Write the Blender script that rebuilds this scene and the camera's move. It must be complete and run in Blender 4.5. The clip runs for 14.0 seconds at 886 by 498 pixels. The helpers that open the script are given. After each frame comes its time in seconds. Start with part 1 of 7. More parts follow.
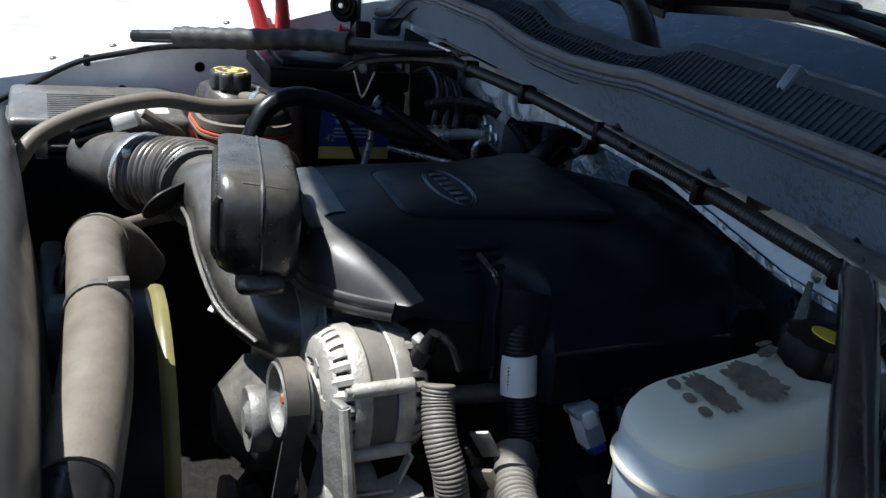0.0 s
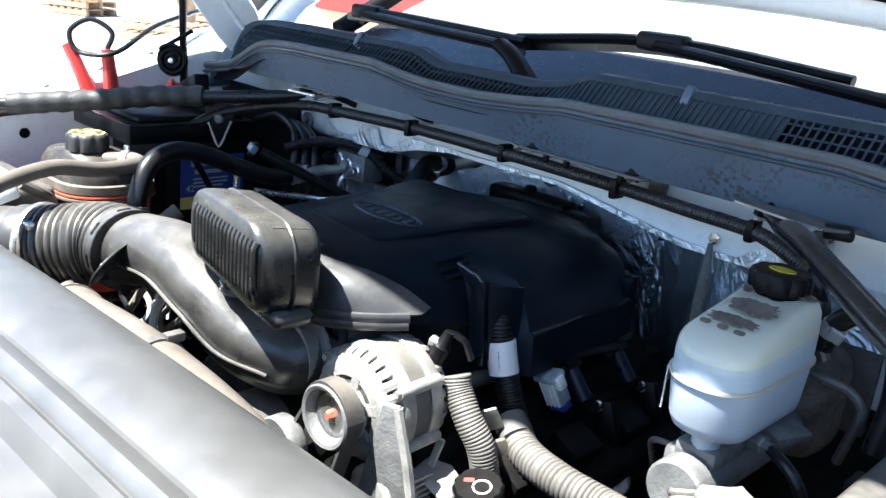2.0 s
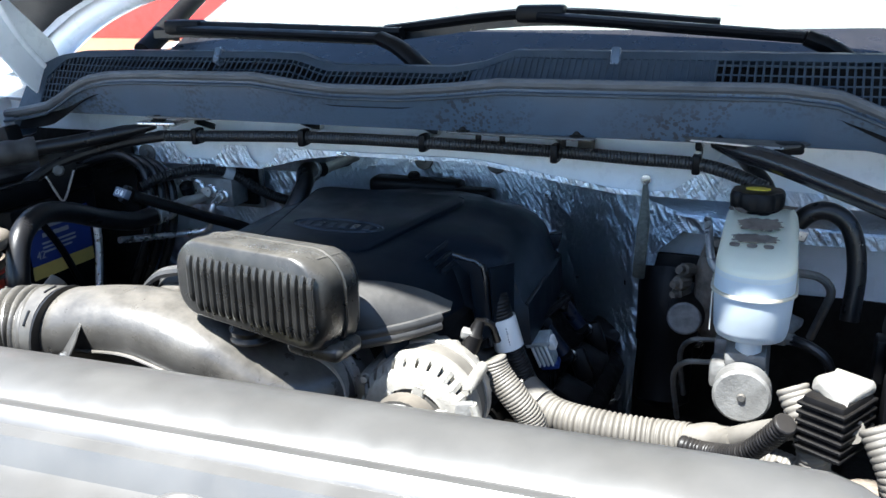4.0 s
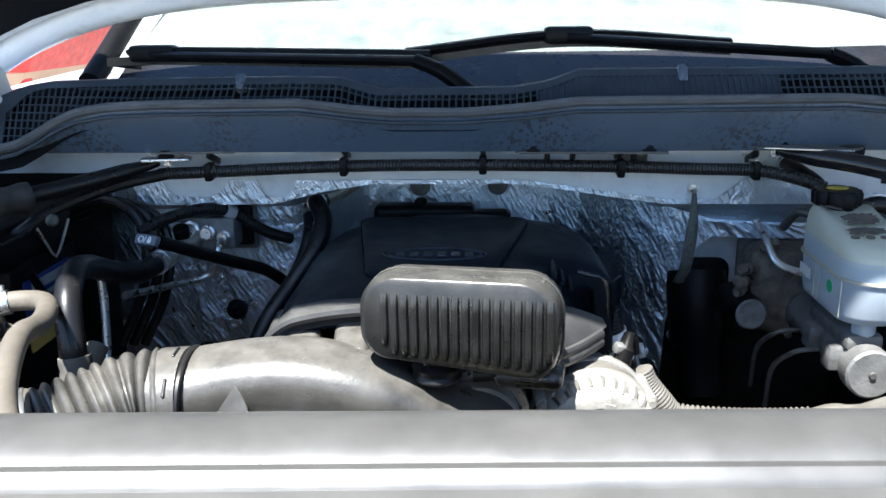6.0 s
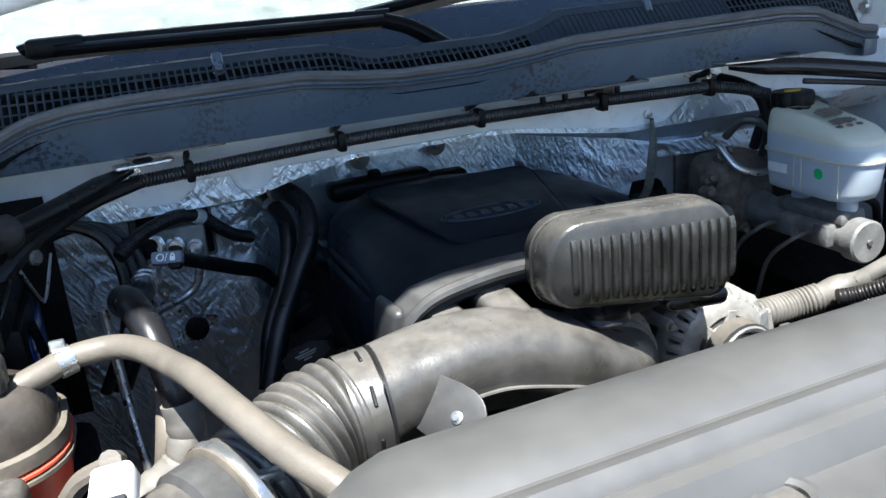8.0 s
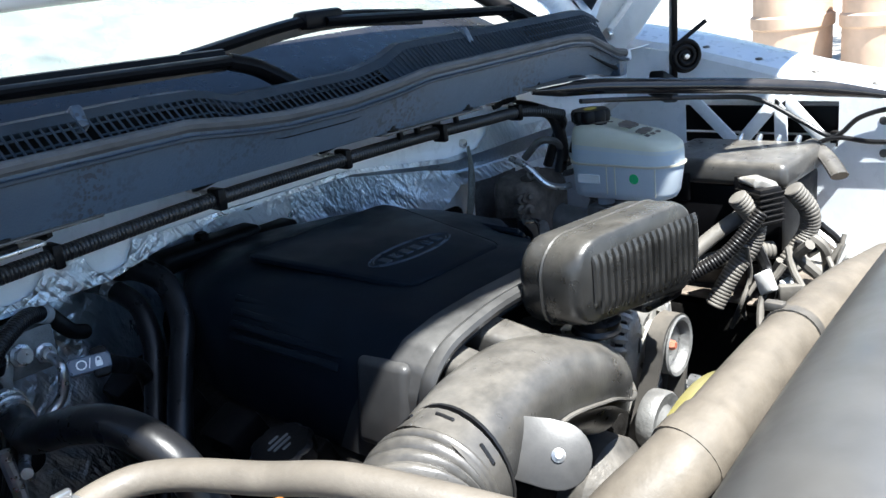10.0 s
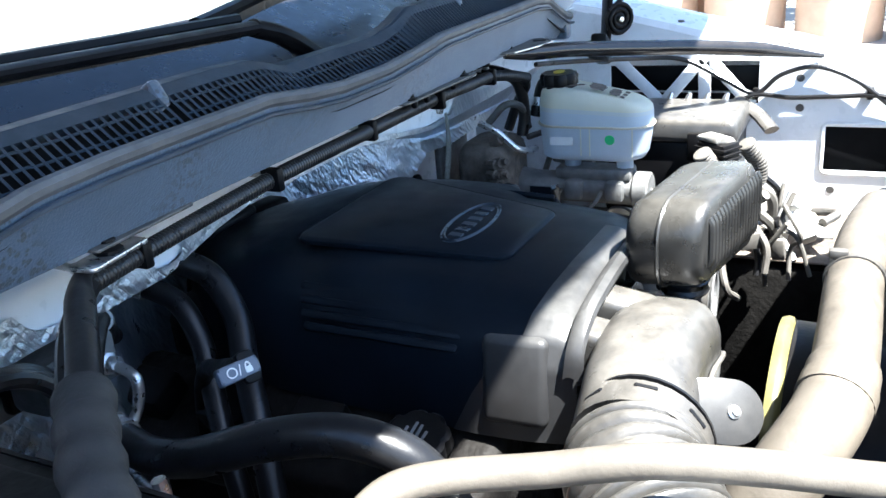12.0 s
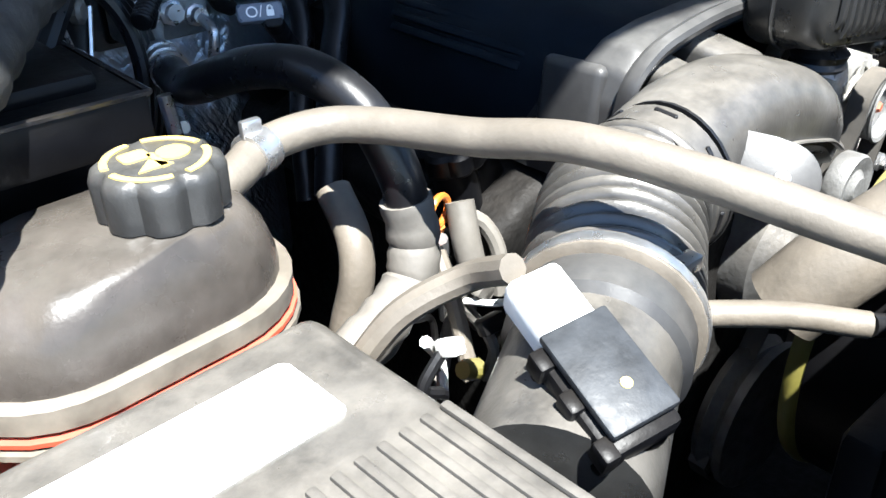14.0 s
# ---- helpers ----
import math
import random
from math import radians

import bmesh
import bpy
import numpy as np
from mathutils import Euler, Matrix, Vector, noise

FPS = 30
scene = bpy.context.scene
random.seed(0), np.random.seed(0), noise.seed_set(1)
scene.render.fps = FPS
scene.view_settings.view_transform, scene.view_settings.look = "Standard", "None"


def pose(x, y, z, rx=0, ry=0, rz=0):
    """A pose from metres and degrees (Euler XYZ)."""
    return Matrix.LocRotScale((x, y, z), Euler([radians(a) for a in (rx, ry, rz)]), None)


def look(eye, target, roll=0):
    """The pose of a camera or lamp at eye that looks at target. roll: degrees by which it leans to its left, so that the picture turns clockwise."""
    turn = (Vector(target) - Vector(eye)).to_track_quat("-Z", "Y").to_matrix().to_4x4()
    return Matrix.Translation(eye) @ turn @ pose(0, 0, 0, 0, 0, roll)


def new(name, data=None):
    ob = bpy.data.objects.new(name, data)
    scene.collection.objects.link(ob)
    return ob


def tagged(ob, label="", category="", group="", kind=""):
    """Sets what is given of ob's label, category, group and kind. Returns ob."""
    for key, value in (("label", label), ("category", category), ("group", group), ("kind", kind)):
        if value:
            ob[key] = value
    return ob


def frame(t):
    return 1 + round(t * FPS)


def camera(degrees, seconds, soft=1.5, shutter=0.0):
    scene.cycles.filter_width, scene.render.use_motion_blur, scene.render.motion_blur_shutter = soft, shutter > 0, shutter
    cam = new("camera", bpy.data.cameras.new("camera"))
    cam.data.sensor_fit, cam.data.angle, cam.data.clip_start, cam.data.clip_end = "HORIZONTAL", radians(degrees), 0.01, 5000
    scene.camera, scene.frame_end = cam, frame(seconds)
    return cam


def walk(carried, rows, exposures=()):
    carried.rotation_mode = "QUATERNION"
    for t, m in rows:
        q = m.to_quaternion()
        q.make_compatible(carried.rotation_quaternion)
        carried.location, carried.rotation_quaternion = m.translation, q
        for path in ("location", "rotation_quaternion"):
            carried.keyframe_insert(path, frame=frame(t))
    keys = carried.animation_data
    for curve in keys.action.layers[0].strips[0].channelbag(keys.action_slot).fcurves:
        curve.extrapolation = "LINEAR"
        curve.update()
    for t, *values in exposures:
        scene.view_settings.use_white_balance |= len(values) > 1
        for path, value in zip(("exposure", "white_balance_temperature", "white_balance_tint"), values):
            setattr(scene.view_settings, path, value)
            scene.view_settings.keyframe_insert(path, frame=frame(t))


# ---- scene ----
cam = camera(54.1, 14.0)
# seconds, then place in metres and turn in degrees
PATH = [
    (0.0, 0.8562, -0.5726, 1.4535, 67.987, -6.946, 68.603),
    (0.5, 0.7962, -0.6589, 1.4333, 67.536, -6.160, 58.525),
    (1.0, 0.8050, -0.8095, 1.4514, 69.811, -5.987, 51.420),
    (1.5, 0.8243, -0.9008, 1.4524, 72.200, -6.385, 48.206),
    (2.0, 0.8005, -0.9361, 1.4509, 72.555, -5.754, 45.841),
    (2.5, 0.7478, -0.9543, 1.4581, 73.184, -5.116, 42.342),
    (3.0, 0.6805, -1.0324, 1.4488, 73.029, -2.679, 34.962),
    (5.5, 0.1180, -1.2197, 1.4437, 73.672, 1.287, 6.700),
    (6.0, 0.0096, -1.2296, 1.4365, 74.470, 0.701, 2.986),
    (6.5, -0.0774, -1.1897, 1.4457, 74.661, 1.576, 0.328),
    (7.0, -0.2126, -1.1673, 1.4339, 75.252, 2.051, -5.420),
    (7.5, -0.3559, -1.1623, 1.4287, 73.606, 5.303, -14.066),
    (8.0, -0.4594, -1.1201, 1.4229, 72.048, 5.389, -20.838),
    (8.5, -0.5288, -1.0594, 1.4239, 72.963, 6.523, -26.904),
    (11.0, -0.8568, -0.6740, 1.4475, 69.943, 4.737, -59.909),
    (11.5, -0.8816, -0.5889, 1.4593, 68.459, 4.874, -62.175),
    (12.0, -0.9053, -0.5697, 1.4666, 68.700, 4.880, -64.072),
    (12.5, -0.8671, -0.6298, 1.4438, 67.678, 2.968, -62.349),
    (13.0, -0.7980, -0.7393, 1.4020, 65.316, 0.976, -46.963),
    (13.5, -0.7730, -0.7564, 1.3606, 61.654, 1.525, -39.208),
    (14.0, -0.7923, -0.7406, 1.3260, 59.558, 0.958, -41.923),
]
walk(cam, [(t, pose(*row)) for t, *row in PATH], [(t, v, 5280, 5) for t, v in ((0.0, 1.2), (0.5, 1.85), (1.0, 2.4), (1.6, 2.55), (3.0, 2.55), (5.5, 2.15), (6.5, 2.02), (8.5, 2.0), (11.0, 2.3), (11.6, 2.85), (12.5, 2.95), (13.0, 2.85), (13.5, 2.8), (14.0, 2.45))])

# ---- daylight ----
SUN = Vector((-0.16, -0.44, 0.88)).normalized()
world = bpy.data.worlds.new("sky")
scene.world = world
world.use_nodes = True
wn = world.node_tree.nodes
sky = wn.new("ShaderNodeTexSky")
sky.sky_type = "NISHITA"
sky.sun_disc = False
sky.sun_elevation = math.asin(SUN.z)
sky.sun_rotation = math.atan2(SUN.x, SUN.y)
world.node_tree.links.new(sky.outputs[0], wn["Background"].inputs[0])
wn["Background"].inputs[1].default_value = 0.052
sun = new("sun", bpy.data.lights.new("sun", "SUN"))
sun.data.energy = 5.0
sun.data.angle = radians(0.55)
sun.data.color = (1.0, 0.86, 0.70)
sun.matrix_world = look((0, 0, 0), -SUN)


# ---- materials ----
def mat(name, col, rough=0.5, metal=0.0, var=0.25, scale=25, dust=0.0, dustcol=(0.36, 0.31, 0.24), bump=0.15, bscale=180, coat=0.0, stretch=(1, 1, 1), speck=0.0, spec=0.5):
    m = bpy.data.materials.new(name)
    m.use_nodes = True
    nt = m.node_tree
    n, l = nt.nodes, nt.links
    b = n["Principled BSDF"]
    tc = n.new("ShaderNodeTexCoord")
    mp = n.new("ShaderNodeMapping")
    mp.inputs["Scale"].default_value = stretch
    l.new(tc.outputs["Object"], mp.inputs[0])

    def noise_tex(s, detail, r=0.55):
        t = n.new("ShaderNodeTexNoise")
        t.inputs["Scale"].default_value, t.inputs["Detail"].default_value, t.inputs["Roughness"].default_value = s, detail, r
        l.new(mp.outputs[0], t.inputs["Vector"])
        return t

    def ramp(src, a, c):
        r = n.new("ShaderNodeMapRange")
        r.inputs["From Min"].default_value, r.inputs["From Max"].default_value = a, c
        l.new(src, r.inputs["Value"])
        return r.outputs[0]

    def mixc(f, a, c):
        x = n.new("ShaderNodeMix")
        x.data_type = "RGBA"
        l.new(f, x.inputs[0])
        for k, v in ((6, a), (7, c)):
            if isinstance(v, tuple):
                x.inputs[k].default_value = (*v, 1)
            else:
                l.new(v, x.inputs[k])
        return x.outputs[2]

    big = noise_tex(scale, 5)
    fine = noise_tex(bscale, 4)
    lo = tuple(c * (1 - var) for c in col)
    hi = tuple(min(1, c * (1 + var)) for c in col)
    colour = mixc(ramp(big.outputs[0], 0.3, 0.7), lo, hi)
    if dust:
        d = noise_tex(scale * 0.9, 8, 0.7)
        geo = n.new("ShaderNodeNewGeometry")
        sep = n.new("ShaderNodeSeparateXYZ")
        l.new(geo.outputs["Normal"], sep.inputs[0])
        # Dust only on upward faces, which also puts light from above into colour.
        upf = ramp(sep.outputs[2], 0.0, 1.0)
        f1 = n.new("ShaderNodeMath")
        f1.operation = "MULTIPLY"
        l.new(ramp(d.outputs[0], 0.2, 0.78), f1.inputs[0])
        l.new(upf, f1.inputs[1])
        f2 = n.new("ShaderNodeMath")
        f2.operation = "MULTIPLY"
        f2.inputs[1].default_value = dust
        l.new(f1.outputs[0], f2.inputs[0])
        colour = mixc(f2.outputs[0], colour, dustcol)
    if speck:
        s = n.new("ShaderNodeTexVoronoi")
        s.inputs["Scale"].default_value = 190
        l.new(mp.outputs[0], s.inputs["Vector"])
        keep = n.new("ShaderNodeSeparateColor")
        l.new(s.outputs["Color"], keep.inputs[0])
        size = n.new("ShaderNodeMath")
        size.operation = "SUBTRACT"
        l.new(keep.outputs[0], size.inputs[0])
        l.new(s.outputs["Distance"], size.inputs[1])
        zone = noise_tex(7, 2)
        f = n.new("ShaderNodeMath")
        f.operation = "MULTIPLY"
        l.new(ramp(size.outputs[0], 0.1, 0.2), f.inputs[0])
        l.new(ramp(zone.outputs[0], 0.47, 0.6), f.inputs[1])
        g = n.new("ShaderNodeMath")
        g.operation = "MULTIPLY"
        g.inputs[1].default_value = speck
        l.new(f.outputs[0], g.inputs[0])
        colour = mixc(g.outputs[0], colour, tuple(c * 0.12 for c in col))
    l.new(colour, b.inputs["Base Color"])
    rr = n.new("ShaderNodeMapRange")
    rr.inputs["To Min"].default_value, rr.inputs["To Max"].default_value = max(0.03, rough * 0.78), min(1, rough * 1.22)
    rr.inputs["From Min"].default_value, rr.inputs["From Max"].default_value = 0.3, 0.7
    l.new(noise_tex(scale * 1.7, 6).outputs[0], rr.inputs["Value"])
    l.new(rr.outputs[0], b.inputs["Roughness"])
    b.inputs["Metallic"].default_value = metal
    b.inputs["Coat Weight"].default_value = coat
    b.inputs["Specular IOR Level"].default_value = spec
    if bump:
        bp = n.new("ShaderNodeBump")
        bp.inputs["Strength"].default_value, bp.inputs["Distance"].default_value = bump, 0.002
        l.new(fine.outputs[0], bp.inputs["Height"])
        l.new(bp.outputs[0], b.inputs["Normal"])
    return m


WHITE = mat("white_paint", (0.83, 0.87, 0.91), 0.3, var=0.04, dust=0.12, bump=0.04, coat=0.3)
COWL = mat("cowl_plastic", (0.046, 0.074, 0.117), 0.38, var=0.16, scale=14, dust=0.25, dustcol=(0.17, 0.19, 0.22), bump=0.3, bscale=420, speck=0.9, spec=1.0)
COWL.node_tree.nodes["Principled BSDF"].inputs["Sheen Weight"].default_value = 0.8
COWL.node_tree.nodes["Principled BSDF"].inputs["Sheen Roughness"].default_value = 0.4
GRILLE = mat("grille_plastic", (0.026, 0.038, 0.055), 0.5, var=0.25, dust=0.35, dustcol=(0.15, 0.165, 0.18), bump=0.2, spec=0.3)
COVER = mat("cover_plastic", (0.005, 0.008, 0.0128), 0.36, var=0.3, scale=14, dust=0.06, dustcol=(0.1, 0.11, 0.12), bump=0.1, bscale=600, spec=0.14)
# Cover plastic with dust and sunlight put into its colour; also other dusty parts.
LITDUST = mat("dusty_sunlit_grey", (0.02, 0.02, 0.021), 0.38, var=0.3, scale=20, dust=0.7, dustcol=(0.165, 0.16, 0.15), bump=0.05, bscale=600, spec=0.4)
PLASTIC = mat("dusty_plastic", (0.024, 0.0236, 0.0228), 0.32, var=0.55, scale=26, dust=0.6, dustcol=(0.31, 0.285, 0.245), bump=0.12, bscale=300, spec=0.8)
DUSTYCAP = mat("dusty_black_cap", (0.018, 0.018, 0.018), 0.42, var=0.3, scale=40, dust=0.55, dustcol=(0.16, 0.155, 0.14), bump=0.25)
BLACK = mat("black_plastic", (0.0036, 0.0037, 0.0045), 0.4, var=0.3, dust=0.04, bump=0.15, spec=0.13)
RUBBER = mat("black_rubber", (0.007, 0.007, 0.008), 0.32, var=0.3, dust=0.08, dustcol=(0.2, 0.2, 0.2), bump=0.1, spec=0.4)
LOOM = mat("loom_plastic", (0.007, 0.007, 0.008), 0.4, var=0.3, dust=0.07, bump=0.1, spec=0.25)
DUSTLOOM = mat("dusty_loom", (0.1, 0.093, 0.082), 0.6, var=0.35, dust=0.8, dustcol=(0.24, 0.22, 0.185), bump=0.15)
TAN = mat("tan_rubber", (0.125, 0.108, 0.085), 0.6, var=0.28, scale=30, dust=0.45, dustcol=(0.18, 0.158, 0.128), bump=0.2, bscale=260)
HOSE = mat("dusty_hose_rubber", (0.12, 0.105, 0.084), 0.55, var=0.2, scale=30, dust=0.5, dustcol=(0.17, 0.15, 0.122), bump=0.2, bscale=260)
GLOSSBLACK = mat("black_brace_paint", (0.012, 0.012, 0.014), 0.18, var=0.3, dust=0.15, bump=0.03, spec=0.6)
CASTING = mat("weathered_casting", (0.17, 0.17, 0.165), 0.55, metal=0.35, var=0.3, scale=45, dust=0.45, dustcol=(0.3, 0.28, 0.25), bump=0.4, bscale=260)
ALU = mat("cast_aluminium", (0.4, 0.385, 0.35), 0.5, metal=0.5, var=0.3, scale=40, dust=0.6, dustcol=(0.43, 0.38, 0.31), bump=0.35, bscale=300)
STEEL = mat("bright_steel", (0.62, 0.62, 0.62), 0.3, metal=0.9, var=0.15, scale=60, bump=0.05)
DARKSTEEL = mat("dark_steel", (0.09, 0.088, 0.085), 0.5, metal=0.4, var=0.35, scale=50, dust=0.4, bump=0.3)
MUD = mat("dried_mud", (0.10, 0.083, 0.066), 0.85, var=0.5, scale=60, dust=0.5, dustcol=(0.17, 0.145, 0.115), bump=0.9, bscale=140)
GRIME = mat("greasy_iron", (0.008, 0.0075, 0.007), 0.65, metal=0.2, var=0.5, scale=45, dust=0.3, dustcol=(0.05, 0.042, 0.034), bump=0.8, bscale=120, spec=0.2)
RED = mat("red_coolant_plastic", (0.62, 0.075, 0.035), 0.42, var=0.2, scale=16, dust=0.25, bump=0.08)
CREAM = mat("cream_seam_plastic", (0.15, 0.132, 0.105), 0.5, var=0.4, scale=40, dust=0.5, dustcol=(0.13, 0.112, 0.088), bump=0.1)
TANKTOP = mat("stained_tank_plastic", (0.04, 0.034, 0.029), 0.27, var=0.6, scale=18, dust=0.42, dustcol=(0.19, 0.175, 0.15), bump=0.15)
YELLOW = mat("yellow_print", (0.62, 0.47, 0.12), 0.5, var=0.1)
BADGE = mat("yellow_badge", (0.5, 0.4, 0.03), 0.4, var=0.2)
EMBLEM = mat("emblem_outline", (0.03, 0.04, 0.055), 0.3, var=0.2)
RESONATOR = mat("dusty_box_plastic", (0.013, 0.013, 0.0127), 0.3, var=0.6, scale=26, dust=0.5, dustcol=(0.23, 0.215, 0.185), bump=0.12, bscale=300, spec=0.6)
OLIVE = mat("yellow_shroud", (0.15, 0.135, 0.03), 0.4, var=0.2, dust=0.3)
ORANGE = mat("orange_handle", (0.5, 0.15, 0.02), 0.4, var=0.1)
BLUE = mat("blue_label", (0.03, 0.05, 0.22), 0.35, var=0.1)
WHITELABEL = mat("white_label", (0.78, 0.78, 0.76), 0.45, var=0.06, dust=0.2)
GREYLABEL = mat("grey_print", (0.4, 0.41, 0.42), 0.5, var=0.1)
SHIELD = mat("faded_shield_plastic", (0.07, 0.0685, 0.066), 0.38, var=0.2, scale=14, dust=0.3, dustcol=(0.165, 0.155, 0.138), bump=0.03, bscale=500, spec=1.0)
REDPAINT = mat("red_paint", (0.55, 0.035, 0.03), 0.45, var=0.2, dust=0.3)
GREEN = mat("green_paint_dot", (0.08, 0.55, 0.2), 0.5, var=0.1)
STAIN = mat("brown_grime", (0.12, 0.1, 0.08), 0.85, var=0.4, scale=80, bump=0.5)
STRAP = mat("braided_strap", (0.12, 0.125, 0.11), 0.6, metal=0.3, var=0.3, scale=200, bump=0.8, bscale=700)
CLAY = mat("clay_pipe", (0.52, 0.38, 0.27), 0.8, var=0.2, scale=3, dust=0.3, dustcol=(0.6, 0.52, 0.42), bump=0.3, bscale=60)
WOOD = mat("weathered_wood", (0.42, 0.3, 0.18), 0.8, var=0.3, scale=8, bump=0.4)
DIRT = mat("brown_dirt", (0.17, 0.14, 0.11), 0.95, var=0.5, scale=30, bump=1.0, bscale=150)
SAND = mat("sandy_ground", (0.34, 0.325, 0.295), 0.95, var=0.25, scale=1.6, dust=0.5, dustcol=(0.41, 0.39, 0.35), bump=1.0, bscale=40)


def foil_material():
    m = mat("foil_insulation", (0.62, 0.68, 0.76), 0.33, metal=0.95, var=0.15, scale=9, dust=0.05, dustcol=(0.3, 0.26, 0.2), bump=0)
    n, l = m.node_tree.nodes, m.node_tree.links
    tc = n.new("ShaderNodeTexCoord")
    before = None
    # creases lying slantwise, crossing ones, then a fine embossed weave
    for turn, size, stretch, strength, dist in ((-32, 105, 5.0, 0.5, 0.003), (40, 70, 2.0, 0.42, 0.003), (0, 360, 1.0, 0.3, 0.0016)):
        mp = n.new("ShaderNodeMapping")
        mp.vector_type = "TEXTURE"
        mp.inputs["Rotation"].default_value = (0, radians(turn), 0)
        mp.inputs["Scale"].default_value = (1, 1, stretch)
        l.new(tc.outputs["Object"], mp.inputs[0])
        t = n.new("ShaderNodeTexNoise")
        t.inputs["Scale"].default_value, t.inputs["Detail"].default_value = size, 2
        l.new(mp.outputs[0], t.inputs["Vector"])
        off = n.new("ShaderNodeMath")
        off.operation = "SUBTRACT"
        off.inputs[1].default_value = 0.5
        l.new(t.outputs[0], off.inputs[0])
        fold = n.new("ShaderNodeMath")
        fold.operation = "ABSOLUTE"
        l.new(off.outputs[0], fold.inputs[0])
        b = n.new("ShaderNodeBump")
        b.inputs["Strength"].default_value, b.inputs["Distance"].default_value = strength, dist * 3
        l.new(fold.outputs[0], b.inputs["Height"])
        if before:
            l.new(before, b.inputs["Normal"])
        before = b.outputs[0]
    l.new(before, n["Principled BSDF"].inputs["Normal"])
    return m


FOIL = foil_material()


def translucent_material(name, col, amount=0.35):
    m = mat(name, col, 0.4, var=0.08, scale=14, dust=0.2, dustcol=(0.5, 0.42, 0.28), bump=0.06)
    n, l = m.node_tree.nodes, m.node_tree.links
    tr = n.new("ShaderNodeBsdfTranslucent")
    tr.inputs[0].default_value = (*col, 1)
    mx = n.new("ShaderNodeMixShader")
    mx.inputs[0].default_value = amount
    l.new(n["Principled BSDF"].outputs[0], mx.inputs[1])
    l.new(tr.outputs[0], mx.inputs[2])
    l.new(mx.outputs[0], n["Material Output"].inputs[0])
    return m


MILKY = translucent_material("milky_plastic", (0.86, 0.86, 0.74), 0.4)
MILKYLOW = translucent_material("fluid_plastic", (0.72, 0.8, 0.88), 0.45)


def glass_material():
    m = bpy.data.materials.new("dusty_windshield_glass")
    m.use_nodes = True
    n, l = m.node_tree.nodes, m.node_tree.links
    b = n["Principled BSDF"]
    b.inputs["Base Color"].default_value = (0.55, 0.62, 0.58, 1)
    b.inputs["Roughness"].default_value = 0.03
    b.inputs["IOR"].default_value = 1.5
    b.inputs["Transmission Weight"].default_value = 1.0
    tc = n.new("ShaderNodeTexCoord")
    no = n.new("ShaderNodeTexNoise")
    no.inputs["Scale"].default_value, no.inputs["Detail"].default_value, no.inputs["Roughness"].default_value = 22, 8, 0.7
    l.new(tc.outputs["Object"], no.inputs["Vector"])
    mr = n.new("ShaderNodeMapRange")
    mr.inputs["From Min"].default_value, mr.inputs["From Max"].default_value = 0.3, 0.7
    mr.inputs["To Min"].default_value, mr.inputs["To Max"].default_value = 0.2, 0.65
    l.new(no.outputs[0], mr.inputs["Value"])
    d = n.new("ShaderNodeBsdfDiffuse")
    d.inputs[0].default_value = (0.23, 0.25, 0.225, 1)
    mx = n.new("ShaderNodeMixShader")
    l.new(mr.outputs[0], mx.inputs[0])
    l.new(b.outputs[0], mx.inputs[1])
    l.new(d.outputs[0], mx.inputs[2])
    l.new(mx.outputs[0], n["Material Output"].inputs[0])
    return m


GLASS = glass_material()
FRITSHADE = mat("border_and_shaded_glass", (0.008, 0.009, 0.013), 0.3, var=0.2, dust=0.06, bump=0, spec=0.3)


# ---- building ----
def mesh_of(name, bm, material, smooth=35):
    bmesh.ops.recalc_face_normals(bm, faces=bm.faces)
    me = bpy.data.meshes.new(name)
    bm.to_mesh(me)
    bm.free()
    me.materials.append(material)
    if smooth:
        for p in me.polygons:
            p.use_smooth = True
        me.set_sharp_from_angle(angle=radians(smooth))
    return me


def part(name, bm, material, parent, label="", smooth=35):
    ob = new(name, mesh_of(name, bm, material, smooth))
    ob.parent = parent
    if parent.type == "EMPTY":
        ob.location = -parent.location
    return tagged(ob, label)


def empty(name, at, label, category, group="", kind=""):
    e = new(name)
    e.empty_display_size = 0.02
    e.location = at
    return tagged(e, label, category, group, kind)


def single(name, bm, material, label, category, group="", kind="", smooth=35):
    """One thing of one mesh, its origin under its middle."""
    co = np.array([v.co for v in bm.verts])
    c = Vector(((co[:, 0].min() + co[:, 0].max()) / 2, (co[:, 1].min() + co[:, 1].max()) / 2, co[:, 2].min()))
    bmesh.ops.translate(bm, verts=bm.verts, vec=-c)
    ob = new(name, mesh_of(name, bm, material, smooth))
    ob.location = c
    return tagged(ob, label, category, group, kind)


def spline(pts, step=0.006):
    """Points along a smooth line through pts."""
    P = [Vector(p) for p in pts]
    P = [2 * P[0] - P[1]] + P + [2 * P[-1] - P[-2]]
    out = []
    for i in range(1, len(P) - 2):
        a, b, c, d = P[i - 1:i + 3]
        k = max(2, int((c - b).length / step))
        for j in range(k):
            t = j / k
            out.append(0.5 * (2 * b + (c - a) * t + (2 * a - 5 * b + 4 * c - d) * t * t + (3 * b - a - 3 * c + d) * t ** 3))
    out.append(P[-2])
    return out


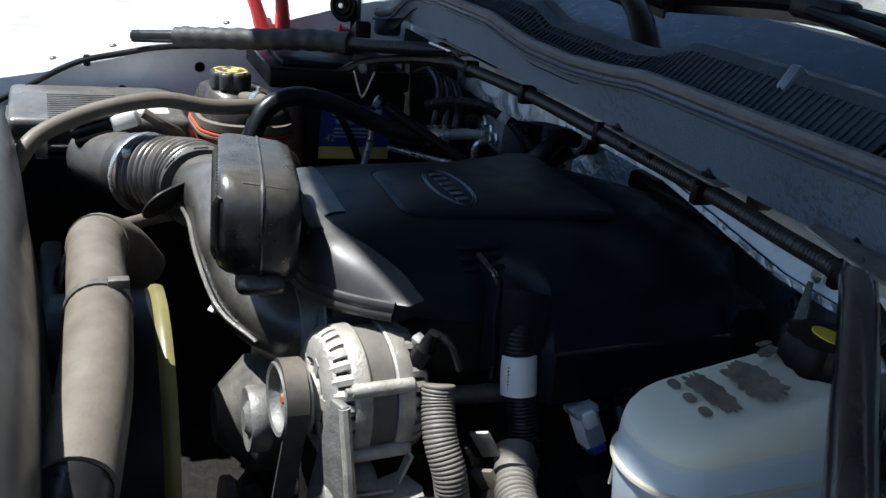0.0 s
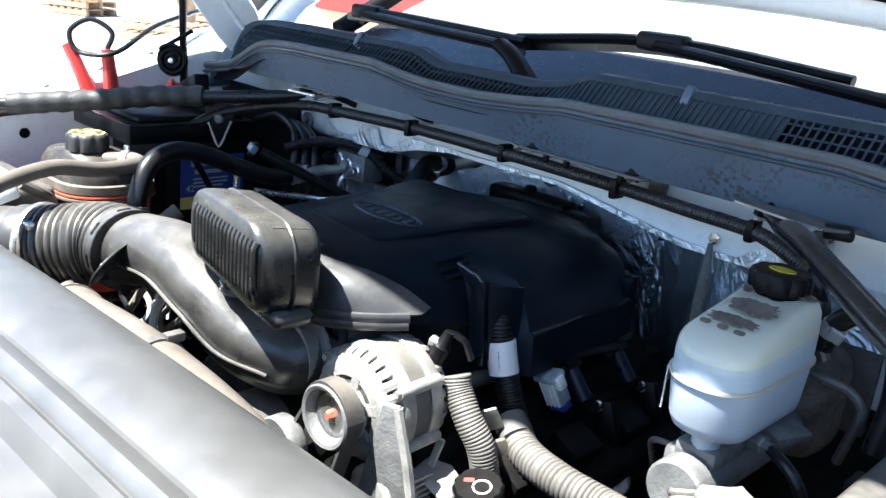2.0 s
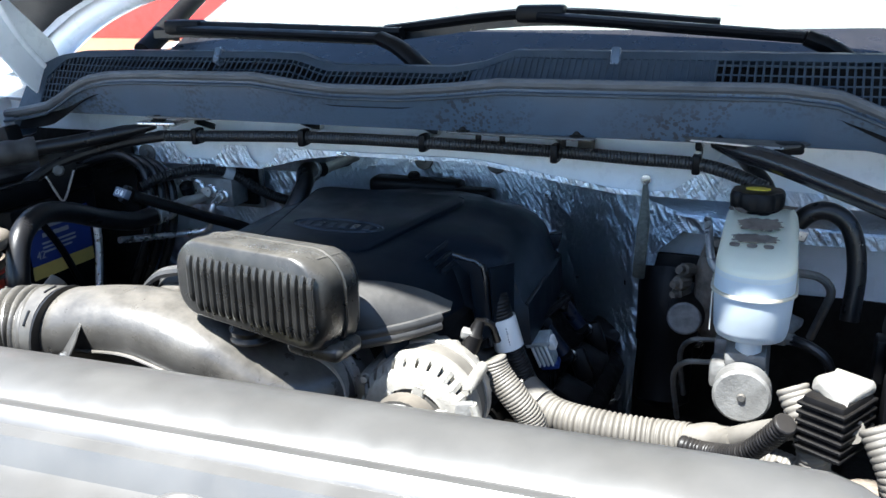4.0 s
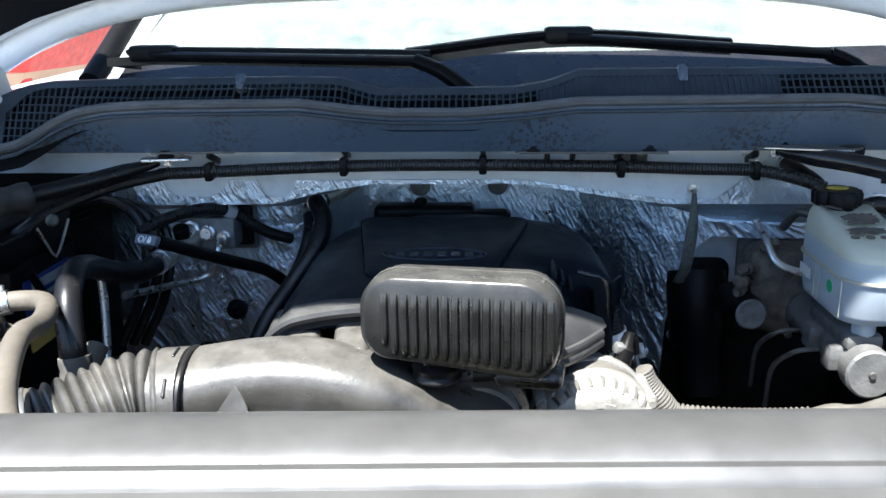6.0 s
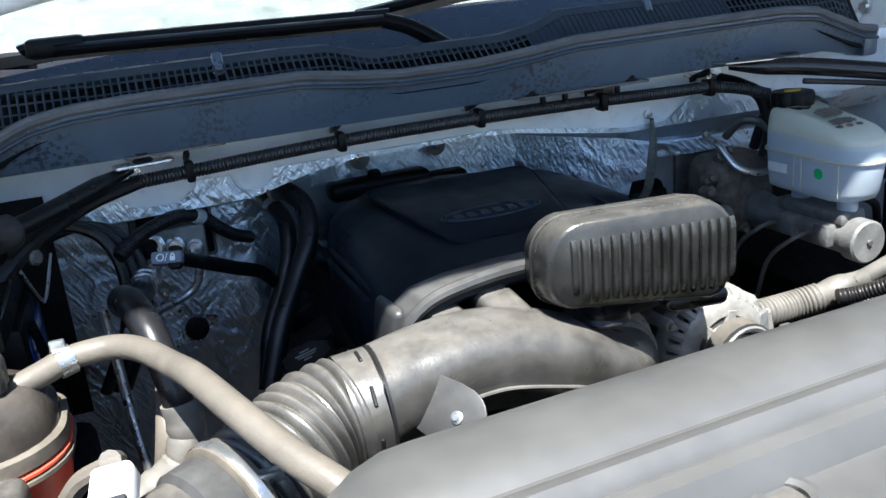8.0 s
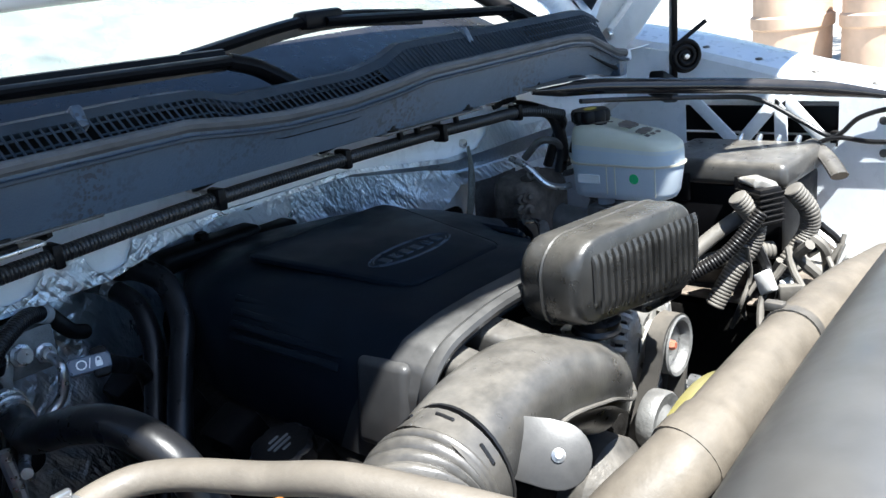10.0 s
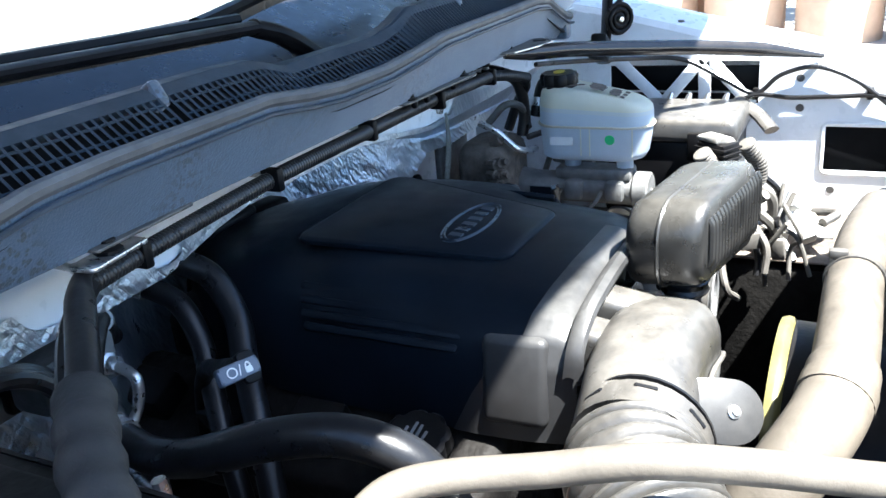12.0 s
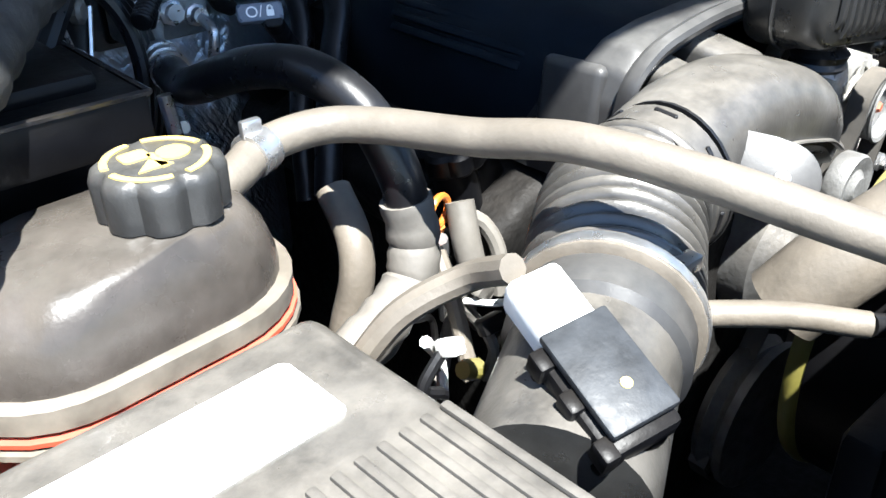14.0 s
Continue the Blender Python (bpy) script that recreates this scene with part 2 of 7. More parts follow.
def sweep(bm, line, radius, sides=14, caps=True, squash=1.0, up=(0, 0, 1), twist=0.0):
    """A tube along line; radius is a number or a function of the length so far."""
    rings, s = [], 0.0
    nrm = None
    for i, p in enumerate(line):
        t = (line[min(i + 1, len(line) - 1)] - line[max(i - 1, 0)]).normalized()
        if nrm is None:
            nrm = Vector(up) - t * Vector(up).dot(t)
            if nrm.length < 1e-3:
                nrm = Vector((1, 0, 0)) - t * t.x
        else:
            nrm = nrm - t * nrm.dot(t)
        nrm.normalize()
        bi = t.cross(nrm)
        if i:
            s += (p - line[i - 1]).length
        r = radius(s) if callable(radius) else radius
        ring = []
        for k in range(sides):
            a = 2 * math.pi * k / sides
            ring.append(bm.verts.new(p + nrm * (r * squash * math.cos(a)) + bi * (r * math.sin(a))))
        rings.append(ring)
    for a, b in zip(rings, rings[1:]):
        for k in range(sides):
            bm.faces.new((a[k], a[(k + 1) % sides], b[(k + 1) % sides], b[k]))
    if caps:
        bm.faces.new(rings[0][::-1])
        bm.faces.new(rings[-1])
    return bm


def tube(pts, radius, sides=14, step=0.006, **kw):
    return sweep(bmesh.new(), spline(pts, step), radius, sides, **kw)


def ribbed(pts, radius, pitch, depth, sides=16, **kw):
    """A corrugated tube: sharp valleys between rounded ribs."""
    return sweep(bmesh.new(), spline(pts, pitch / 6), lambda s: radius - depth * (1 - abs(math.sin(math.pi * s / pitch)) ** 0.5), sides, **kw)


def lathe(profile, at, axis=(0, 0, 1), sides=32, lobes=0, depth=0.0, bm=None):
    """Turn (radius, height) pairs about an axis through at."""
    bm = bm or bmesh.new()
    q = Vector((0, 0, 1)).rotation_difference(Vector(axis)).to_matrix()
    rings = []
    for r, h in profile:
        ring = []
        for k in range(sides):
            a = 2 * math.pi * k / sides
            rr = r * (1 - depth * (0.5 + 0.5 * math.cos(lobes * a)) ** 3) if lobes else r
            ring.append(bm.verts.new(Vector(at) + q @ Vector((rr * math.cos(a), rr * math.sin(a), h))))
        rings.append(ring)
    for a, b in zip(rings, rings[1:]):
        for k in range(sides):
            bm.faces.new((a[k], a[(k + 1) % sides], b[(k + 1) % sides], b[k]))
    if profile[0][0] > 1e-6:
        bm.faces.new(rings[0][::-1])
    if profile[-1][0] > 1e-6:
        bm.faces.new(rings[-1])
    bmesh.ops.remove_doubles(bm, verts=bm.verts, dist=1e-6)
    return bm


def box(c, s, bevel=0.004, seg=2, turn=(0, 0, 0), bm=None, taper=(1, 1)):
    """A bevelled box about c; taper narrows its top."""
    b2 = bmesh.new()
    bmesh.ops.create_cube(b2, size=1)
    for v in b2.verts:
        k = taper if v.co.z > 0 else (1, 1)
        v.co = Vector((v.co.x * s[0] * k[0], v.co.y * s[1] * k[1], v.co.z * s[2]))
    if bevel:
        bmesh.ops.bevel(b2, geom=b2.edges[:], offset=min(bevel, min(s) * 0.45), segments=seg, profile=0.5, affect="EDGES")
    b2.transform(pose(*c, *turn))
    if bm is None:
        return b2
    me = bpy.data.meshes.new("join")
    b2.to_mesh(me)
    b2.free()
    bm.from_mesh(me)
    bpy.data.meshes.remove(me)
    return bm


def loft(sections, closed=True, caps=True):
    """Skin rings of points with equal counts."""
    bm = bmesh.new()
    rings = [[bm.verts.new(p) for p in s] for s in sections]
    n = len(rings[0])
    for a, b in zip(rings, rings[1:]):
        for k in range(n if closed else n - 1):
            bm.faces.new((a[k], a[(k + 1) % n], b[(k + 1) % n], b[k]))
    if caps and closed:
        bm.faces.new(rings[0][::-1])
        bm.faces.new(rings[-1])
    return bm


def plate(outline, thick, frame_m=None, bevel=0.0, seg=2):
    """An outline in x and y, thickened upwards, then placed by frame_m."""
    bm = bmesh.new()
    f = bm.faces.new([bm.verts.new((x, y, 0)) for x, y in outline])
    r = bmesh.ops.extrude_face_region(bm, geom=[f])
    bmesh.ops.translate(bm, verts=[v for v in r["geom"] if isinstance(v, bmesh.types.BMVert)], vec=(0, 0, thick))
    if bevel:
        bmesh.ops.bevel(bm, geom=bm.edges[:], offset=bevel, segments=seg, profile=0.5, affect="EDGES")
    if frame_m:
        bm.transform(frame_m)
    return bm


def rounded(w, h, r, n=5, cx=0, cy=0):
    """A rounded rectangle's outline."""
    out = []
    for sx, sy, a0 in ((1, 1, 0), (-1, 1, 90), (-1, -1, 180), (1, -1, 270)):
        for i in range(n + 1):
            a = radians(a0 + 90 * i / n)
            out.append((cx + sx * (w / 2 - r) + r * math.cos(a), cy + sy * (h / 2 - r) + r * math.sin(a)))
    return out


def surface(f, us, vs, thick=0.0):
    """A sheet through f(u, v), with thickness along its normals."""
    bm = bmesh.new()
    g = [[bm.verts.new(f(u, v)) for v in vs] for u in us]
    for a, b in zip(g, g[1:]):
        for k in range(len(vs) - 1):
            bm.faces.new((a[k], b[k], b[k + 1], a[k + 1]))
    if thick:
        bm.normal_update()
        bmesh.ops.solidify(bm, geom=bm.faces[:], thickness=thick)
    return bm


def lerp(x, table):
    return float(np.interp(x, [a for a, _ in table], [b for _, b in table]))


def span(a, b, n):
    return [a + (b - a) * i / (n - 1) for i in range(n)]


# ---- ground and surroundings ----
def ground():
    bm = surface(lambda u, v: Vector((u, v, 0.03 * noise.noise(Vector((u * 0.4, v * 0.4, 3))) - 0.03)),
                 [-4000, -800, -200, -60, -30] + span(-16, 16, 65) + [30, 60, 200, 800, 4000],
                 [-4000, -800, -200, -60, -30] + span(-16, 16, 65) + [30, 60, 200, 800, 4000])
    ob = new("ground", mesh_of("ground", bm, SAND))
    tagged(ob, "pale sunlit sandy ground of a yard", "ground", kind="structure")


ground()

# ---- fenders with inner panels ----
LIP = [(-0.98, 1.03), (-0.68, 1.075), (-0.56, 1.11), (-0.41, 1.148), (-0.33, 1.17), (-0.05, 1.255), (0.12, 1.285), (0.4, 1.30)]


DRIVER_LIP = [(-0.98, 1.045), (-0.68, 1.095), (-0.56, 1.13), (-0.41, 1.17), (-0.33, 1.186), (-0.05, 1.255), (0.12, 1.285), (0.4, 1.30)]


def fender(side):
    lip = DRIVER_LIP if side > 0 else LIP
    e = empty("fender", (side * 0.95, -0.4, 0.35), "white painted truck fender with bare inner panel", "fender", "fenders")
    ys = span(-0.98, 0.30, 40)

    def top(u, v):
        z = lerp(u, lip)
        prof = [(0.855, -0.012), (0.862, 0.0), (0.875, 0.002), (0.93, 0.014), (0.985, 0.012), (1.01, -0.004), (1.024, -0.04), (1.03, -0.25), (1.03, -0.62)]
        return Vector((side * prof[v][0], u, z + prof[v][1]))

    part("outer_skin", surface(top, ys, range(9), 0.0015), WHITE, e)
    # inner panel: cells left out where the openings are
    yl = [-0.98, -0.8, -0.61, -0.484, -0.44, -0.36, -0.22, -0.07, 0.0, 0.16, 0.37]
    zl = [0.45, 0.7, 0.94, 1.025, 1.068, 1.15]
    bm = bmesh.new()
    for a, b in zip(yl, yl[1:]):
        for c, d in zip(zl, zl[1:] + [9]):
            if side > 0 and (a, c) == (-0.61, 0.94):
                continue
            if side > 0 and -0.37 < a < -0.1 and c == 1.068:
                continue
            q = [(a, c), (b, c), (b, d), (a, d)]
            pts = [(0.853, y, min(z, lerp(y, lip) - 0.012)) for y, z in q]
            if max(p[2] for p in pts) - min(p[2] for p in pts) < 1e-4:
                continue
            bm.faces.new([bm.verts.new((side * x, y, z)) for x, y, z in pts])
    bmesh.ops.remove_doubles(bm, verts=bm.verts, dist=1e-5)
    bmesh.ops.solidify(bm, geom=bm.faces[:], thickness=0.0012)
    panel = part("inner_panel", bm, WHITE, e)
    if side > 0:
        for a, b in (((-0.172, 1.068), (-0.088, 1.15)), ((-0.248, 1.15), (-0.18, 1.068)), ((-0.259, 1.068), (-0.257, 1.15)), ((-0.345, 1.068), (-0.27, 1.15))):
            (y0, z0), (y1, z1) = a, b
            ang = math.degrees(math.atan2(z1 - z0, y1 - y0))
            part("truss_strip", box((0.852, (y0 + y1) / 2, (z0 + z1) / 2), (0.006, math.hypot(y1 - y0, z1 - z0) + 0.012, 0.024), 0.002, 2, (ang, 0, 0)), WHITE, e)
        part("window_rim", sweep(bmesh.new(), [Vector((0.852, -0.547 + y, 0.982 + z)) for y, z in rounded(0.136, 0.098, 0.012)] + [Vector((0.852, -0.547 + 0.068, 0.982 + 0.037))], 0.004, 8), WHITE, e)
        part("backing", box((0.885, -0.35, 0.9), (0.01, 0.7, 0.36), 0.002), BLACK, e, "black plastic behind the openings")
        part("backing", box((0.885, -0.19, 1.11), (0.01, 0.34, 0.05), 0.002), BLACK, e)
        for y, z in ((-0.434, 1.117), (-0.436, 1.06), (-0.03, 1.16), (-0.5, 0.9)):
            part("hole_plug", lathe([(0, 0.002), (0.007, 0.002), (0.008, 0), (0, 0)], (0.8525, y, z), (-1, 0, 0), 12), DARKSTEEL, e)
        part("grommet", lathe([(0, 0.006), (0.016, 0.006), (0.02, 0), (0, 0)], (0.852, -0.035, 1.175), (-1, 0, 0), 18), BLACK, e)
    else:
        for y, z in ((-0.5, 1.05), (-0.36, 1.1)):
            part("hole_plug", lathe([(0, 0.002), (0.009, 0.002), (0.01, 0), (0, 0)], (-0.8525, y, z), (1, 0, 0), 12), BLACK, e)
    for y in span(-0.72, -0.1, 7):
        part("fender_bolt", lathe([(0, 0.004), (0.005, 0.004), (0.008, 0.001), (0.008, 0), (0, 0)], (side * 0.885, y, lerp(y, lip) + 0.004), (0, 0, 1), 10), DARKSTEEL, e)
    part("bracing_rib", tube([(side * 0.846, -0.3, 0.93), (side * 0.846, -0.42, 0.84)], 0.006, 8), WHITE, e)
    return e


fender(1)
fender(-1)


# ---- bulkhead behind the engine ----
def smooth(t):
    t = max(0.0, min(1.0, t))
    return t * t * (3 - 2 * t)


WALL_Y = [(-0.72, 0.15), (-0.32, 0.165), (-0.27, 0.185), (-0.20, 0.25), (-0.15, 0.272), (0.12, 0.278), (0.165, 0.258), (0.235, 0.185), (0.285, 0.147), (0.35, 0.118), (0.42, 0.103), (0.72, 0.1)]
WALL_TOP = [(-0.70, 1.187), (0.06, 1.188), (0.20, 1.168), (0.27, 1.158), (0.345, 1.158), (0.40, 1.20), (0.425, 1.234), (0.45, 1.234), (0.462, 1.172), (0.70, 1.16)]
FLANGE_Z = [(-0.70, 1.148), (-0.32, 1.15), (-0.24, 1.17), (-0.17, 1.181), (0.06, 1.181), (0.2, 1.16), (0.27, 1.15), (0.70, 1.15)]
RAMP_Z = [(-0.70, 1.118), (-0.32, 1.122), (-0.22, 1.142), (-0.15, 1.15), (0.08, 1.15), (0.2, 1.132), (0.30, 1.125), (0.36, 1.112), (0.70, 1.105)]


def wall_top(x):
    z = lerp(x, WALL_TOP)
    for c, w in ((-0.44, 0.052), (-0.314, 0.03)):
        z -= 0.026 * max(0.0, 1 - ((x - c) / w) ** 4)
    return z


def wall_profile(x):
    """Depth and height of the lined wall: flange, sloping ledge, upright face."""
    zt = wall_top(x)
    z1 = min(lerp(x, FLANGE_Z), zt - 0.006)
    return [(0.054, zt), (0.054, z1), (lerp(x, WALL_Y), min(lerp(x, RAMP_Z), z1 - 0.012))]


def bulkhead():
    e = empty("firewall", (0, 0.2, 0.5), "white painted firewall lined with crumpled foil insulation", "firewall", kind="structure")

    def back(u, v):
        (_, zt), (y1, z1), (y2, z2) = wall_profile(u)
        return Vector((u, *[(0.005, 1.262), (0.045, 1.255), (0.058, 1.247), (0.061, z1 + 0.008), (y2 + 0.02, z2 + 0.008), (0.36, z2 - 0.01), (0.36, 0.45)][v]))

    part("upper_panel", surface(back, span(-0.852, 0.852, 120), range(7), 0.002), WHITE, e)

    def lined(x, v):
        (y0, z0), (y1, z1), (y2, z2) = wall_profile(x)
        low = lerp(x, [(0.284, 0.55), (0.30, 0.93), (0.325, 1.05), (0.36, 1.085)])
        if v < 10:
            y, z, rough = y0, z0 + (z1 - z0) * v / 9, 0.35
        elif v < 30:
            k = (v - 9) / 21
            y, z, rough = y1 + (y2 - y1) * k, z1 + (z2 - z1) * k ** 1.3, 0.45
        else:
            k = (v - 30) / 90
            reach = min(0.26, z2 - low)
            z = z2 - reach * k if k <= 1 else z2 - reach - (z2 - reach - low) * (k - 1) / 0.12
            y, rough = y2, smooth(0.25 + k * 6)
        s1, s2 = x * 0.86 + z * 0.5, z * 0.86 - x * 0.5
        w = noise.noise(Vector((x * 9, z * 9, 2)))
        side = smooth((x - 0.05) / 0.1)
        d = 0.0035 * noise.noise(Vector((x * 7, z * 7, 0)))
        d += 0.0026 * (1 - abs(noise.noise(Vector((s1 * 18 + w, s2 * 7 + w, 1))))) ** 5
        patch = smooth(0.5 + 1.4 * noise.noise(Vector((x * 6, z * 6, 9))))
        d += (0.0012 + 0.0042 * side) * (0.3 + 0.7 * patch) * (1 - abs(noise.noise(Vector((s1 * (40 + 50 * side) + w * 2, s2 * 9 + w, 3))))) ** 5
        d += 0.0024 * (1 - side) * patch * (1 - abs(noise.noise(Vector((s1 * 10 + w, s2 * 36 + w * 2, 4))))) ** 7
        d *= rough
        return Vector((x, y - d, z + (d * 0.6 if 10 <= v < 34 else 0)))

    part("foil_insulation", surface(lined, span(-0.70, 0.70, 540), range(130)), FOIL, e, "crumpled silver foil heat insulation", 60)
    part("booster_panel", surface(lambda u, v: Vector((u, 0.186, v)), span(0.29, 0.72, 12), span(1.12, 0.93, 6), 0.002), WHITE, e, "white painted panel in shade")
    # Black sheet added to stand for shadowed clutter low on the wall.
    part("lower_dark_sheet", surface(lambda u, v: Vector((u, 0.178 + 0.006 * noise.noise(Vector((u * 9, v * 9, 1))), v)), span(0.29, 0.72, 24), span(0.985, 0.5, 24), 0.004), GRIME, e, "black sheet added to darken the wall")
    part("cowl_bracket", plate(rounded(0.21, 0.026, 0.008), 0.003, pose(0.15, -0.026, 1.2405, 0, 0, -2), 0.001), DARKSTEEL, e, "dull steel cowl bracket")
    for x in (0.07, 0.23):
        part("bracket_bolt", lathe([(0, 0.009), (0.006, 0.009), (0.007, 0.003), (0.011, 0.002), (0.011, 0), (0, 0)], (x, -0.026, 1.2435), (0, 0, 1), 10), BLACK, e)
    for x in (0.09, 0.125, 0.21):
        part("bracket_leg", box((x, -0.022, 1.234), (0.008, 0.008, 0.014), 0.003), BLACK, e)
    part("bracket_leg", box((0.228, 0.042, 1.226), (0.022, 0.02, 0.034), 0.005), TAN, e, "tan painted bracket leg")
    # Black sheet added in front of the white panel, where it must look dark.
    part("side_dark_sheet", surface(lambda u, v: Vector((u, 0.049 + 0.003 * noise.noise(Vector((u * 20, v * 20, 3))), v)), span(-0.85, -0.575, 20), span(1.2, 0.9, 16), 0.003), GRIME, e, "black sheet added to darken the wall")
    for x, z in ((-0.112, 1.137), (0.024, 1.138), (-0.24, 1.147), (-0.42, 0.946), (-0.475, 0.87), (-0.55, 1.165)):
        y = min(lined(x, v).y for v in (8, 36)) if z > 1.16 else lerp(x, WALL_Y) - 0.014
        part("foil_fastener", lathe([(0, 0.007), (0.006, 0.007), (0.007, 0.003), (0.017, 0.002), (0.018, -0.002), (0, -0.002)], (x, y, z), (0, -1, 0.15), 18), DARKSTEEL if z > 1 else BLACK, e)
    for x in (-0.46, -0.2, 0.0, 0.195, 0.383):
        part("stud", lathe([(0.0035, 0), (0.0035, 0.06), (0.005, 0.061), (0.005, 0.068), (0, 0.068)], (x, 0.066, 1.225), (0, -1, -0.05), 10), STEEL, e)
    return e


bulkhead()

# ---- cowl ----
LIPZ = [(-0.76, 1.238), (-0.70, 1.247), (-0.655, 1.256), (-0.625, 1.27), (-0.595, 1.287), (-0.565, 1.3), (-0.52, 1.308), (-0.45, 1.311), (-0.25, 1.312), (-0.18, 1.303), (-0.12, 1.298), (-0.02, 1.298), (0.06, 1.304), (0.13, 1.312), (0.48, 1.314), (0.54, 1.308), (0.58, 1.292), (0.63, 1.272), (0.7, 1.262)]
TOPZ = [(-0.74, 1.296), (-0.70, 1.32), (-0.66, 1.335), (-0.62, 1.341), (-0.5, 1.344), (-0.26, 1.345), (-0.2, 1.343), (-0.15, 1.328), (0.04, 1.328), (0.09, 1.336), (0.135, 1.352), (0.6, 1.352), (0.66, 1.33)]


def cowl():
    e = empty("cowl_panel", (0, 0, 1.24), "dusty dark grey plastic cowl with slotted grilles", "cowl", kind="structure")
    xs = span(-0.75, 0.66, 120)

    def face(u, v):
        zl, zb = lerp(u, LIPZ), 1.243 - 0.02 * max(0, (abs(u + 0.04) - 0.62) / 0.1)
        p = [(-0.012, 0.0), (-0.028, 0.002), (-0.036, 0.25), (-0.046, 0.6), (-0.053, 0.88), (-0.054, 0.97), (-0.047, 1.0)][v]
        return Vector((u, p[0], zb + (zl - zb) * p[1]))

    part("front_face", surface(face, xs, range(7), 0.003), COWL, e)
    part("lip_seal", sweep(bmesh.new(), [Vector((x, -0.049, lerp(x, LIPZ) + 0.001)) for x in xs], 0.0075, 10), mat("cowl_seal_rubber", (0.05, 0.055, 0.062), 0.6, dust=0.8, dustcol=(0.24, 0.245, 0.25), bump=0.3), e, "dusty rubber lip seal")
    part("lip_edge", sweep(bmesh.new(), [Vector((x, -0.056, lerp(x, LIPZ) - 0.011)) for x in xs], 0.0026, 6), GRILLE, e)

    def shelf(u, v):
        a, b = (-0.044, lerp(u, LIPZ) - 0.004), (-0.003, lerp(u, TOPZ) - 0.003)
        return Vector((u, a[0] + (b[0] - a[0]) * v, a[1] + (b[1] - a[1]) * v))

    part("grille_tray", surface(lambda u, v: shelf(u, v) + Vector((0, 0.004, -0.014)), span(-0.73, 0.655, 90), span(-0.15, 1.0, 6), 0.002), BLACK, e)
    part("top_rim", surface(lambda u, v: [Vector((u, 0.0, lerp(u, TOPZ) - 0.004)), Vector((u, 0.004, lerp(u, TOPZ))), Vector((u, 0.018, lerp(u, TOPZ) + 0.001)), Vector((u, 0.03, lerp(u, TOPZ) - 0.014)), Vector((u, 0.065, 1.285))][v], span(-0.735, 0.66, 110), range(5), 0.003), GRILLE, e)
    def top(u):
        """Upper edge of the slots, cut off aslant at the outer end."""
        return min(lerp(u, TOPZ) - 0.009, 1.298 + (u + 0.682) * 0.81)

    def at(u, z):
        zl, zt = lerp(u, LIPZ) - 0.004, lerp(u, TOPZ) - 0.003
        return shelf(u, (z - zl) / (zt - zl))

    part("grille_frame", surface(lambda u, v: at(u, max(lerp(u, LIPZ) - 0.002, top(u) if u > -0.682 else 0) * (1 - v) + (lerp(u, TOPZ) - 0.001) * v) + Vector((0, 0, 0.001)), [-0.735, -0.72, -0.7, -0.6825] + span(-0.6815, 0.64, 90), span(0, 1, 3), 0.003), GRILLE, e)
    for a, b in ((-0.682, -0.347), (-0.335, 0.075), (0.40, 0.63)):
        bm = bmesh.new()
        for k in range(1, 8):
            run = []
            for x in span(a, b, 60):
                z = (1.3415 if x < -0.5 else lerp(x, TOPZ) - 0.0035) - k * 0.0104
                if lerp(x, LIPZ) + 0.001 < z < top(x) - 0.002:
                    run.append(at(x, z))
                else:
                    if len(run) > 1:
                        sweep(bm, run, 0.0013, 5)
                    run = []
            if len(run) > 1:
                sweep(bm, run, 0.0013, 5)
        k = int((b - a) / 0.0092)
        for i in range(k + 1):
            x = a + (b - a) * i / k
            lo, hi = lerp(x, LIPZ), top(x)
            if hi - lo > 0.004:
                sweep(bm, [at(x, lo) + Vector((0, 0, 0.0006)), at(x, hi) + Vector((0, 0, 0.0006))], 0.0015, 4)
        part("grille", bm, GRILLE, e, "slotted air grille")
    a, b = 0.078, 0.4
    part("ribbed_panel", surface(lambda u, v: shelf(u, v) + Vector((0, 0, -0.002)), span(a, b, 40), span(0, 1, 4), 0.002), GRILLE, e)
    for i in range(37):
        x = a + 0.008 + i * 0.0085
        part("panel_rib", sweep(bmesh.new(), [shelf(x, 0.06), shelf(x, 0.94)], 0.0013, 6), GRILLE, e)
    for x in (-0.341, 0.273):
        part("grille_clip", box((x, -0.001, lerp(x, TOPZ) - 0.008), (0.013, 0.02, 0.026), 0.004, 2, (-30, 0, 0)), COWL, e)
    part("end_cap", box((-0.745, -0.028, 1.222), (0.028, 0.05, 0.045), 0.008), COWL, e)
    part("end_cap", box((0.655, -0.025, 1.252), (0.03, 0.05, 0.05), 0.008), COWL, e)
    return e


cowl()


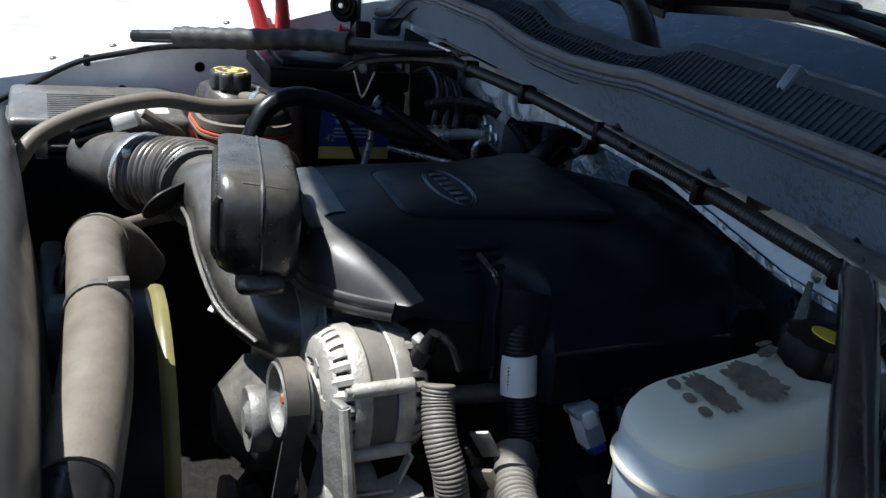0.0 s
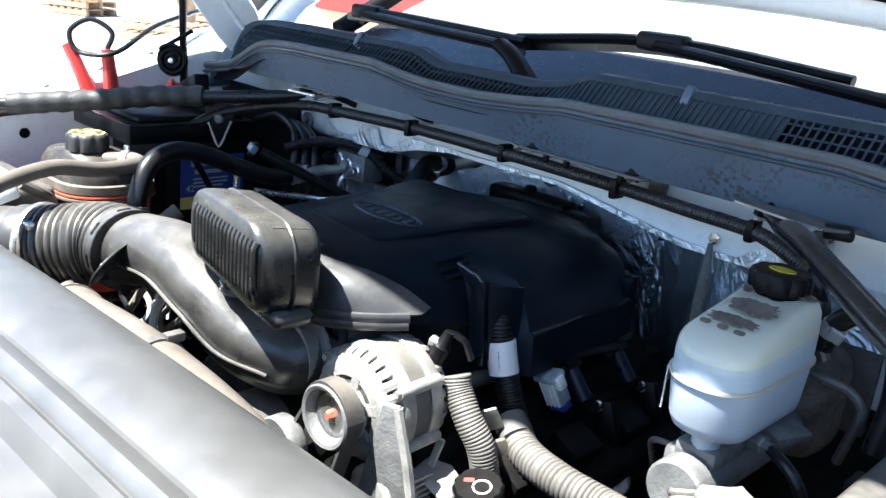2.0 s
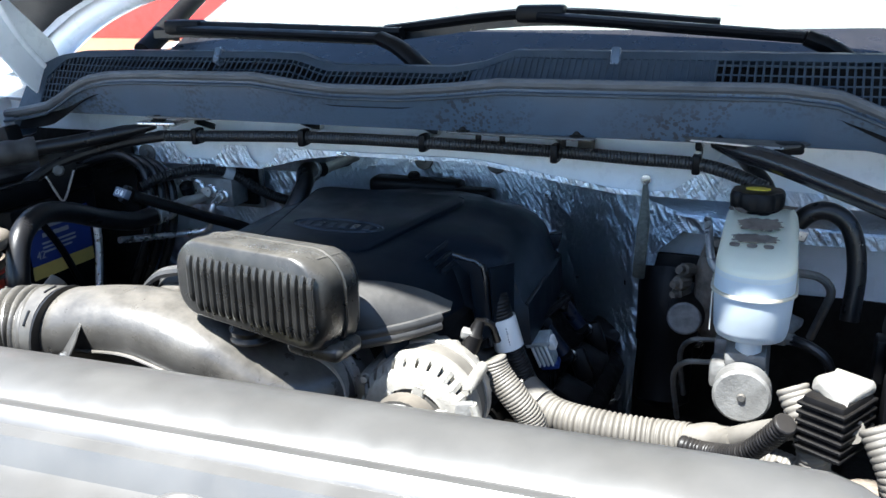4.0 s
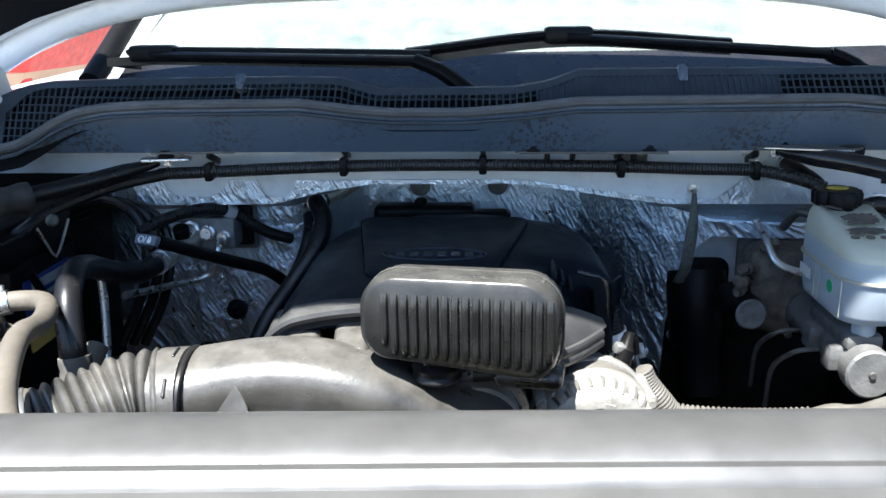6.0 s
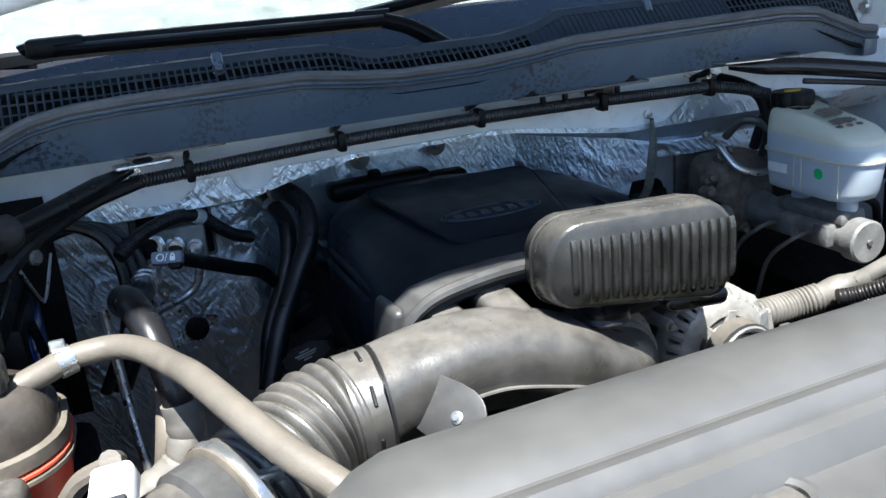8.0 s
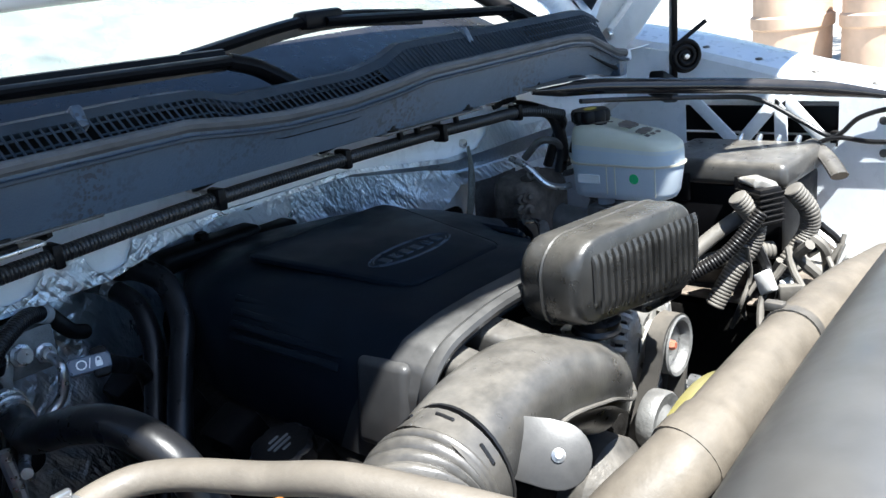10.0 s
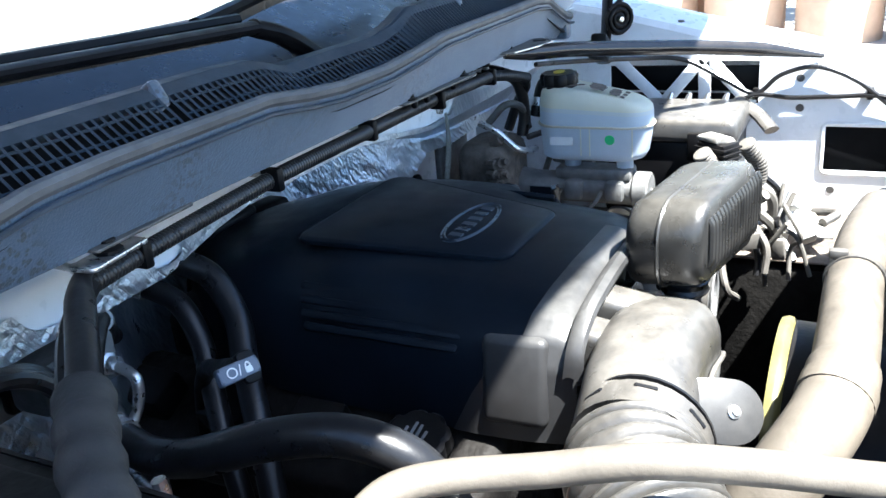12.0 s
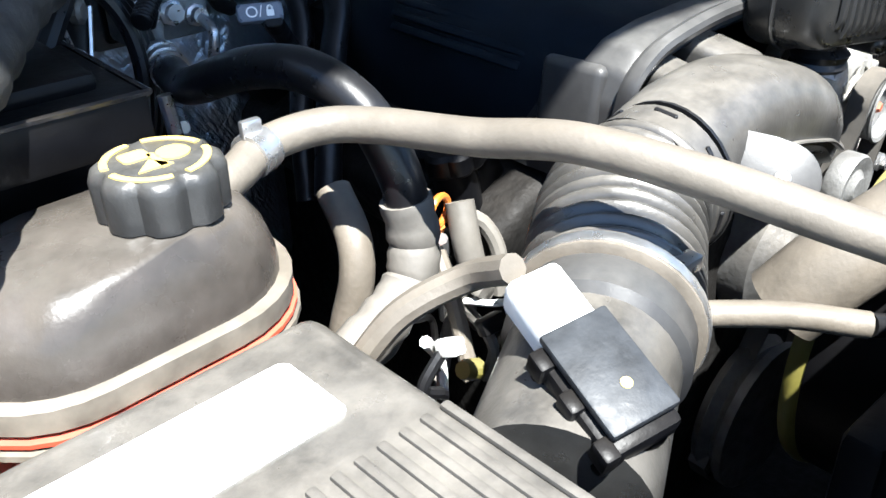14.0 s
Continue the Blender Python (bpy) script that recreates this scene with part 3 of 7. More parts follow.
def windscreen():
    e = empty("windshield", (0, 0.3, 1.3), "dusty greenish windshield with a black border and shaded lower glass", "windshield", kind="structure")

    def g(u, v):
        return Vector((u, 0.062 + v * 0.85 + 0.13 * (u / 0.75) ** 2, 1.290 + v * 0.38 - 0.02 * v * v))

    # Dark band reaches past the border; shade on the lower glass is coloured in.
    part("border", surface(lambda u, v: g(u, v), span(-0.62, 0.69, 30), span(0.0, 0.2, 6), 0.004), FRITSHADE, e, "black glass border with the shaded glass above")
    ob = part("glass", surface(lambda u, v: g(u, v), span(-0.62, 0.69, 30), span(0.2005, 1.2, 16), 0.004), GLASS, e)
    ob.visible_shadow = False
    part("dash_top", surface(lambda u, v: g(u, 0.06 + v) + Vector((0, 0.03, -0.05 - v * 0.42)), span(-0.76, 0.76, 10), span(0, 0.9, 6), 0.01), BLACK, e, "dark dashboard top")
    for x in (-0.655, 0.725):
        part("pillar", tube([(x * 0.99, 0.19, 1.325), (x * 0.97, 0.6, 1.55), (x * 0.92, 1.15, 1.82)], 0.019, 12), BLACK, e, "black pillar trim")


windscreen()


# ---- wipers ----
def wiper(tip, clip, joint, base, rear, label):
    e = empty("wiper", Vector(base), label, "wiper", "windshield wipers")
    part("arm", tube([base, tuple((Vector(base) * 0.4 + Vector(joint) * 0.6) + Vector((0, 0, 0.008))), joint], lambda s: 0.019 - 0.03 * s, 12, squash=0.7), BLACK, e)
    part("arm_cover", sweep(bmesh.new(), spline([joint, clip]), 0.016, 12, squash=0.5), BLACK, e)
    line = [Vector(tip) + Vector((0, 0.02, -0.002)), Vector(clip) + Vector((0, 0.015, 0.004)), Vector(rear)]
    part("blade_spine", sweep(bmesh.new(), spline(line), 0.012, 8, squash=0.7), BLACK, e)
    part("blade_rubber", surface(lambda u, v: Vector((u.x, u.y, u.z - 0.004 if v == 0 else u.z - 0.018)), spline(line, 0.03), range(2), 0.004), RUBBER, e)
    part("blade_clip", box(tuple(Vector(clip) + Vector((0, 0.01, 0.004))), (0.075, 0.034, 0.026), 0.007), BLACK, e)


wiper((-0.556, 0.158, 1.366), (-0.527, 0.156, 1.368), (-0.10, 0.072, 1.362), (0.004, 0.045, 1.3), (-0.08, 0.11, 1.366), "black wiper arm and blade lying on windshield")
wiper((-0.12, 0.115, 1.372), (0.13, 0.145, 1.39), (0.50, 0.085, 1.366), (0.60, 0.085, 1.30), (0.385, 0.185, 1.378), "black wiper arm with dusty blade on windshield")


# ---- raised hood ----
def hood():
    e = empty("hood", (0, 0.1, 1.4), "raised white truck hood with black insulation pad", "hood")
    c, s = math.cos(radians(37)), math.sin(radians(37))

    def f(u, v, off):
        arch = -0.10 * abs(u / 0.78) ** 4
        # Unseen front edge made uneven so its shadow falls right on the engine.
        v *= lerp(u, [(-0.65, 1.055), (-0.37, 1.066), (-0.28, 1.076), (-0.165, 1.08), (-0.057, 1.025), (0.02, 0.96), (0.11, 0.945), (0.27, 0.945)])
        y0, z0 = 0.125 + 0.05 * (u / 0.78) ** 2, 1.462 + arch * (1 - min(1, v / 0.5))
        n = Vector((0, s, c))
        return Vector((u, y0 - v * c, z0 + v * s)) + n * (off + 0.03 * math.sin(math.pi * min(1, v / 1.15)))

    part("outer_skin", surface(lambda u, v: f(u, v, 0.045), span(-0.92, 0.92, 44), span(0, 1.15, 20), 0.002), WHITE, e)
    bm = surface(lambda u, v: f(u, v, 0), span(-0.92, 0.92, 24), span(0.03, 1.14, 20), 0.002)
    part("inner_frame", bm, WHITE, e)
    for v in (0.0, 1.15):
        part("hem", sweep(bmesh.new(), [f(u, v, 0.02) for u in span(-0.92, 0.92, 40)], 0.028, 12), WHITE, e)
    for u in (-0.92, 0.92):
        part("hem", sweep(bmesh.new(), [f(u, v, 0.02) for v in span(0, 1.15, 30)], 0.026, 12), WHITE, e)
    part("insulation_pad", surface(lambda u, v: f(u, v, -0.012), span(-0.88, 0.88, 20), span(0.045, 1.09, 16), 0.01), BLACK, e, "black fibre insulation pad")
    return e


HOOD = hood()


# ---- shield over the radiator ----
def rad_shield():
    prof = [(-0.60, 0.93), (-0.612, 1.03), (-0.616, 1.09), (-0.624, 1.122), (-0.636, 1.141), (-0.652, 1.154), (-0.672, 1.163), (-0.692, 1.166), (-0.709, 1.164), (-0.721, 1.160), (-0.727, 1.1555), (-0.7325, 1.155), (-0.737, 1.159), (-0.744, 1.1605), (-0.749, 1.157), (-0.752, 1.1515), (-0.756, 1.1515), (-0.760, 1.1545), (-0.766, 1.153), (-0.770, 1.145), (-0.774, 1.1355), (-0.782, 1.133), (-0.86, 1.130), (-0.98, 1.11), (-1.0, 1.06), (-1.0, 0.7)]
    e = empty("radiator_shield", (0, -0.8, 0.7), "faded grey plastic shield over the radiator support", "radiator cover")

    def f(u, v):
        k = max(0, -u - 0.35, u - 0.52)
        return Vector((u, prof[v][0] - 0.009 + 0.07 * u - 0.063 * u * u - 3.0 * k * k, prof[v][1] + 0.001 - 0.0147 * u + 0.0289 * u * u - 7.0 * k * k))

    part("cover", surface(f, span(-0.45, 0.60, 60), range(len(prof)), 0.003), SHIELD, e, "", 30)
    for x, y, z in ((-0.175, -0.808, 1.14), (0.16, -0.791, 1.137), (0.37, -0.786, 1.139)):
        part("eyelet", lathe([(0.012, 0), (0.012, 0.003), (0.016, 0.0045), (0.021, 0.003), (0.0225, 0), (0.0225, -0.03), (0.012, -0.03), (0.012, 0)], (x, y, z), (0, -0.06, 1), 24), SHIELD, e)
        part("push_pin", lathe([(0, 0.0015), (0.010, 0.0015), (0.0118, 0), (0.0118, -0.02), (0, -0.02)], (x, y, z), (0, -0.06, 1), 16), DARKSTEEL, e)
    for a in (-0.30, -0.015, 0.27):
        part("raised_pad", plate([(-0.1, -0.055), (0.1, -0.055), (0.085, 0.03), (0.07, 0.04), (-0.07, 0.04), (-0.085, 0.03)], 0.012, pose(a, -0.86, 1.1265, 2.6), 0.006, 3), SHIELD, e)


rad_shield()


# ---- under the engine bay ----
def bay_closure():
    e = empty("bay_closure", (0, -0.3, 0.45), "unseen dark pan added to close the bay below", "underbody", kind="structure")
    # Unseen pan and front walls added to keep ground light out.
    part("pan", box((0, -0.32, 0.46), (2.04, 1.36, 0.02), 0.004), GRIME, e)
    for s in (-1, 1):
        part("wheelhouse", box((s * 0.72, -0.28, 0.66), (0.262, 1.3, 0.36), 0.02), GRIME, e)
        part("shelf", plate(rounded(0.26, 0.5, 0.03), 0.004, pose(s * 0.72, -0.35, 0.848), 0.001), DIRT, e, "dirt-covered steel shelf")
        part("front_wall", box((s * 0.73, -0.93, 0.62), (0.26, 0.02, 0.32), 0.004), BLACK, e)
    part("radiator", box((0.05, -0.66, 0.70), (0.85, 0.06, 0.42), 0.01), BLACK, e)


bay_closure()


def fan_shroud():
    e = empty("fan_shroud", (0, -0.57, 0.5), "black fan shroud with yellowed rim", "fan shroud")
    part("shroud", box((0.05, -0.615, 0.74), (0.8, 0.03, 0.44), 0.01), BLACK, e)
    C = Vector((-0.02, -0.55, 0.85))
    part("ring", lathe([(0.165, -0.06), (0.168, 0.04), (0.164, 0.04), (0.161, -0.06), (0.165, -0.06)], C, (0, 1, 0), 64), BLACK, e)
    part("rim", lathe([(0.166, 0.04), (0.171, 0.045), (0.172, 0.05), (0.17, 0.056), (0.164, 0.056), (0.162, 0.04), (0.166, 0.04)], C, (0, 1, 0), 64), OLIVE, e, "yellowed shroud rim")
    for k in range(7):
        a = 2 * math.pi * k / 7
        part("fan_blade", plate([(0.03, -0.02), (0.15, -0.04), (0.155, 0.03), (0.04, 0.03)], 0.004, Matrix.Translation(C + Vector((0, 0.015, 0))) @ pose(0, 0, 0, 90, 0, 0) @ pose(0, 0, 0, 0, 0, math.degrees(a)) @ pose(0, 0, 0, 25), 0.001), BLACK, e)


fan_shroud()


# ---- engine ----
def engine_block():
    e = empty("engine", (0, 0, 0.45), "greasy dark engine block with two coil-topped valve covers", "engine")
    part("block", box((-0.03, -0.02, 0.72), (0.42, 0.56, 0.42), 0.03), GRIME, e)
    for s, cx in ((-1, -0.25), (1, 0.21)):
        low = 0.09 if s > 0 else 0.0
        part("valve_cover", box((cx, -0.02, 0.93 - low), (0.13, 0.5, 0.08), 0.02, 3, (0, s * 25, 0)), GRIME, e)
        for i in range(4):
            y = -0.19 + i * 0.115
            part("coil", box((cx + s * 0.03, y, 0.975 - low), (0.05, 0.06, 0.04), 0.006, 2, (0, s * 25, 0)), BLACK, e)
    part("front_cover", box((-0.03, -0.33, 0.72), (0.34, 0.08, 0.4), 0.02), GRIME, e)
    part("water_pump", lathe([(0.07, 0), (0.07, 0.04), (0.05, 0.06), (0.03, 0.08), (0, 0.08)], (-0.03, -0.36, 0.86), (0, -1, 0), 28), DARKSTEEL, e)
    part("crank_pulley", lathe([(0.085, 0), (0.09, 0.01), (0.08, 0.02), (0.09, 0.03), (0.09, 0.04), (0.03, 0.042), (0, 0.03)], (-0.03, -0.38, 0.66), (0, -1, 0), 32), DARKSTEEL, e)
    part("intake_manifold", box((-0.03, -0.04, 1.0), (0.34, 0.5, 0.1), 0.03), BLACK, e)


engine_block()


def engine_cover():
    e = empty("engine_cover", (-0.03, -0.18, 1.0), "matte black plastic engine cover with raised emblem panel", "engine cover")
    def sec(y):
        """The cover's outline across the engine at a station along it."""
        dz = lerp(y, [(-0.345, -0.022), (-0.325, -0.006), (-0.25, 0.0), (-0.06, 0.01), (0.05, 0.004), (0.13, -0.012), (0.19, -0.022), (0.21, -0.04)])
        wl = lerp(y, [(-0.345, 0.93), (-0.30, 0.98), (-0.25, 1.0), (-0.02, 0.97), (0.08, 0.86), (0.14, 0.7), (0.18, 0.55), (0.21, 0.42)])
        wr = lerp(y, [(-0.345, 0.52), (-0.25, 0.63), (-0.175, 0.67), (-0.135, 0.97), (0.05, 0.93), (0.112, 0.89), (0.124, 0.76), (0.15, 0.6), (0.19, 0.42), (0.21, 0.34)])
        left = [(-0.19, 0.985), (-0.189, 1.03), (-0.187, 1.065), (-0.178, 1.092), (-0.160, 1.109), (-0.12, 1.119), (-0.06, 1.125)]
        right = [(0.02, 1.126), (0.09, 1.122), (0.145, 1.114), (0.176, 1.103), (0.193, 1.088), (0.208, 1.06), (0.2155, 1.041), (0.2235, 1.036), (0.226, 1.01), (0.228, 0.985)]
        pts = [Vector((-0.06 + x * wl, y, z + dz * (z - 0.985) / 0.14)) for x, z in left]
        return pts + [Vector((-0.02 + x * wr, y, z + dz * (z - 0.985) / 0.14)) for x, z in right]

    ys = [-0.342, -0.335, -0.32, -0.29, -0.24, -0.175, -0.165, -0.145, -0.135, -0.1, -0.05, 0.0, 0.04, 0.08, 0.112, 0.124, 0.14, 0.165, 0.19, 0.2]
    bm = loft([sec(y) for y in ys], closed=False)
    last = sec(0.2)
    rear = [last, [Vector((p.x, 0.209, 0.985 + (p.z - 0.985) * 0.8)) for p in last], [Vector((p.x, 0.213, 0.985)) for p in last]]
    rows = [[bm.verts.new(p) for p in r] for r in rear]
    for r0, r1 in zip(rows, rows[1:]):
        for k in range(len(r0) - 1):
            bm.faces.new((r0[k], r0[k + 1], r1[k + 1], r1[k]))
    bmesh.ops.remove_doubles(bm, verts=bm.verts, dist=1e-5)
    bmesh.ops.solidify(bm, geom=bm.faces[:], thickness=0.0035)
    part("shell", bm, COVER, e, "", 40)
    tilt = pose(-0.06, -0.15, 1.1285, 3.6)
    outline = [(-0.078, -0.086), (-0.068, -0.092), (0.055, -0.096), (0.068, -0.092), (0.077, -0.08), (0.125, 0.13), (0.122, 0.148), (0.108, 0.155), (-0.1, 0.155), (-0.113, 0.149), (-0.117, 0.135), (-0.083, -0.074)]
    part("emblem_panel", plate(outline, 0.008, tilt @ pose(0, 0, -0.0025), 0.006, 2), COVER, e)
    bm = bmesh.new()
    for r in (1.0, 0.9):
        sweep(bm, [tilt @ Vector((0.066 * r * math.cos(a), 0.023 * r * math.sin(a) - 0.014, 0.0057)) for a in span(0, 2 * math.pi, 48)], 0.0011, 5)
    part("emblem_ring", bm, EMBLEM, e, "oval outline emblem")
    for i in range(6):
        part("emblem_bar", box(tuple(tilt @ Vector((-0.044 + i * 0.0176, -0.014, 0.0057))), (0.011, 0.016, 0.0022), 0.0006, 1, (3.6, 0, 0)), EMBLEM, e)
    # ribs stepping down both shoulders, and the upright fins
    for i, (x, z) in enumerate(((-0.2195, 1.1075), (-0.231, 1.097), (-0.2395, 1.0855), (-0.2455, 1.074))):
        n = 0.2 - 0.008 * i
        part("shoulder_rib", box((x, -0.235 + n / 2 + 0.003 * i, z), (0.009, n, 0.006), 0.0028, 2, (1.5, -52, 0)), COVER, e)
    for i in range(3):
        n = 0.1 - 0.012 * i
        part("shoulder_rib", box((0.09 + i * 0.01, -0.212 + n / 2, 1.118 - i * 0.008), (0.007, n, 0.007), 0.003, 2, (2.5, 40, 0)), COVER, e)
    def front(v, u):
        """Front strip in sunlit grey, lying on the shell and reaching further back down the side."""
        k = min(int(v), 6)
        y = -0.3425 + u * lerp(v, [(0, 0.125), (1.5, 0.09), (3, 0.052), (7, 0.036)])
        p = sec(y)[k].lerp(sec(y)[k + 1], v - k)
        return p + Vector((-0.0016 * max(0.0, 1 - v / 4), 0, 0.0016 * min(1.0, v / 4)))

    # Paler than the shell up to the shade edge: sunlight put into colour.
    part("front_strip", surface(front, span(0, 6.99, 36), span(0, 1, 6)), LITDUST, e, "dusty front of the cover, coloured as sunlit")
    part("front_boss", box((-0.228, -0.283, 1.045), (0.044, 0.066, 0.09), 0.009, 3, (0, 9, 3)), LITDUST, e)
    part("corner_fin", plate([(0.0, 0.0), (0.042, -0.006), (0.05, -0.1), (0.03, -0.115), (0.022, -0.02)], 0.006, pose(0.116, -0.196, 1.116, 90, 0, 12), 0.002), COVER, e)
    part("fin_web", plate([(0.0, 0.0), (0.05, -0.005), (0.05, -0.09), (0.01, -0.1)], 0.004, pose(0.16, -0.19, 1.105, 90, 0, 70), 0.0015), COVER, e)
    part("rear_clip", box((-0.1, 0.2, 1.103), (0.17, 0.045, 0.03), 0.01, 3), BLACK, e)
    part("rear_knob", lathe([(0.011, 0), (0.011, 0.008), (0.007, 0.012), (0, 0.012)], (-0.106, 0.2, 1.116), (0, 0, 1), 14), BLACK, e)
    part("rear_clip", box((0.01, 0.188, 1.098), (0.07, 0.04, 0.024), 0.009, 3), BLACK, e)
    part("fin_edge", tube([(0.117, -0.2, 1.121), (0.135, -0.196, 1.115), (0.153, -0.192, 1.106), (0.158, -0.19, 1.06), (0.162, -0.188, 1.0)], 0.0032, 8, step=0.012), GLOSSBLACK, e, "glossy fin edge")
    part("side_ridge", tube([(0.194, -0.135, 1.0405), (0.188, -0.04, 1.0395), (0.176, 0.1, 1.036)], 0.0028, 8), GLOSSBLACK, e, "glossy side ridge")
    part("rear_tab", plate([(0, 0), (0.03, 0.004), (0.024, -0.02), (0, -0.036)], 0.02, pose(0.15, 0.112, 1.066, 90, 0, 12), 0.002), COVER, e)
    # arched front lip over the intake runners
    arch = [(-0.243, -0.335, 1.06), (-0.238, -0.338, 1.086), (-0.216, -0.34, 1.107), (-0.185, -0.342, 1.118), (-0.123, -0.345, 1.127), (-0.03, -0.347, 1.126), (0.03, -0.345, 1.12)]
    ribbon = [(0, 0.003, -0.003), (0, 0, 0), (0, -0.004, 0.0012), (0, -0.0095, -0.001), (0, -0.0108, -0.004), (0, -0.0095, -0.008)]
    # The lip has the sunlit grey as well.
    part("arch_lip", surface(lambda u, v: u + Vector(ribbon[v]), spline(arch, 0.008), range(6), 0.002), LITDUST, e, "dusty rounded front lip, coloured as sunlit")
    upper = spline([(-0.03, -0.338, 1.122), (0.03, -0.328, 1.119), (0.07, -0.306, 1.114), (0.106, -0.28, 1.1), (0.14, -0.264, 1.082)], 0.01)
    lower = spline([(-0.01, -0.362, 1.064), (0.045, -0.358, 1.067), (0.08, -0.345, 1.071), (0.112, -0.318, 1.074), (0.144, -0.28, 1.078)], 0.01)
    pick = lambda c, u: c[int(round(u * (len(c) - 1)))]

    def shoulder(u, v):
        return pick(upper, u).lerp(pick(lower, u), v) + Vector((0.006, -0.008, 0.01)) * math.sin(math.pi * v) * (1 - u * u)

    # Sunlit front corner, its brightness partly in the colour.
    part("front_corner", surface(shoulder, span(0, 1, 18), span(0, 1, 10), 0.003), LITDUST, e, "smooth dusty front corner, coloured as sunlit", 50)
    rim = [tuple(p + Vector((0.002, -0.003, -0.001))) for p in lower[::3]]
    part("corner_lip", tube(rim, 0.0042, 10, squash=1.5), LITDUST, e)
    part("corner_lip", tube([(x * 1.0, y - 0.0015, z - 0.0095) for x, y, z in rim], 0.0042, 10, squash=1.4), LITDUST, e)
    for x, z in ((-0.193, 1.066), (-0.138, 1.076)):
        part("intake_runner", box((x, -0.345, z), (0.048, 0.1, 0.056), 0.009, 3, (12, -6, 4), None, (0.8, 0.9)), PLASTIC, e, "dusty grey intake runner")
    part("throttle_body", lathe([(0.052, 0), (0.052, 0.05), (0.046, 0.055), (0.046, 0.09), (0, 0.09)], (0.0, -0.27, 0.992), (0, -1, 0), 28), ALU, e)


engine_cover()


def oil_cap():
    e = empty("oil_filler_cap", (-0.32, -0.214, 0.98), "black oil filler cap with worn white print", "oil cap")
    ax = Vector((-0.25, -0.05, 1)).normalized()
    part("neck", lathe([(0.022, -0.06), (0.022, 0), (0, 0)], (-0.318, -0.214, 1.005), ax, 20), BLACK, e)
    part("cap", lathe([(0.03, -0.012), (0.033, -0.008), (0.033, 0.008), (0.029, 0.012), (0, 0.012)], (-0.318, -0.214, 1.012), ax, 40, 8, 0.1), BLACK, e)
    m = Matrix.Translation((-0.318, -0.214, 1.012)) @ Vector((0, 0, 1)).rotation_difference(ax).to_matrix().to_4x4()
    for i, (w, y) in enumerate(((0.012, 0.010), (0.026, 0.003), (0.022, -0.003), (0.01, -0.010))):
        part("print_bar", plate(rounded(w, 0.0028, 0.001, 2), 0.0008, m @ pose(0, y, 0.012, 0, 0, 0)), mat("worn_print", (0.16, 0.16, 0.16), 0.6, var=0.3), e)


oil_cap()


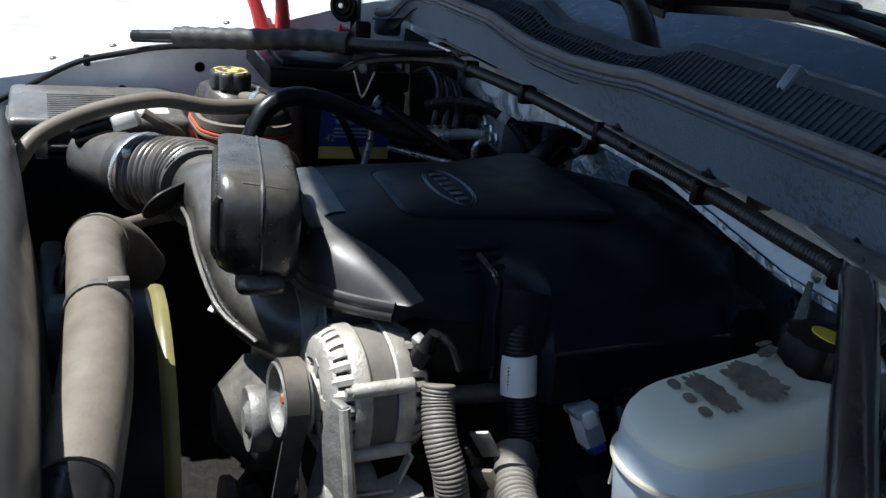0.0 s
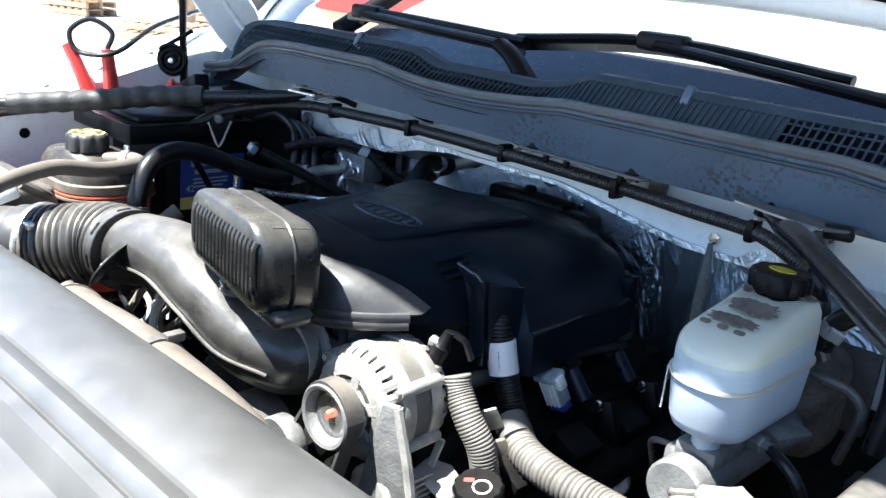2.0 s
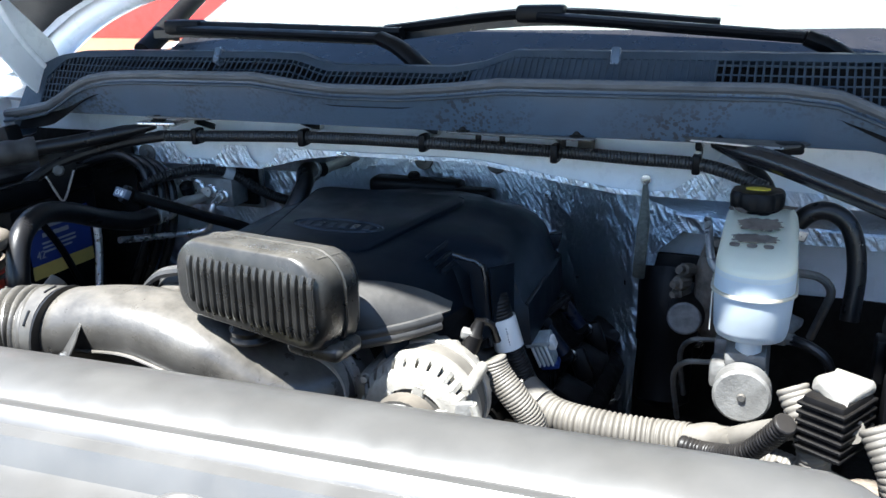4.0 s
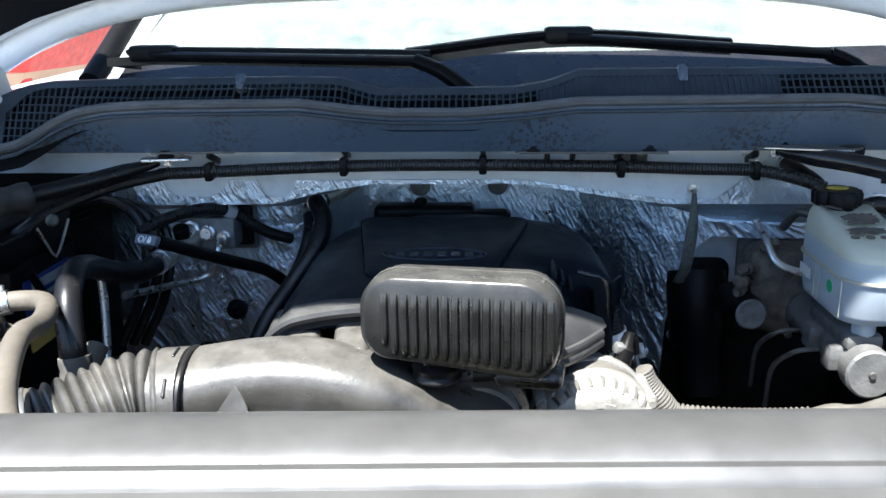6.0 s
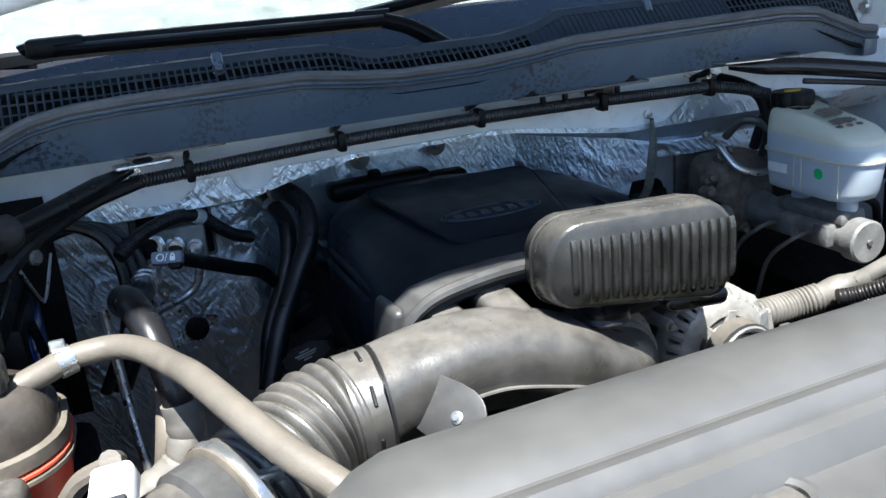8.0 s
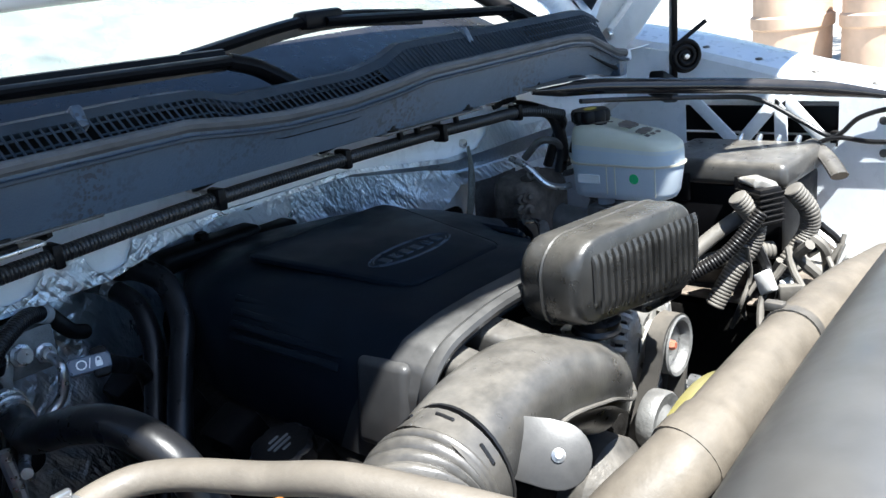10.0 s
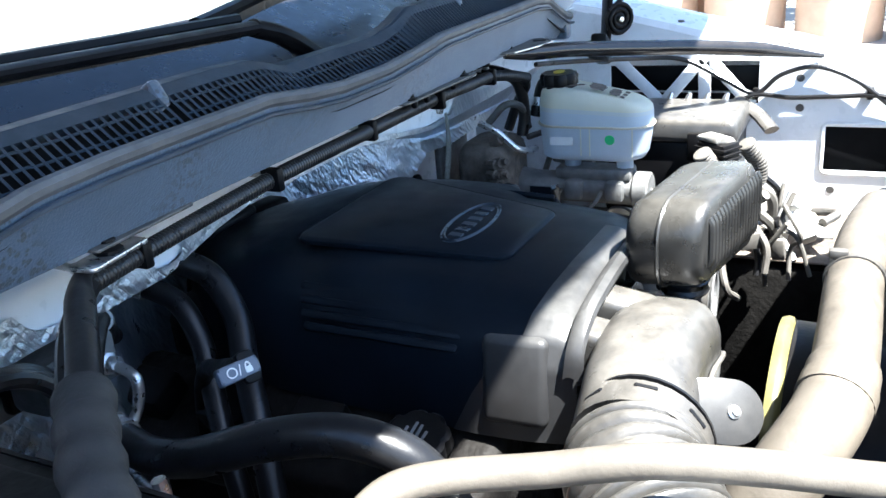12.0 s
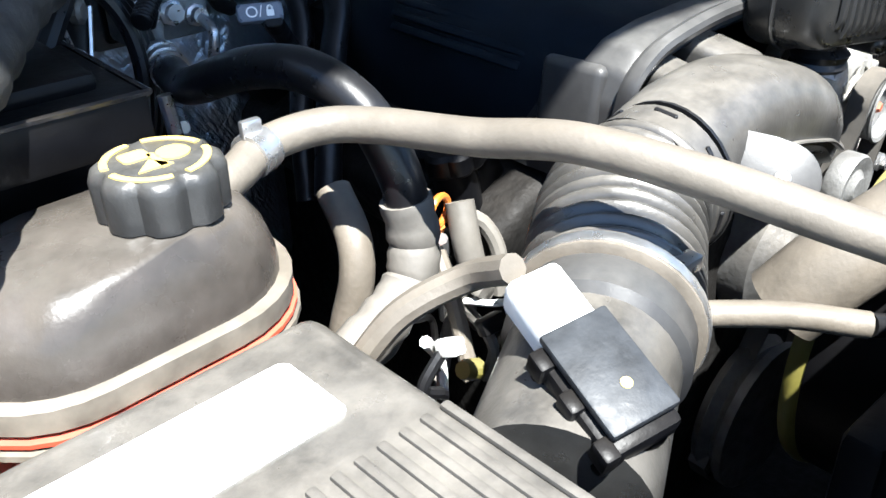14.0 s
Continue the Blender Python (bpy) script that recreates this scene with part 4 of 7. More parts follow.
# ---- air intake ----
def intake():
    e = empty("intake_duct", (-0.15, -0.47, 0.95), "dusty grey moulded air intake duct", "air duct")
    line = [(-0.315, -0.416, 1.045), (-0.25, -0.405, 1.052), (-0.18, -0.400, 1.053), (-0.11, -0.398, 1.034), (-0.055, -0.385, 1.0), (-0.012, -0.358, 0.986), (0.003, -0.325, 0.988)]
    bm = sweep(bmesh.new(), spline(line), lambda s: lerp(s, [(0, 0.053), (0.05, 0.051), (0.18, 0.052), (0.28, 0.051), (0.38, 0.049)]), 40)
    path = spline(line)
    for i, v in enumerate(bm.verts):
        k, a = i // 40, 2 * math.pi * (i % 40) / 40
        c, d = abs(math.cos(a)), abs(math.sin(a))
        square = min(1.0, min(k, len(path) - 1 - k) / 12)
        grow = (c ** 2.7 + d ** 2.7) ** (-1 / 2.7)
        tuck = 0.84 if math.cos(a) < -0.25 else 1.0
        v.co = path[k] + (v.co - path[k]) * (1 + square * (grow * tuck - 1))
    part("duct", bm, PLASTIC, e, "", 50)
    crest = spline(line[1:6], 0.008)
    rim = []
    for i, p in enumerate(crest):
        t = crest[min(i + 1, len(crest) - 1)] - crest[max(i - 1, 0)]
        side = t.cross(Vector((0, 0, 1))).normalized()
        rim.append(p + side * 0.0545 + Vector((0, 0, -0.004)))
    part("seam", sweep(bmesh.new(), rim, 0.0028, 8, squash=0.7), PLASTIC, e)
    face = Vector((-0.639, -0.543, 0.545))
    ey = Vector((0.555, 0.167, 0.815))
    ey = (ey - face * ey.dot(face)).normalized()
    ex = ey.cross(face)
    m = Matrix((ex, ey, face)).transposed().to_4x4()
    m.translation = Vector((-0.239, -0.481, 1.049))
    tab = [(-0.034, -0.024), (-0.008, -0.028)] + [(0.028 * math.cos(a), 0.028 * math.sin(a)) for a in span(-1.5, 1.4, 14)] + [(-0.01, 0.029), (-0.034, 0.028)]
    part("mounting_tab", plate(tab, 0.003, m, 0.001), LITDUST, e, "dusty rounded mounting tab")
    part("tab_screw", lathe([(0, 0.005), (0.003, 0.005), (0.0035, 0.003), (0.006, 0.002), (0.006, 0), (0, 0)], m @ Vector((0, 0, 0.003)), face, 12), STEEL, e)
    part("hose_clamp", tube([(0.0, -0.335, 0.992), (0.0, -0.322, 0.992)], 0.056, 28), STEEL, e)

    b = empty("intake_bellows", (-0.37, -0.48, 0.95), "dusty corrugated rubber intake hose", "air hose")
    bl = [(-0.323, -0.42, 1.045), (-0.355, -0.43, 1.043), (-0.39, -0.452, 1.035), (-0.43, -0.48, 1.025)]
    part("collar", tube([(-0.296, -0.42, 1.047), (-0.325, -0.42, 1.045)], 0.057, 32), PLASTIC, b)
    part("collar_edge", tube([(-0.2935, -0.42, 1.047), (-0.2965, -0.42, 1.047)], 0.0582, 32), RUBBER, b)
    part("corrugated_hose", ribbed(bl, 0.0585, 0.0122, 0.0105, 36), PLASTIC, b)
    for a in span(0, 330, 8):
        y, z = 0.0571 * math.cos(radians(a)), 0.0571 * math.sin(radians(a))
        part("collar_notch", box((-0.308, -0.42 + y, 1.046 + z), (0.0035, 0.019, 0.003), 0.001, 1, (a - 90, 0, 0)), RUBBER, b)

    q = empty("airflow_sensor_tube", (-0.5, -0.54, 0.95), "airflow sensor housing with white connector", "air sensor")
    d = Vector((-0.87, -0.48, -0.08)).normalized()
    o = Vector((-0.43, -0.48, 1.025))
    part("end_collar", lathe([(0.058, 0), (0.06, 0.003), (0.06, 0.016), (0.056, 0.018), (0, 0.018)], o, d, 32), TAN, q)
    part("clamp_band", lathe([(0.061, 0.005), (0.0615, 0.006), (0.0615, 0.013), (0.061, 0.014)], o, d, 32), STEEL, q)
    part("sensor_collar", lathe([(0.054, 0.018), (0.055, 0.02), (0.055, 0.045), (0.05, 0.05), (0, 0.05)], o, d, 32), LITDUST, q)
    part("sensor_tube", lathe([(0.05, 0.05), (0.05, 0.15), (0, 0.15)], o, d, 32), PLASTIC, q)
    c = Vector((-0.5325, -0.556, 1.066))
    turn = (22, -8, -13)
    m = pose(*c, *turn)
    pale = mat("dust_bleached_plastic", (0.018, 0.02, 0.023), 0.5, var=0.5, scale=70, dust=0.6, dustcol=(0.07, 0.073, 0.078), spec=0.3)
    body = part("sensor_body", box(tuple(c), (0.042, 0.062, 0.015), 0.004, 2, turn), BLACK, q, "dusty airflow sensor")
    part("sensor_lid", box(tuple(m @ Vector((0.002, 0.004, 0.012))), (0.038, 0.058, 0.006), 0.002, 2, turn), pale, body, "dust-bleached sensor lid")
    part("paint_dot", lathe([(0, 0.001), (0.003, 0.001), (0.003, 0), (0, 0)], m @ Vector((0.004, -0.006, 0.0145)), m.to_3x3() @ Vector((0, 0, 1)), 10), YELLOW, body, "yellow paint dot")
    for dx, dy in ((-0.02, -0.026), (-0.02, 0.0), (-0.02, 0.024)):
        part("sensor_lug", box(tuple(m @ Vector((dx, dy, 0.003))), (0.009, 0.012, 0.014), 0.002, 2, turn), BLACK, body)
    part("sensor_saddle", box(tuple(m @ Vector((0, 0, -0.014))), (0.044, 0.06, 0.016), 0.006, 2, turn), BLACK, q)
    part("connector", box(tuple(m @ Vector((0.004, 0.05, -0.004))), (0.032, 0.04, 0.024), 0.005, 2, turn), WHITELABEL, q, "white plug connector")
    part("wire", tube([tuple(m @ Vector((0.0, 0.078, 0.0))), (-0.52, -0.452, 1.075), (-0.55, -0.43, 1.055), (-0.575, -0.415, 1.02)], 0.0085, 10), HOSE, q, "dusty taped lead")
    part("clamp_screw", box(tuple(o + d * 0.01 + Vector((0.03, -0.03, 0.04))), (0.02, 0.012, 0.01), 0.002), STEEL, q)


intake()


def resonator():
    e = empty("intake_resonator", (-0.02, -0.41, 1.05), "dusty ribbed plastic resonator box on intake", "resonator")
    cx, cz = -0.018, 1.14
    secs = []
    for y, k, r in ((-0.364, 0.86, 0.03), (-0.369, 0.94, 0.032), (-0.38, 1.0, 0.034), (-0.424, 1.0, 0.034), (-0.434, 0.985, 0.034), (-0.441, 0.95, 0.034), (-0.444, 0.90, 0.034)):
        secs.append([Vector((cx + x * k, y, cz + z * k + 0.008 * math.cos((x) / 0.07) - 0.004 + (0.05 + y + 0.366) * -0.12)) for x, z in rounded(0.2, 0.09, r, 6)])
    swing = Matrix.Translation((cx, -0.41, 0)) @ Matrix.Rotation(radians(-8), 4, 'Z') @ Matrix.Translation((-cx, 0.41, 0))

    def droop(p):
        k = max(0.0, min(1.0, (cz - p.z) / 0.045)) * max(0.0, p.x - cx + 0.02) / 0.12
        return swing @ (p - Vector((0, 0, 0.022 * k * k ** 0.3)))

    part("box", loft([[droop(p) for p in s] for s in secs]), RESONATOR, e, "", 50)
    part("parting_line", sweep(bmesh.new(), [droop(Vector((cx + x * 1.005, -0.402, cz + z * 1.005 + 0.008 * math.cos(x / 0.07) - 0.0065))) for x, z in rounded(0.2, 0.09, 0.034, 6) + rounded(0.2, 0.09, 0.034, 6)[:1]], 0.0022, 6), RESONATOR, e)
    for i in range(17):
        x = -0.071 + i * 0.0101
        h = 0.058 - (0.009 if i in (0, 16) else 0) + 0.01 * i / 16
        bm = sweep(bmesh.new(), [Vector((cx + x, -0.4462 + 0.0035 * abs(2 * t - 1) ** 8, cz + 0.029 - h * t)) for t in span(0, 1, 11)], lambda s: 0.0039, 8, squash=1.0, up=(0, -1, 0))
        bm.transform(swing)
        part("rib", bm, RESONATOR, e)
    for name, bm, m in (("top_tab", box((0.05, -0.400, 1.1785), (0.03, 0.045, 0.004), 0.003, 2, (-7, 6, 0)), RESONATOR), ("drain_boss", box((0.05, -0.40, 1.078), (0.07, 0.05, 0.02), 0.009, 3), RESONATOR), ("neck", lathe([(0.024, 0), (0.026, 0.003), (0.024, 0.008), (0.026, 0.014), (0.02, 0.02), (0.02, 0.04), (0, 0.04)], (-0.045, -0.405, 1.068), (0, 0, 1), 24), RUBBER)):
        bm.transform(swing)
        part(name, bm, m, e)


resonator()


def airbox():
    e = empty("air_filter_box", (-0.68, -0.55, 0.75), "dark plastic air filter box with white label", "air filter box")
    m = pose(-0.703, -0.546, 1.055, 0, 0, 2)

    def put(name, c, size, material, bevel=0.01, label=""):
        bm = box(c, size, bevel, 3)
        bm.transform(m)
        return part(name, bm, material, e, label)

    lid = put("lid", (0, 0, -0.012), (0.235, 0.275, 0.045), PLASTIC, 0.012)
    put("lid_flange", (0, 0, -0.036), (0.25, 0.29, 0.012), PLASTIC, 0.004)
    put("case", (0, 0, -0.15), (0.235, 0.275, 0.21), BLACK, 0.012)
    part("label", plate(rounded(0.13, 0.052, 0.006), 0.001, m @ pose(0.014, 0.082, 0.0105)), WHITELABEL, lid, "blank white sticker")
    for i in range(13):
        bm = box((-0.088 + i * 0.0125 + 0.05, -0.024, 0.0105), (0.006, 0.11, 0.004), 0.002, 2)
        bm.transform(m)
        part("lid_rib", bm, PLASTIC, lid)
    for y in (-0.09, 0.02, 0.11):
        put("lid_clip", (0.124, y, -0.035), (0.008, 0.018, 0.035), STEEL, 0.002)


airbox()


# ---- alternator and belt ----
def alternator():
    C = Vector((0.128, -0.315, 0.98))
    e = empty("alternator", C - Vector((0, 0, 0.08)), "dusty cast aluminium alternator with slotted housing", "alternator")
    ax = (0, -1, 0)
    part("core", lathe([(0.05, -0.05), (0.056, -0.045), (0.056, 0.045), (0.03, 0.052), (0, 0.052)], C, ax, 32), DARKSTEEL, e)
    part("stator_band", lathe([(0.064, -0.014), (0.0665, -0.012), (0.0665, 0.012), (0.064, 0.014), (0.05, 0.014), (0.05, -0.014), (0.064, -0.014)], C, ax, 48), DUSTLOOM, e, "tan stator band")
    for k in (1, -1):
        part("housing_ring", lathe([(0.05, k * 0.013), (0.0685, k * 0.013), (0.07, k * 0.015), (0.0695, k * 0.027), (0.068, k * 0.031), (0.058, k * 0.032), (0.05, k * 0.032), (0.05, k * 0.013)], C, ax, 48), ALU, e)
        part("end_shell", lathe([(0.0605, k * 0.0445), (0.0595, k * 0.0475), (0.054, k * 0.0515), (0.047, k * 0.0535), (0.039, k * 0.054), (0.039, k * 0.046), (0.05, k * 0.043), (0.0605, k * 0.0445)], C, ax, 40), ALU, e)
        for j in range(6):
            a = 2 * math.pi * j / 6 + 0.3
            part("face_spoke", box((C.x + 0.035 * math.cos(a), C.y - k * 0.0515, C.z + 0.035 * math.sin(a)), (0.022, 0.006, 0.015), 0.002, 1, (0, -math.degrees(a), 0)), ALU, e)
        for j in range(28):
            a = 2 * math.pi * j / 28 + 0.06
            o = Vector((math.cos(a), 0, math.sin(a)))
            pts = [C + o * r + Vector((0, -k * y, 0)) for r, y in ((0.065, 0.029), (0.0645, 0.035), (0.061, 0.042), (0.056, 0.047))]
            part("cooling_fin", sweep(bmesh.new(), pts, 0.0058, 6, up=tuple(o), squash=0.6), ALU, e)
    part("hub", lathe([(0.03, 0.045), (0.03, 0.053), (0.024, 0.06), (0.016, 0.062), (0, 0.062)], C, ax, 24), ALU, e)
    part("pulley", lathe([(0.02, 0.06), (0.037, 0.062), (0.038, 0.065), (0.0355, 0.068), (0.0355, 0.086), (0.038, 0.089), (0.036, 0.091), (0.032, 0.0895), (0.031, 0.084), (0.026, 0.078), (0.012, 0.074), (0, 0.074)], C, ax, 36), CASTING, e, "dust-dulled steel pulley")
    part("pulley_face", lathe([(0.0255, 0.0785), (0.0245, 0.0795), (0.012, 0.0755), (0.0105, 0.0765), (0, 0.0765)], C, ax, 32), STEEL, e, "bright pulley face")
    part("pulley_nut", lathe([(0.0062, 0.074), (0.0062, 0.082), (0.0045, 0.085), (0, 0.085)], C, ax, 6), mat("rusty_nut", (0.35, 0.12, 0.07), 0.6, metal=0.3, var=0.3), e, "rusty pulley nut")
    for dx, dz in ((0.058, 0.036), (-0.062, 0.035), (0.064, -0.032), (-0.05, -0.052)):
        part("mounting_ear", lathe([(0.006, -0.03), (0.0075, -0.028), (0.0075, 0.03), (0.006, 0.034), (0.0042, 0.034), (0.0042, 0.04), (0, 0.04)], C + Vector((dx, 0, dz)), ax, 12), ALU, e)
    part("terminal", lathe([(0.011, 0), (0.011, 0.03), (0.008, 0.034), (0.006, 0.05), (0, 0.05)], (0.163, -0.277, 1.02), (0.3, 0.2, 0.9), 14), BLACK, e)
    part("terminal_clip", box((0.166, -0.274, 1.05), (0.018, 0.012, 0.012), 0.003, 2, (20, 15, 20)), CASTING, e)
    part("terminal_lead", tube([(0.168, -0.27, 1.05), (0.175, -0.262, 1.062), (0.186, -0.25, 1.055), (0.192, -0.24, 1.03)], 0.0045, 8), RUBBER, e)
    e.rotation_euler = (0, 0, radians(3))
    b = empty("alternator_bracket", (0.17, -0.34, 0.85), "dusty cast aluminium mounting bracket", "bracket")
    part("web", plate([(-0.012, 0.05), (0.008, 0.05), (0.04, -0.08), (-0.038, -0.08)], 0.01, pose(0.19, -0.352, 0.958, 90, 0, 22), 0.003), CASTING, b)
    part("web_rib", tube([(0.197, -0.355, 1.005), (0.215, -0.35, 0.94), (0.228, -0.345, 0.87)], 0.006, 8), ALU, b)
    part("lower_case", lathe([(0.03, 0), (0.036, 0.01), (0.036, 0.05), (0.03, 0.055), (0, 0.055)], (0.17, -0.31, 0.885), (0, -1, 0), 20), ALU, b)
    for j in range(7):
        part("case_fin", box((0.205, -0.325 - 0.0, 0.862 + j * 0.008), (0.006, 0.05, 0.0035), 0.001, 1), ALU, b)
    part("guard", plate([(-0.03, -0.02), (0.02, -0.024), (0.034, 0.012), (-0.004, 0.022), (-0.03, 0.01)], 0.003, pose(0.212, -0.29, 0.902, 14, 18, 10), 0.001), ALU, b, "dusty pressed steel guard")
    part("guard_tongue", box((0.196, -0.288, 0.925), (0.01, 0.004, 0.045), 0.0015, 1, (-10, 12, 15)), ALU, b)
    part("foot", box((0.20, -0.33, 0.845), (0.15, 0.06, 0.035), 0.008), CASTING, b)
    part("arm", box((0.085, -0.355, 0.90), (0.025, 0.03, 0.12), 0.008, 2, (0, -14, 0)), ALU, b)
    for x, z in ((0.10, 0.85), (0.25, 0.87), (0.14, 0.83)):
        part("bolt", lathe([(0.012, 0), (0.012, 0.012), (0.008, 0.014), (0.008, 0.02), (0, 0.02)], (x, -0.36, z), ax, 8), STEEL, b)


alternator()


def belt():
    e = empty("serpentine_belt", (0.1, -0.41, 0.65), "black ribbed serpentine belt", "drive belt")
    y = -0.391
    def loop(cs):
        # convex run around circles given in order
        pts = []
        for x, z, r, a0, a1 in cs:
            for a in span(a0, a1, 12):
                pts.append((x + r * math.cos(radians(a)), z + r * math.sin(radians(a))))
        return pts
    pts = loop([(0.132, 0.98, 0.0365, 10, 185), (-0.03, 0.66, 0.09, 205, 330)])
    secs = []
    n = len(pts)
    for i, (x, z) in enumerate(pts):
        x0, z0 = pts[i - 1]
        x1, z1 = pts[(i + 1) % n]
        t = Vector((x1 - x0, 0, z1 - z0)).normalized()
        nn = Vector((t.z, 0, -t.x))
        p = Vector((x, y, z))
        secs.append([p + Vector((0, -0.011, 0)), p + Vector((0, 0.011, 0)), p + nn * 0.004 + Vector((0, 0.011, 0)), p + nn * 0.004 + Vector((0, -0.011, 0))])
    part("belt", loft(secs + [secs[0]], caps=False), mat("dusty_belt_rubber", (0.042, 0.04, 0.037), 0.6, var=0.25, dust=0.4), e)
    i = empty("idler_pulley", (0.06, -0.41, 0.86), "small dusty steel idler pulley", "pulley")
    part("wheel", lathe([(0.012, 0), (0.034, 0.002), (0.036, 0.005), (0.036, 0.022), (0.034, 0.025), (0.02, 0.022), (0.012, 0.028), (0, 0.028)], (0.065, -0.395, 0.915), (0, -1, 0), 28), CASTING, i)


belt()


# ---- hoses in front ----
def radiator_hose():
    e = empty("radiator_hose", (0, -0.56, 1.0), "thick tan sleeved upper radiator hose with clamp", "hose")
    part("hose", tube([(-0.245, -0.505, 0.955), (-0.225, -0.53, 0.995), (-0.185, -0.552, 1.022), (-0.14, -0.561, 1.036), (-0.05, -0.563, 1.047), (0.06, -0.563, 1.052), (0.2, -0.57, 1.052), (0.32, -0.585, 1.045)], lambda s: 0.033 if s < 0.17 else 0.030, 22), TAN, e)
    part("elbow", tube([(0.31, -0.584, 1.046), (0.37, -0.595, 1.035), (0.40, -0.60, 1.0), (0.41, -0.60, 0.95)], 0.027, 18), RUBBER, e, "black rubber elbow")
    part("sleeve_end", tube([(-0.165, -0.557, 1.03), (-0.148, -0.56, 1.035)], 0.0345, 22), TAN, e)
    part("clamp_band", tube([(0.056, -0.563, 1.052), (0.068, -0.563, 1.0525)], 0.032, 24), DARKSTEEL, e)
    part("clamp_screw", box((0.063, -0.545, 1.082), (0.012, 0.02, 0.01), 0.002), DARKSTEEL, e)


radiator_hose()


def overflow_hose():
    e = empty("coolant_hose", (-0.46, -0.45, 1.05), "tan dusty coolant hose from the tank", "hose")
    part("hose", tube([(-0.61, -0.325, 1.1), (-0.575, -0.312, 1.108), (-0.548, -0.30, 1.113), (-0.51, -0.305, 1.116), (-0.485, -0.335, 1.118), (-0.462, -0.395, 1.122), (-0.447, -0.46, 1.134), (-0.426, -0.522, 1.1295), (-0.40, -0.58, 1.117), (-0.365, -0.63, 1.097), (-0.335, -0.66, 1.06)], 0.0118, 16), HOSE, e)
    part("spring_clip", tube([(-0.562, -0.305, 1.111), (-0.548, -0.30, 1.113)], 0.0145, 18), STEEL, e)
    part("clip_ear", box((-0.558, -0.303, 1.128), (0.014, 0.006, 0.012), 0.002), STEEL, e)


overflow_hose()


def coolant_tank():
    e = empty("coolant_tank", (-0.635, -0.335, 0.85), "coolant reservoir with stained dome and red fluid", "coolant tank")
    def ring(w, d, r, z, dx=0, dy=0):
        return [Vector((-0.662 + dx + x, -0.312 + dy + y + 0.06 * x, z)) for x, y in rounded(w, d, r, 7)]
    part("dome", loft([ring(0.186, 0.15, 0.06, 1.063), ring(0.184, 0.148, 0.06, 1.076), ring(0.172, 0.135, 0.056, 1.09, 0.001, -0.004), ring(0.145, 0.108, 0.05, 1.106, 0.004, -0.012), ring(0.08, 0.074, 0.036, 1.114, 0.018, -0.024)]), TANKTOP, e, "brown-stained translucent dome", 60)
    part("seam", loft([ring(0.192, 0.156, 0.061, 1.0475), ring(0.197, 0.161, 0.0625, 1.05), ring(0.198, 0.162, 0.063, 1.063), ring(0.194, 0.158, 0.062, 1.064), ring(0.184, 0.148, 0.06, 1.065)]), CREAM, e, "cream welded seam")
    part("seam", loft([ring(0.189, 0.153, 0.06, 1.036), ring(0.203, 0.167, 0.0655, 1.037), ring(0.203, 0.167, 0.0655, 1.0405), ring(0.189, 0.153, 0.06, 1.0425)]), CREAM, e, "cream welded seam")
    part("fluid_line", loft([ring(0.19, 0.154, 0.06, 1.0425), ring(0.2, 0.164, 0.064, 1.0435), ring(0.2, 0.164, 0.064, 1.046), ring(0.19, 0.154, 0.06, 1.047)]), RED, e, "red fluid line")
    part("lower_tank", loft([ring(0.15, 0.12, 0.05, 0.87), ring(0.172, 0.138, 0.055, 0.95), ring(0.192, 0.156, 0.06, 1.058)]), RED, e, "red fluid showing through plastic")
    C = Vector((-0.632, -0.337, 1.112))
    cap = part("cap", lathe([(0.030, 0.0), (0.0345, 0.003), (0.035, 0.024), (0.033, 0.029), (0.030, 0.031), (0, 0.031)], C, (0, 0, 1), 72, 8, 0.12), DUSTYCAP, e, "dusty black fluted cap")
    def arcs(r, a0, a1, w):
        return sweep(bmesh.new(), [C + Vector((r * math.cos(radians(a)), r * math.sin(radians(a)), 0.0312)) for a in span(a0, a1, 12)], w, 6, squash=0.4)
    for a0 in (10, 100, 190, 280):
        part("print_arc", arcs(0.026, a0, a0 + 72, 0.0024), YELLOW, cap, "yellow printed arc")
    top = Matrix.Translation(C + Vector((0, 0, 0.031)))
    for outline in (rounded(0.015, 0.013, 0.003, 3, -0.008, 0.009), [(0.01 + 0.009 * math.cos(a), 0.001 + 0.009 * math.sin(a)) for a in span(0, 6.0, 18)], [(-0.015, -0.012), (0.004, -0.012), (-0.004, 0.0)], rounded(0.004, 0.02, 0.001, 2, -0.0005, -0.003)):
        part("print_mark", plate(outline, 0.0008, top), YELLOW, cap, "yellow printed mark")



coolant_tank()


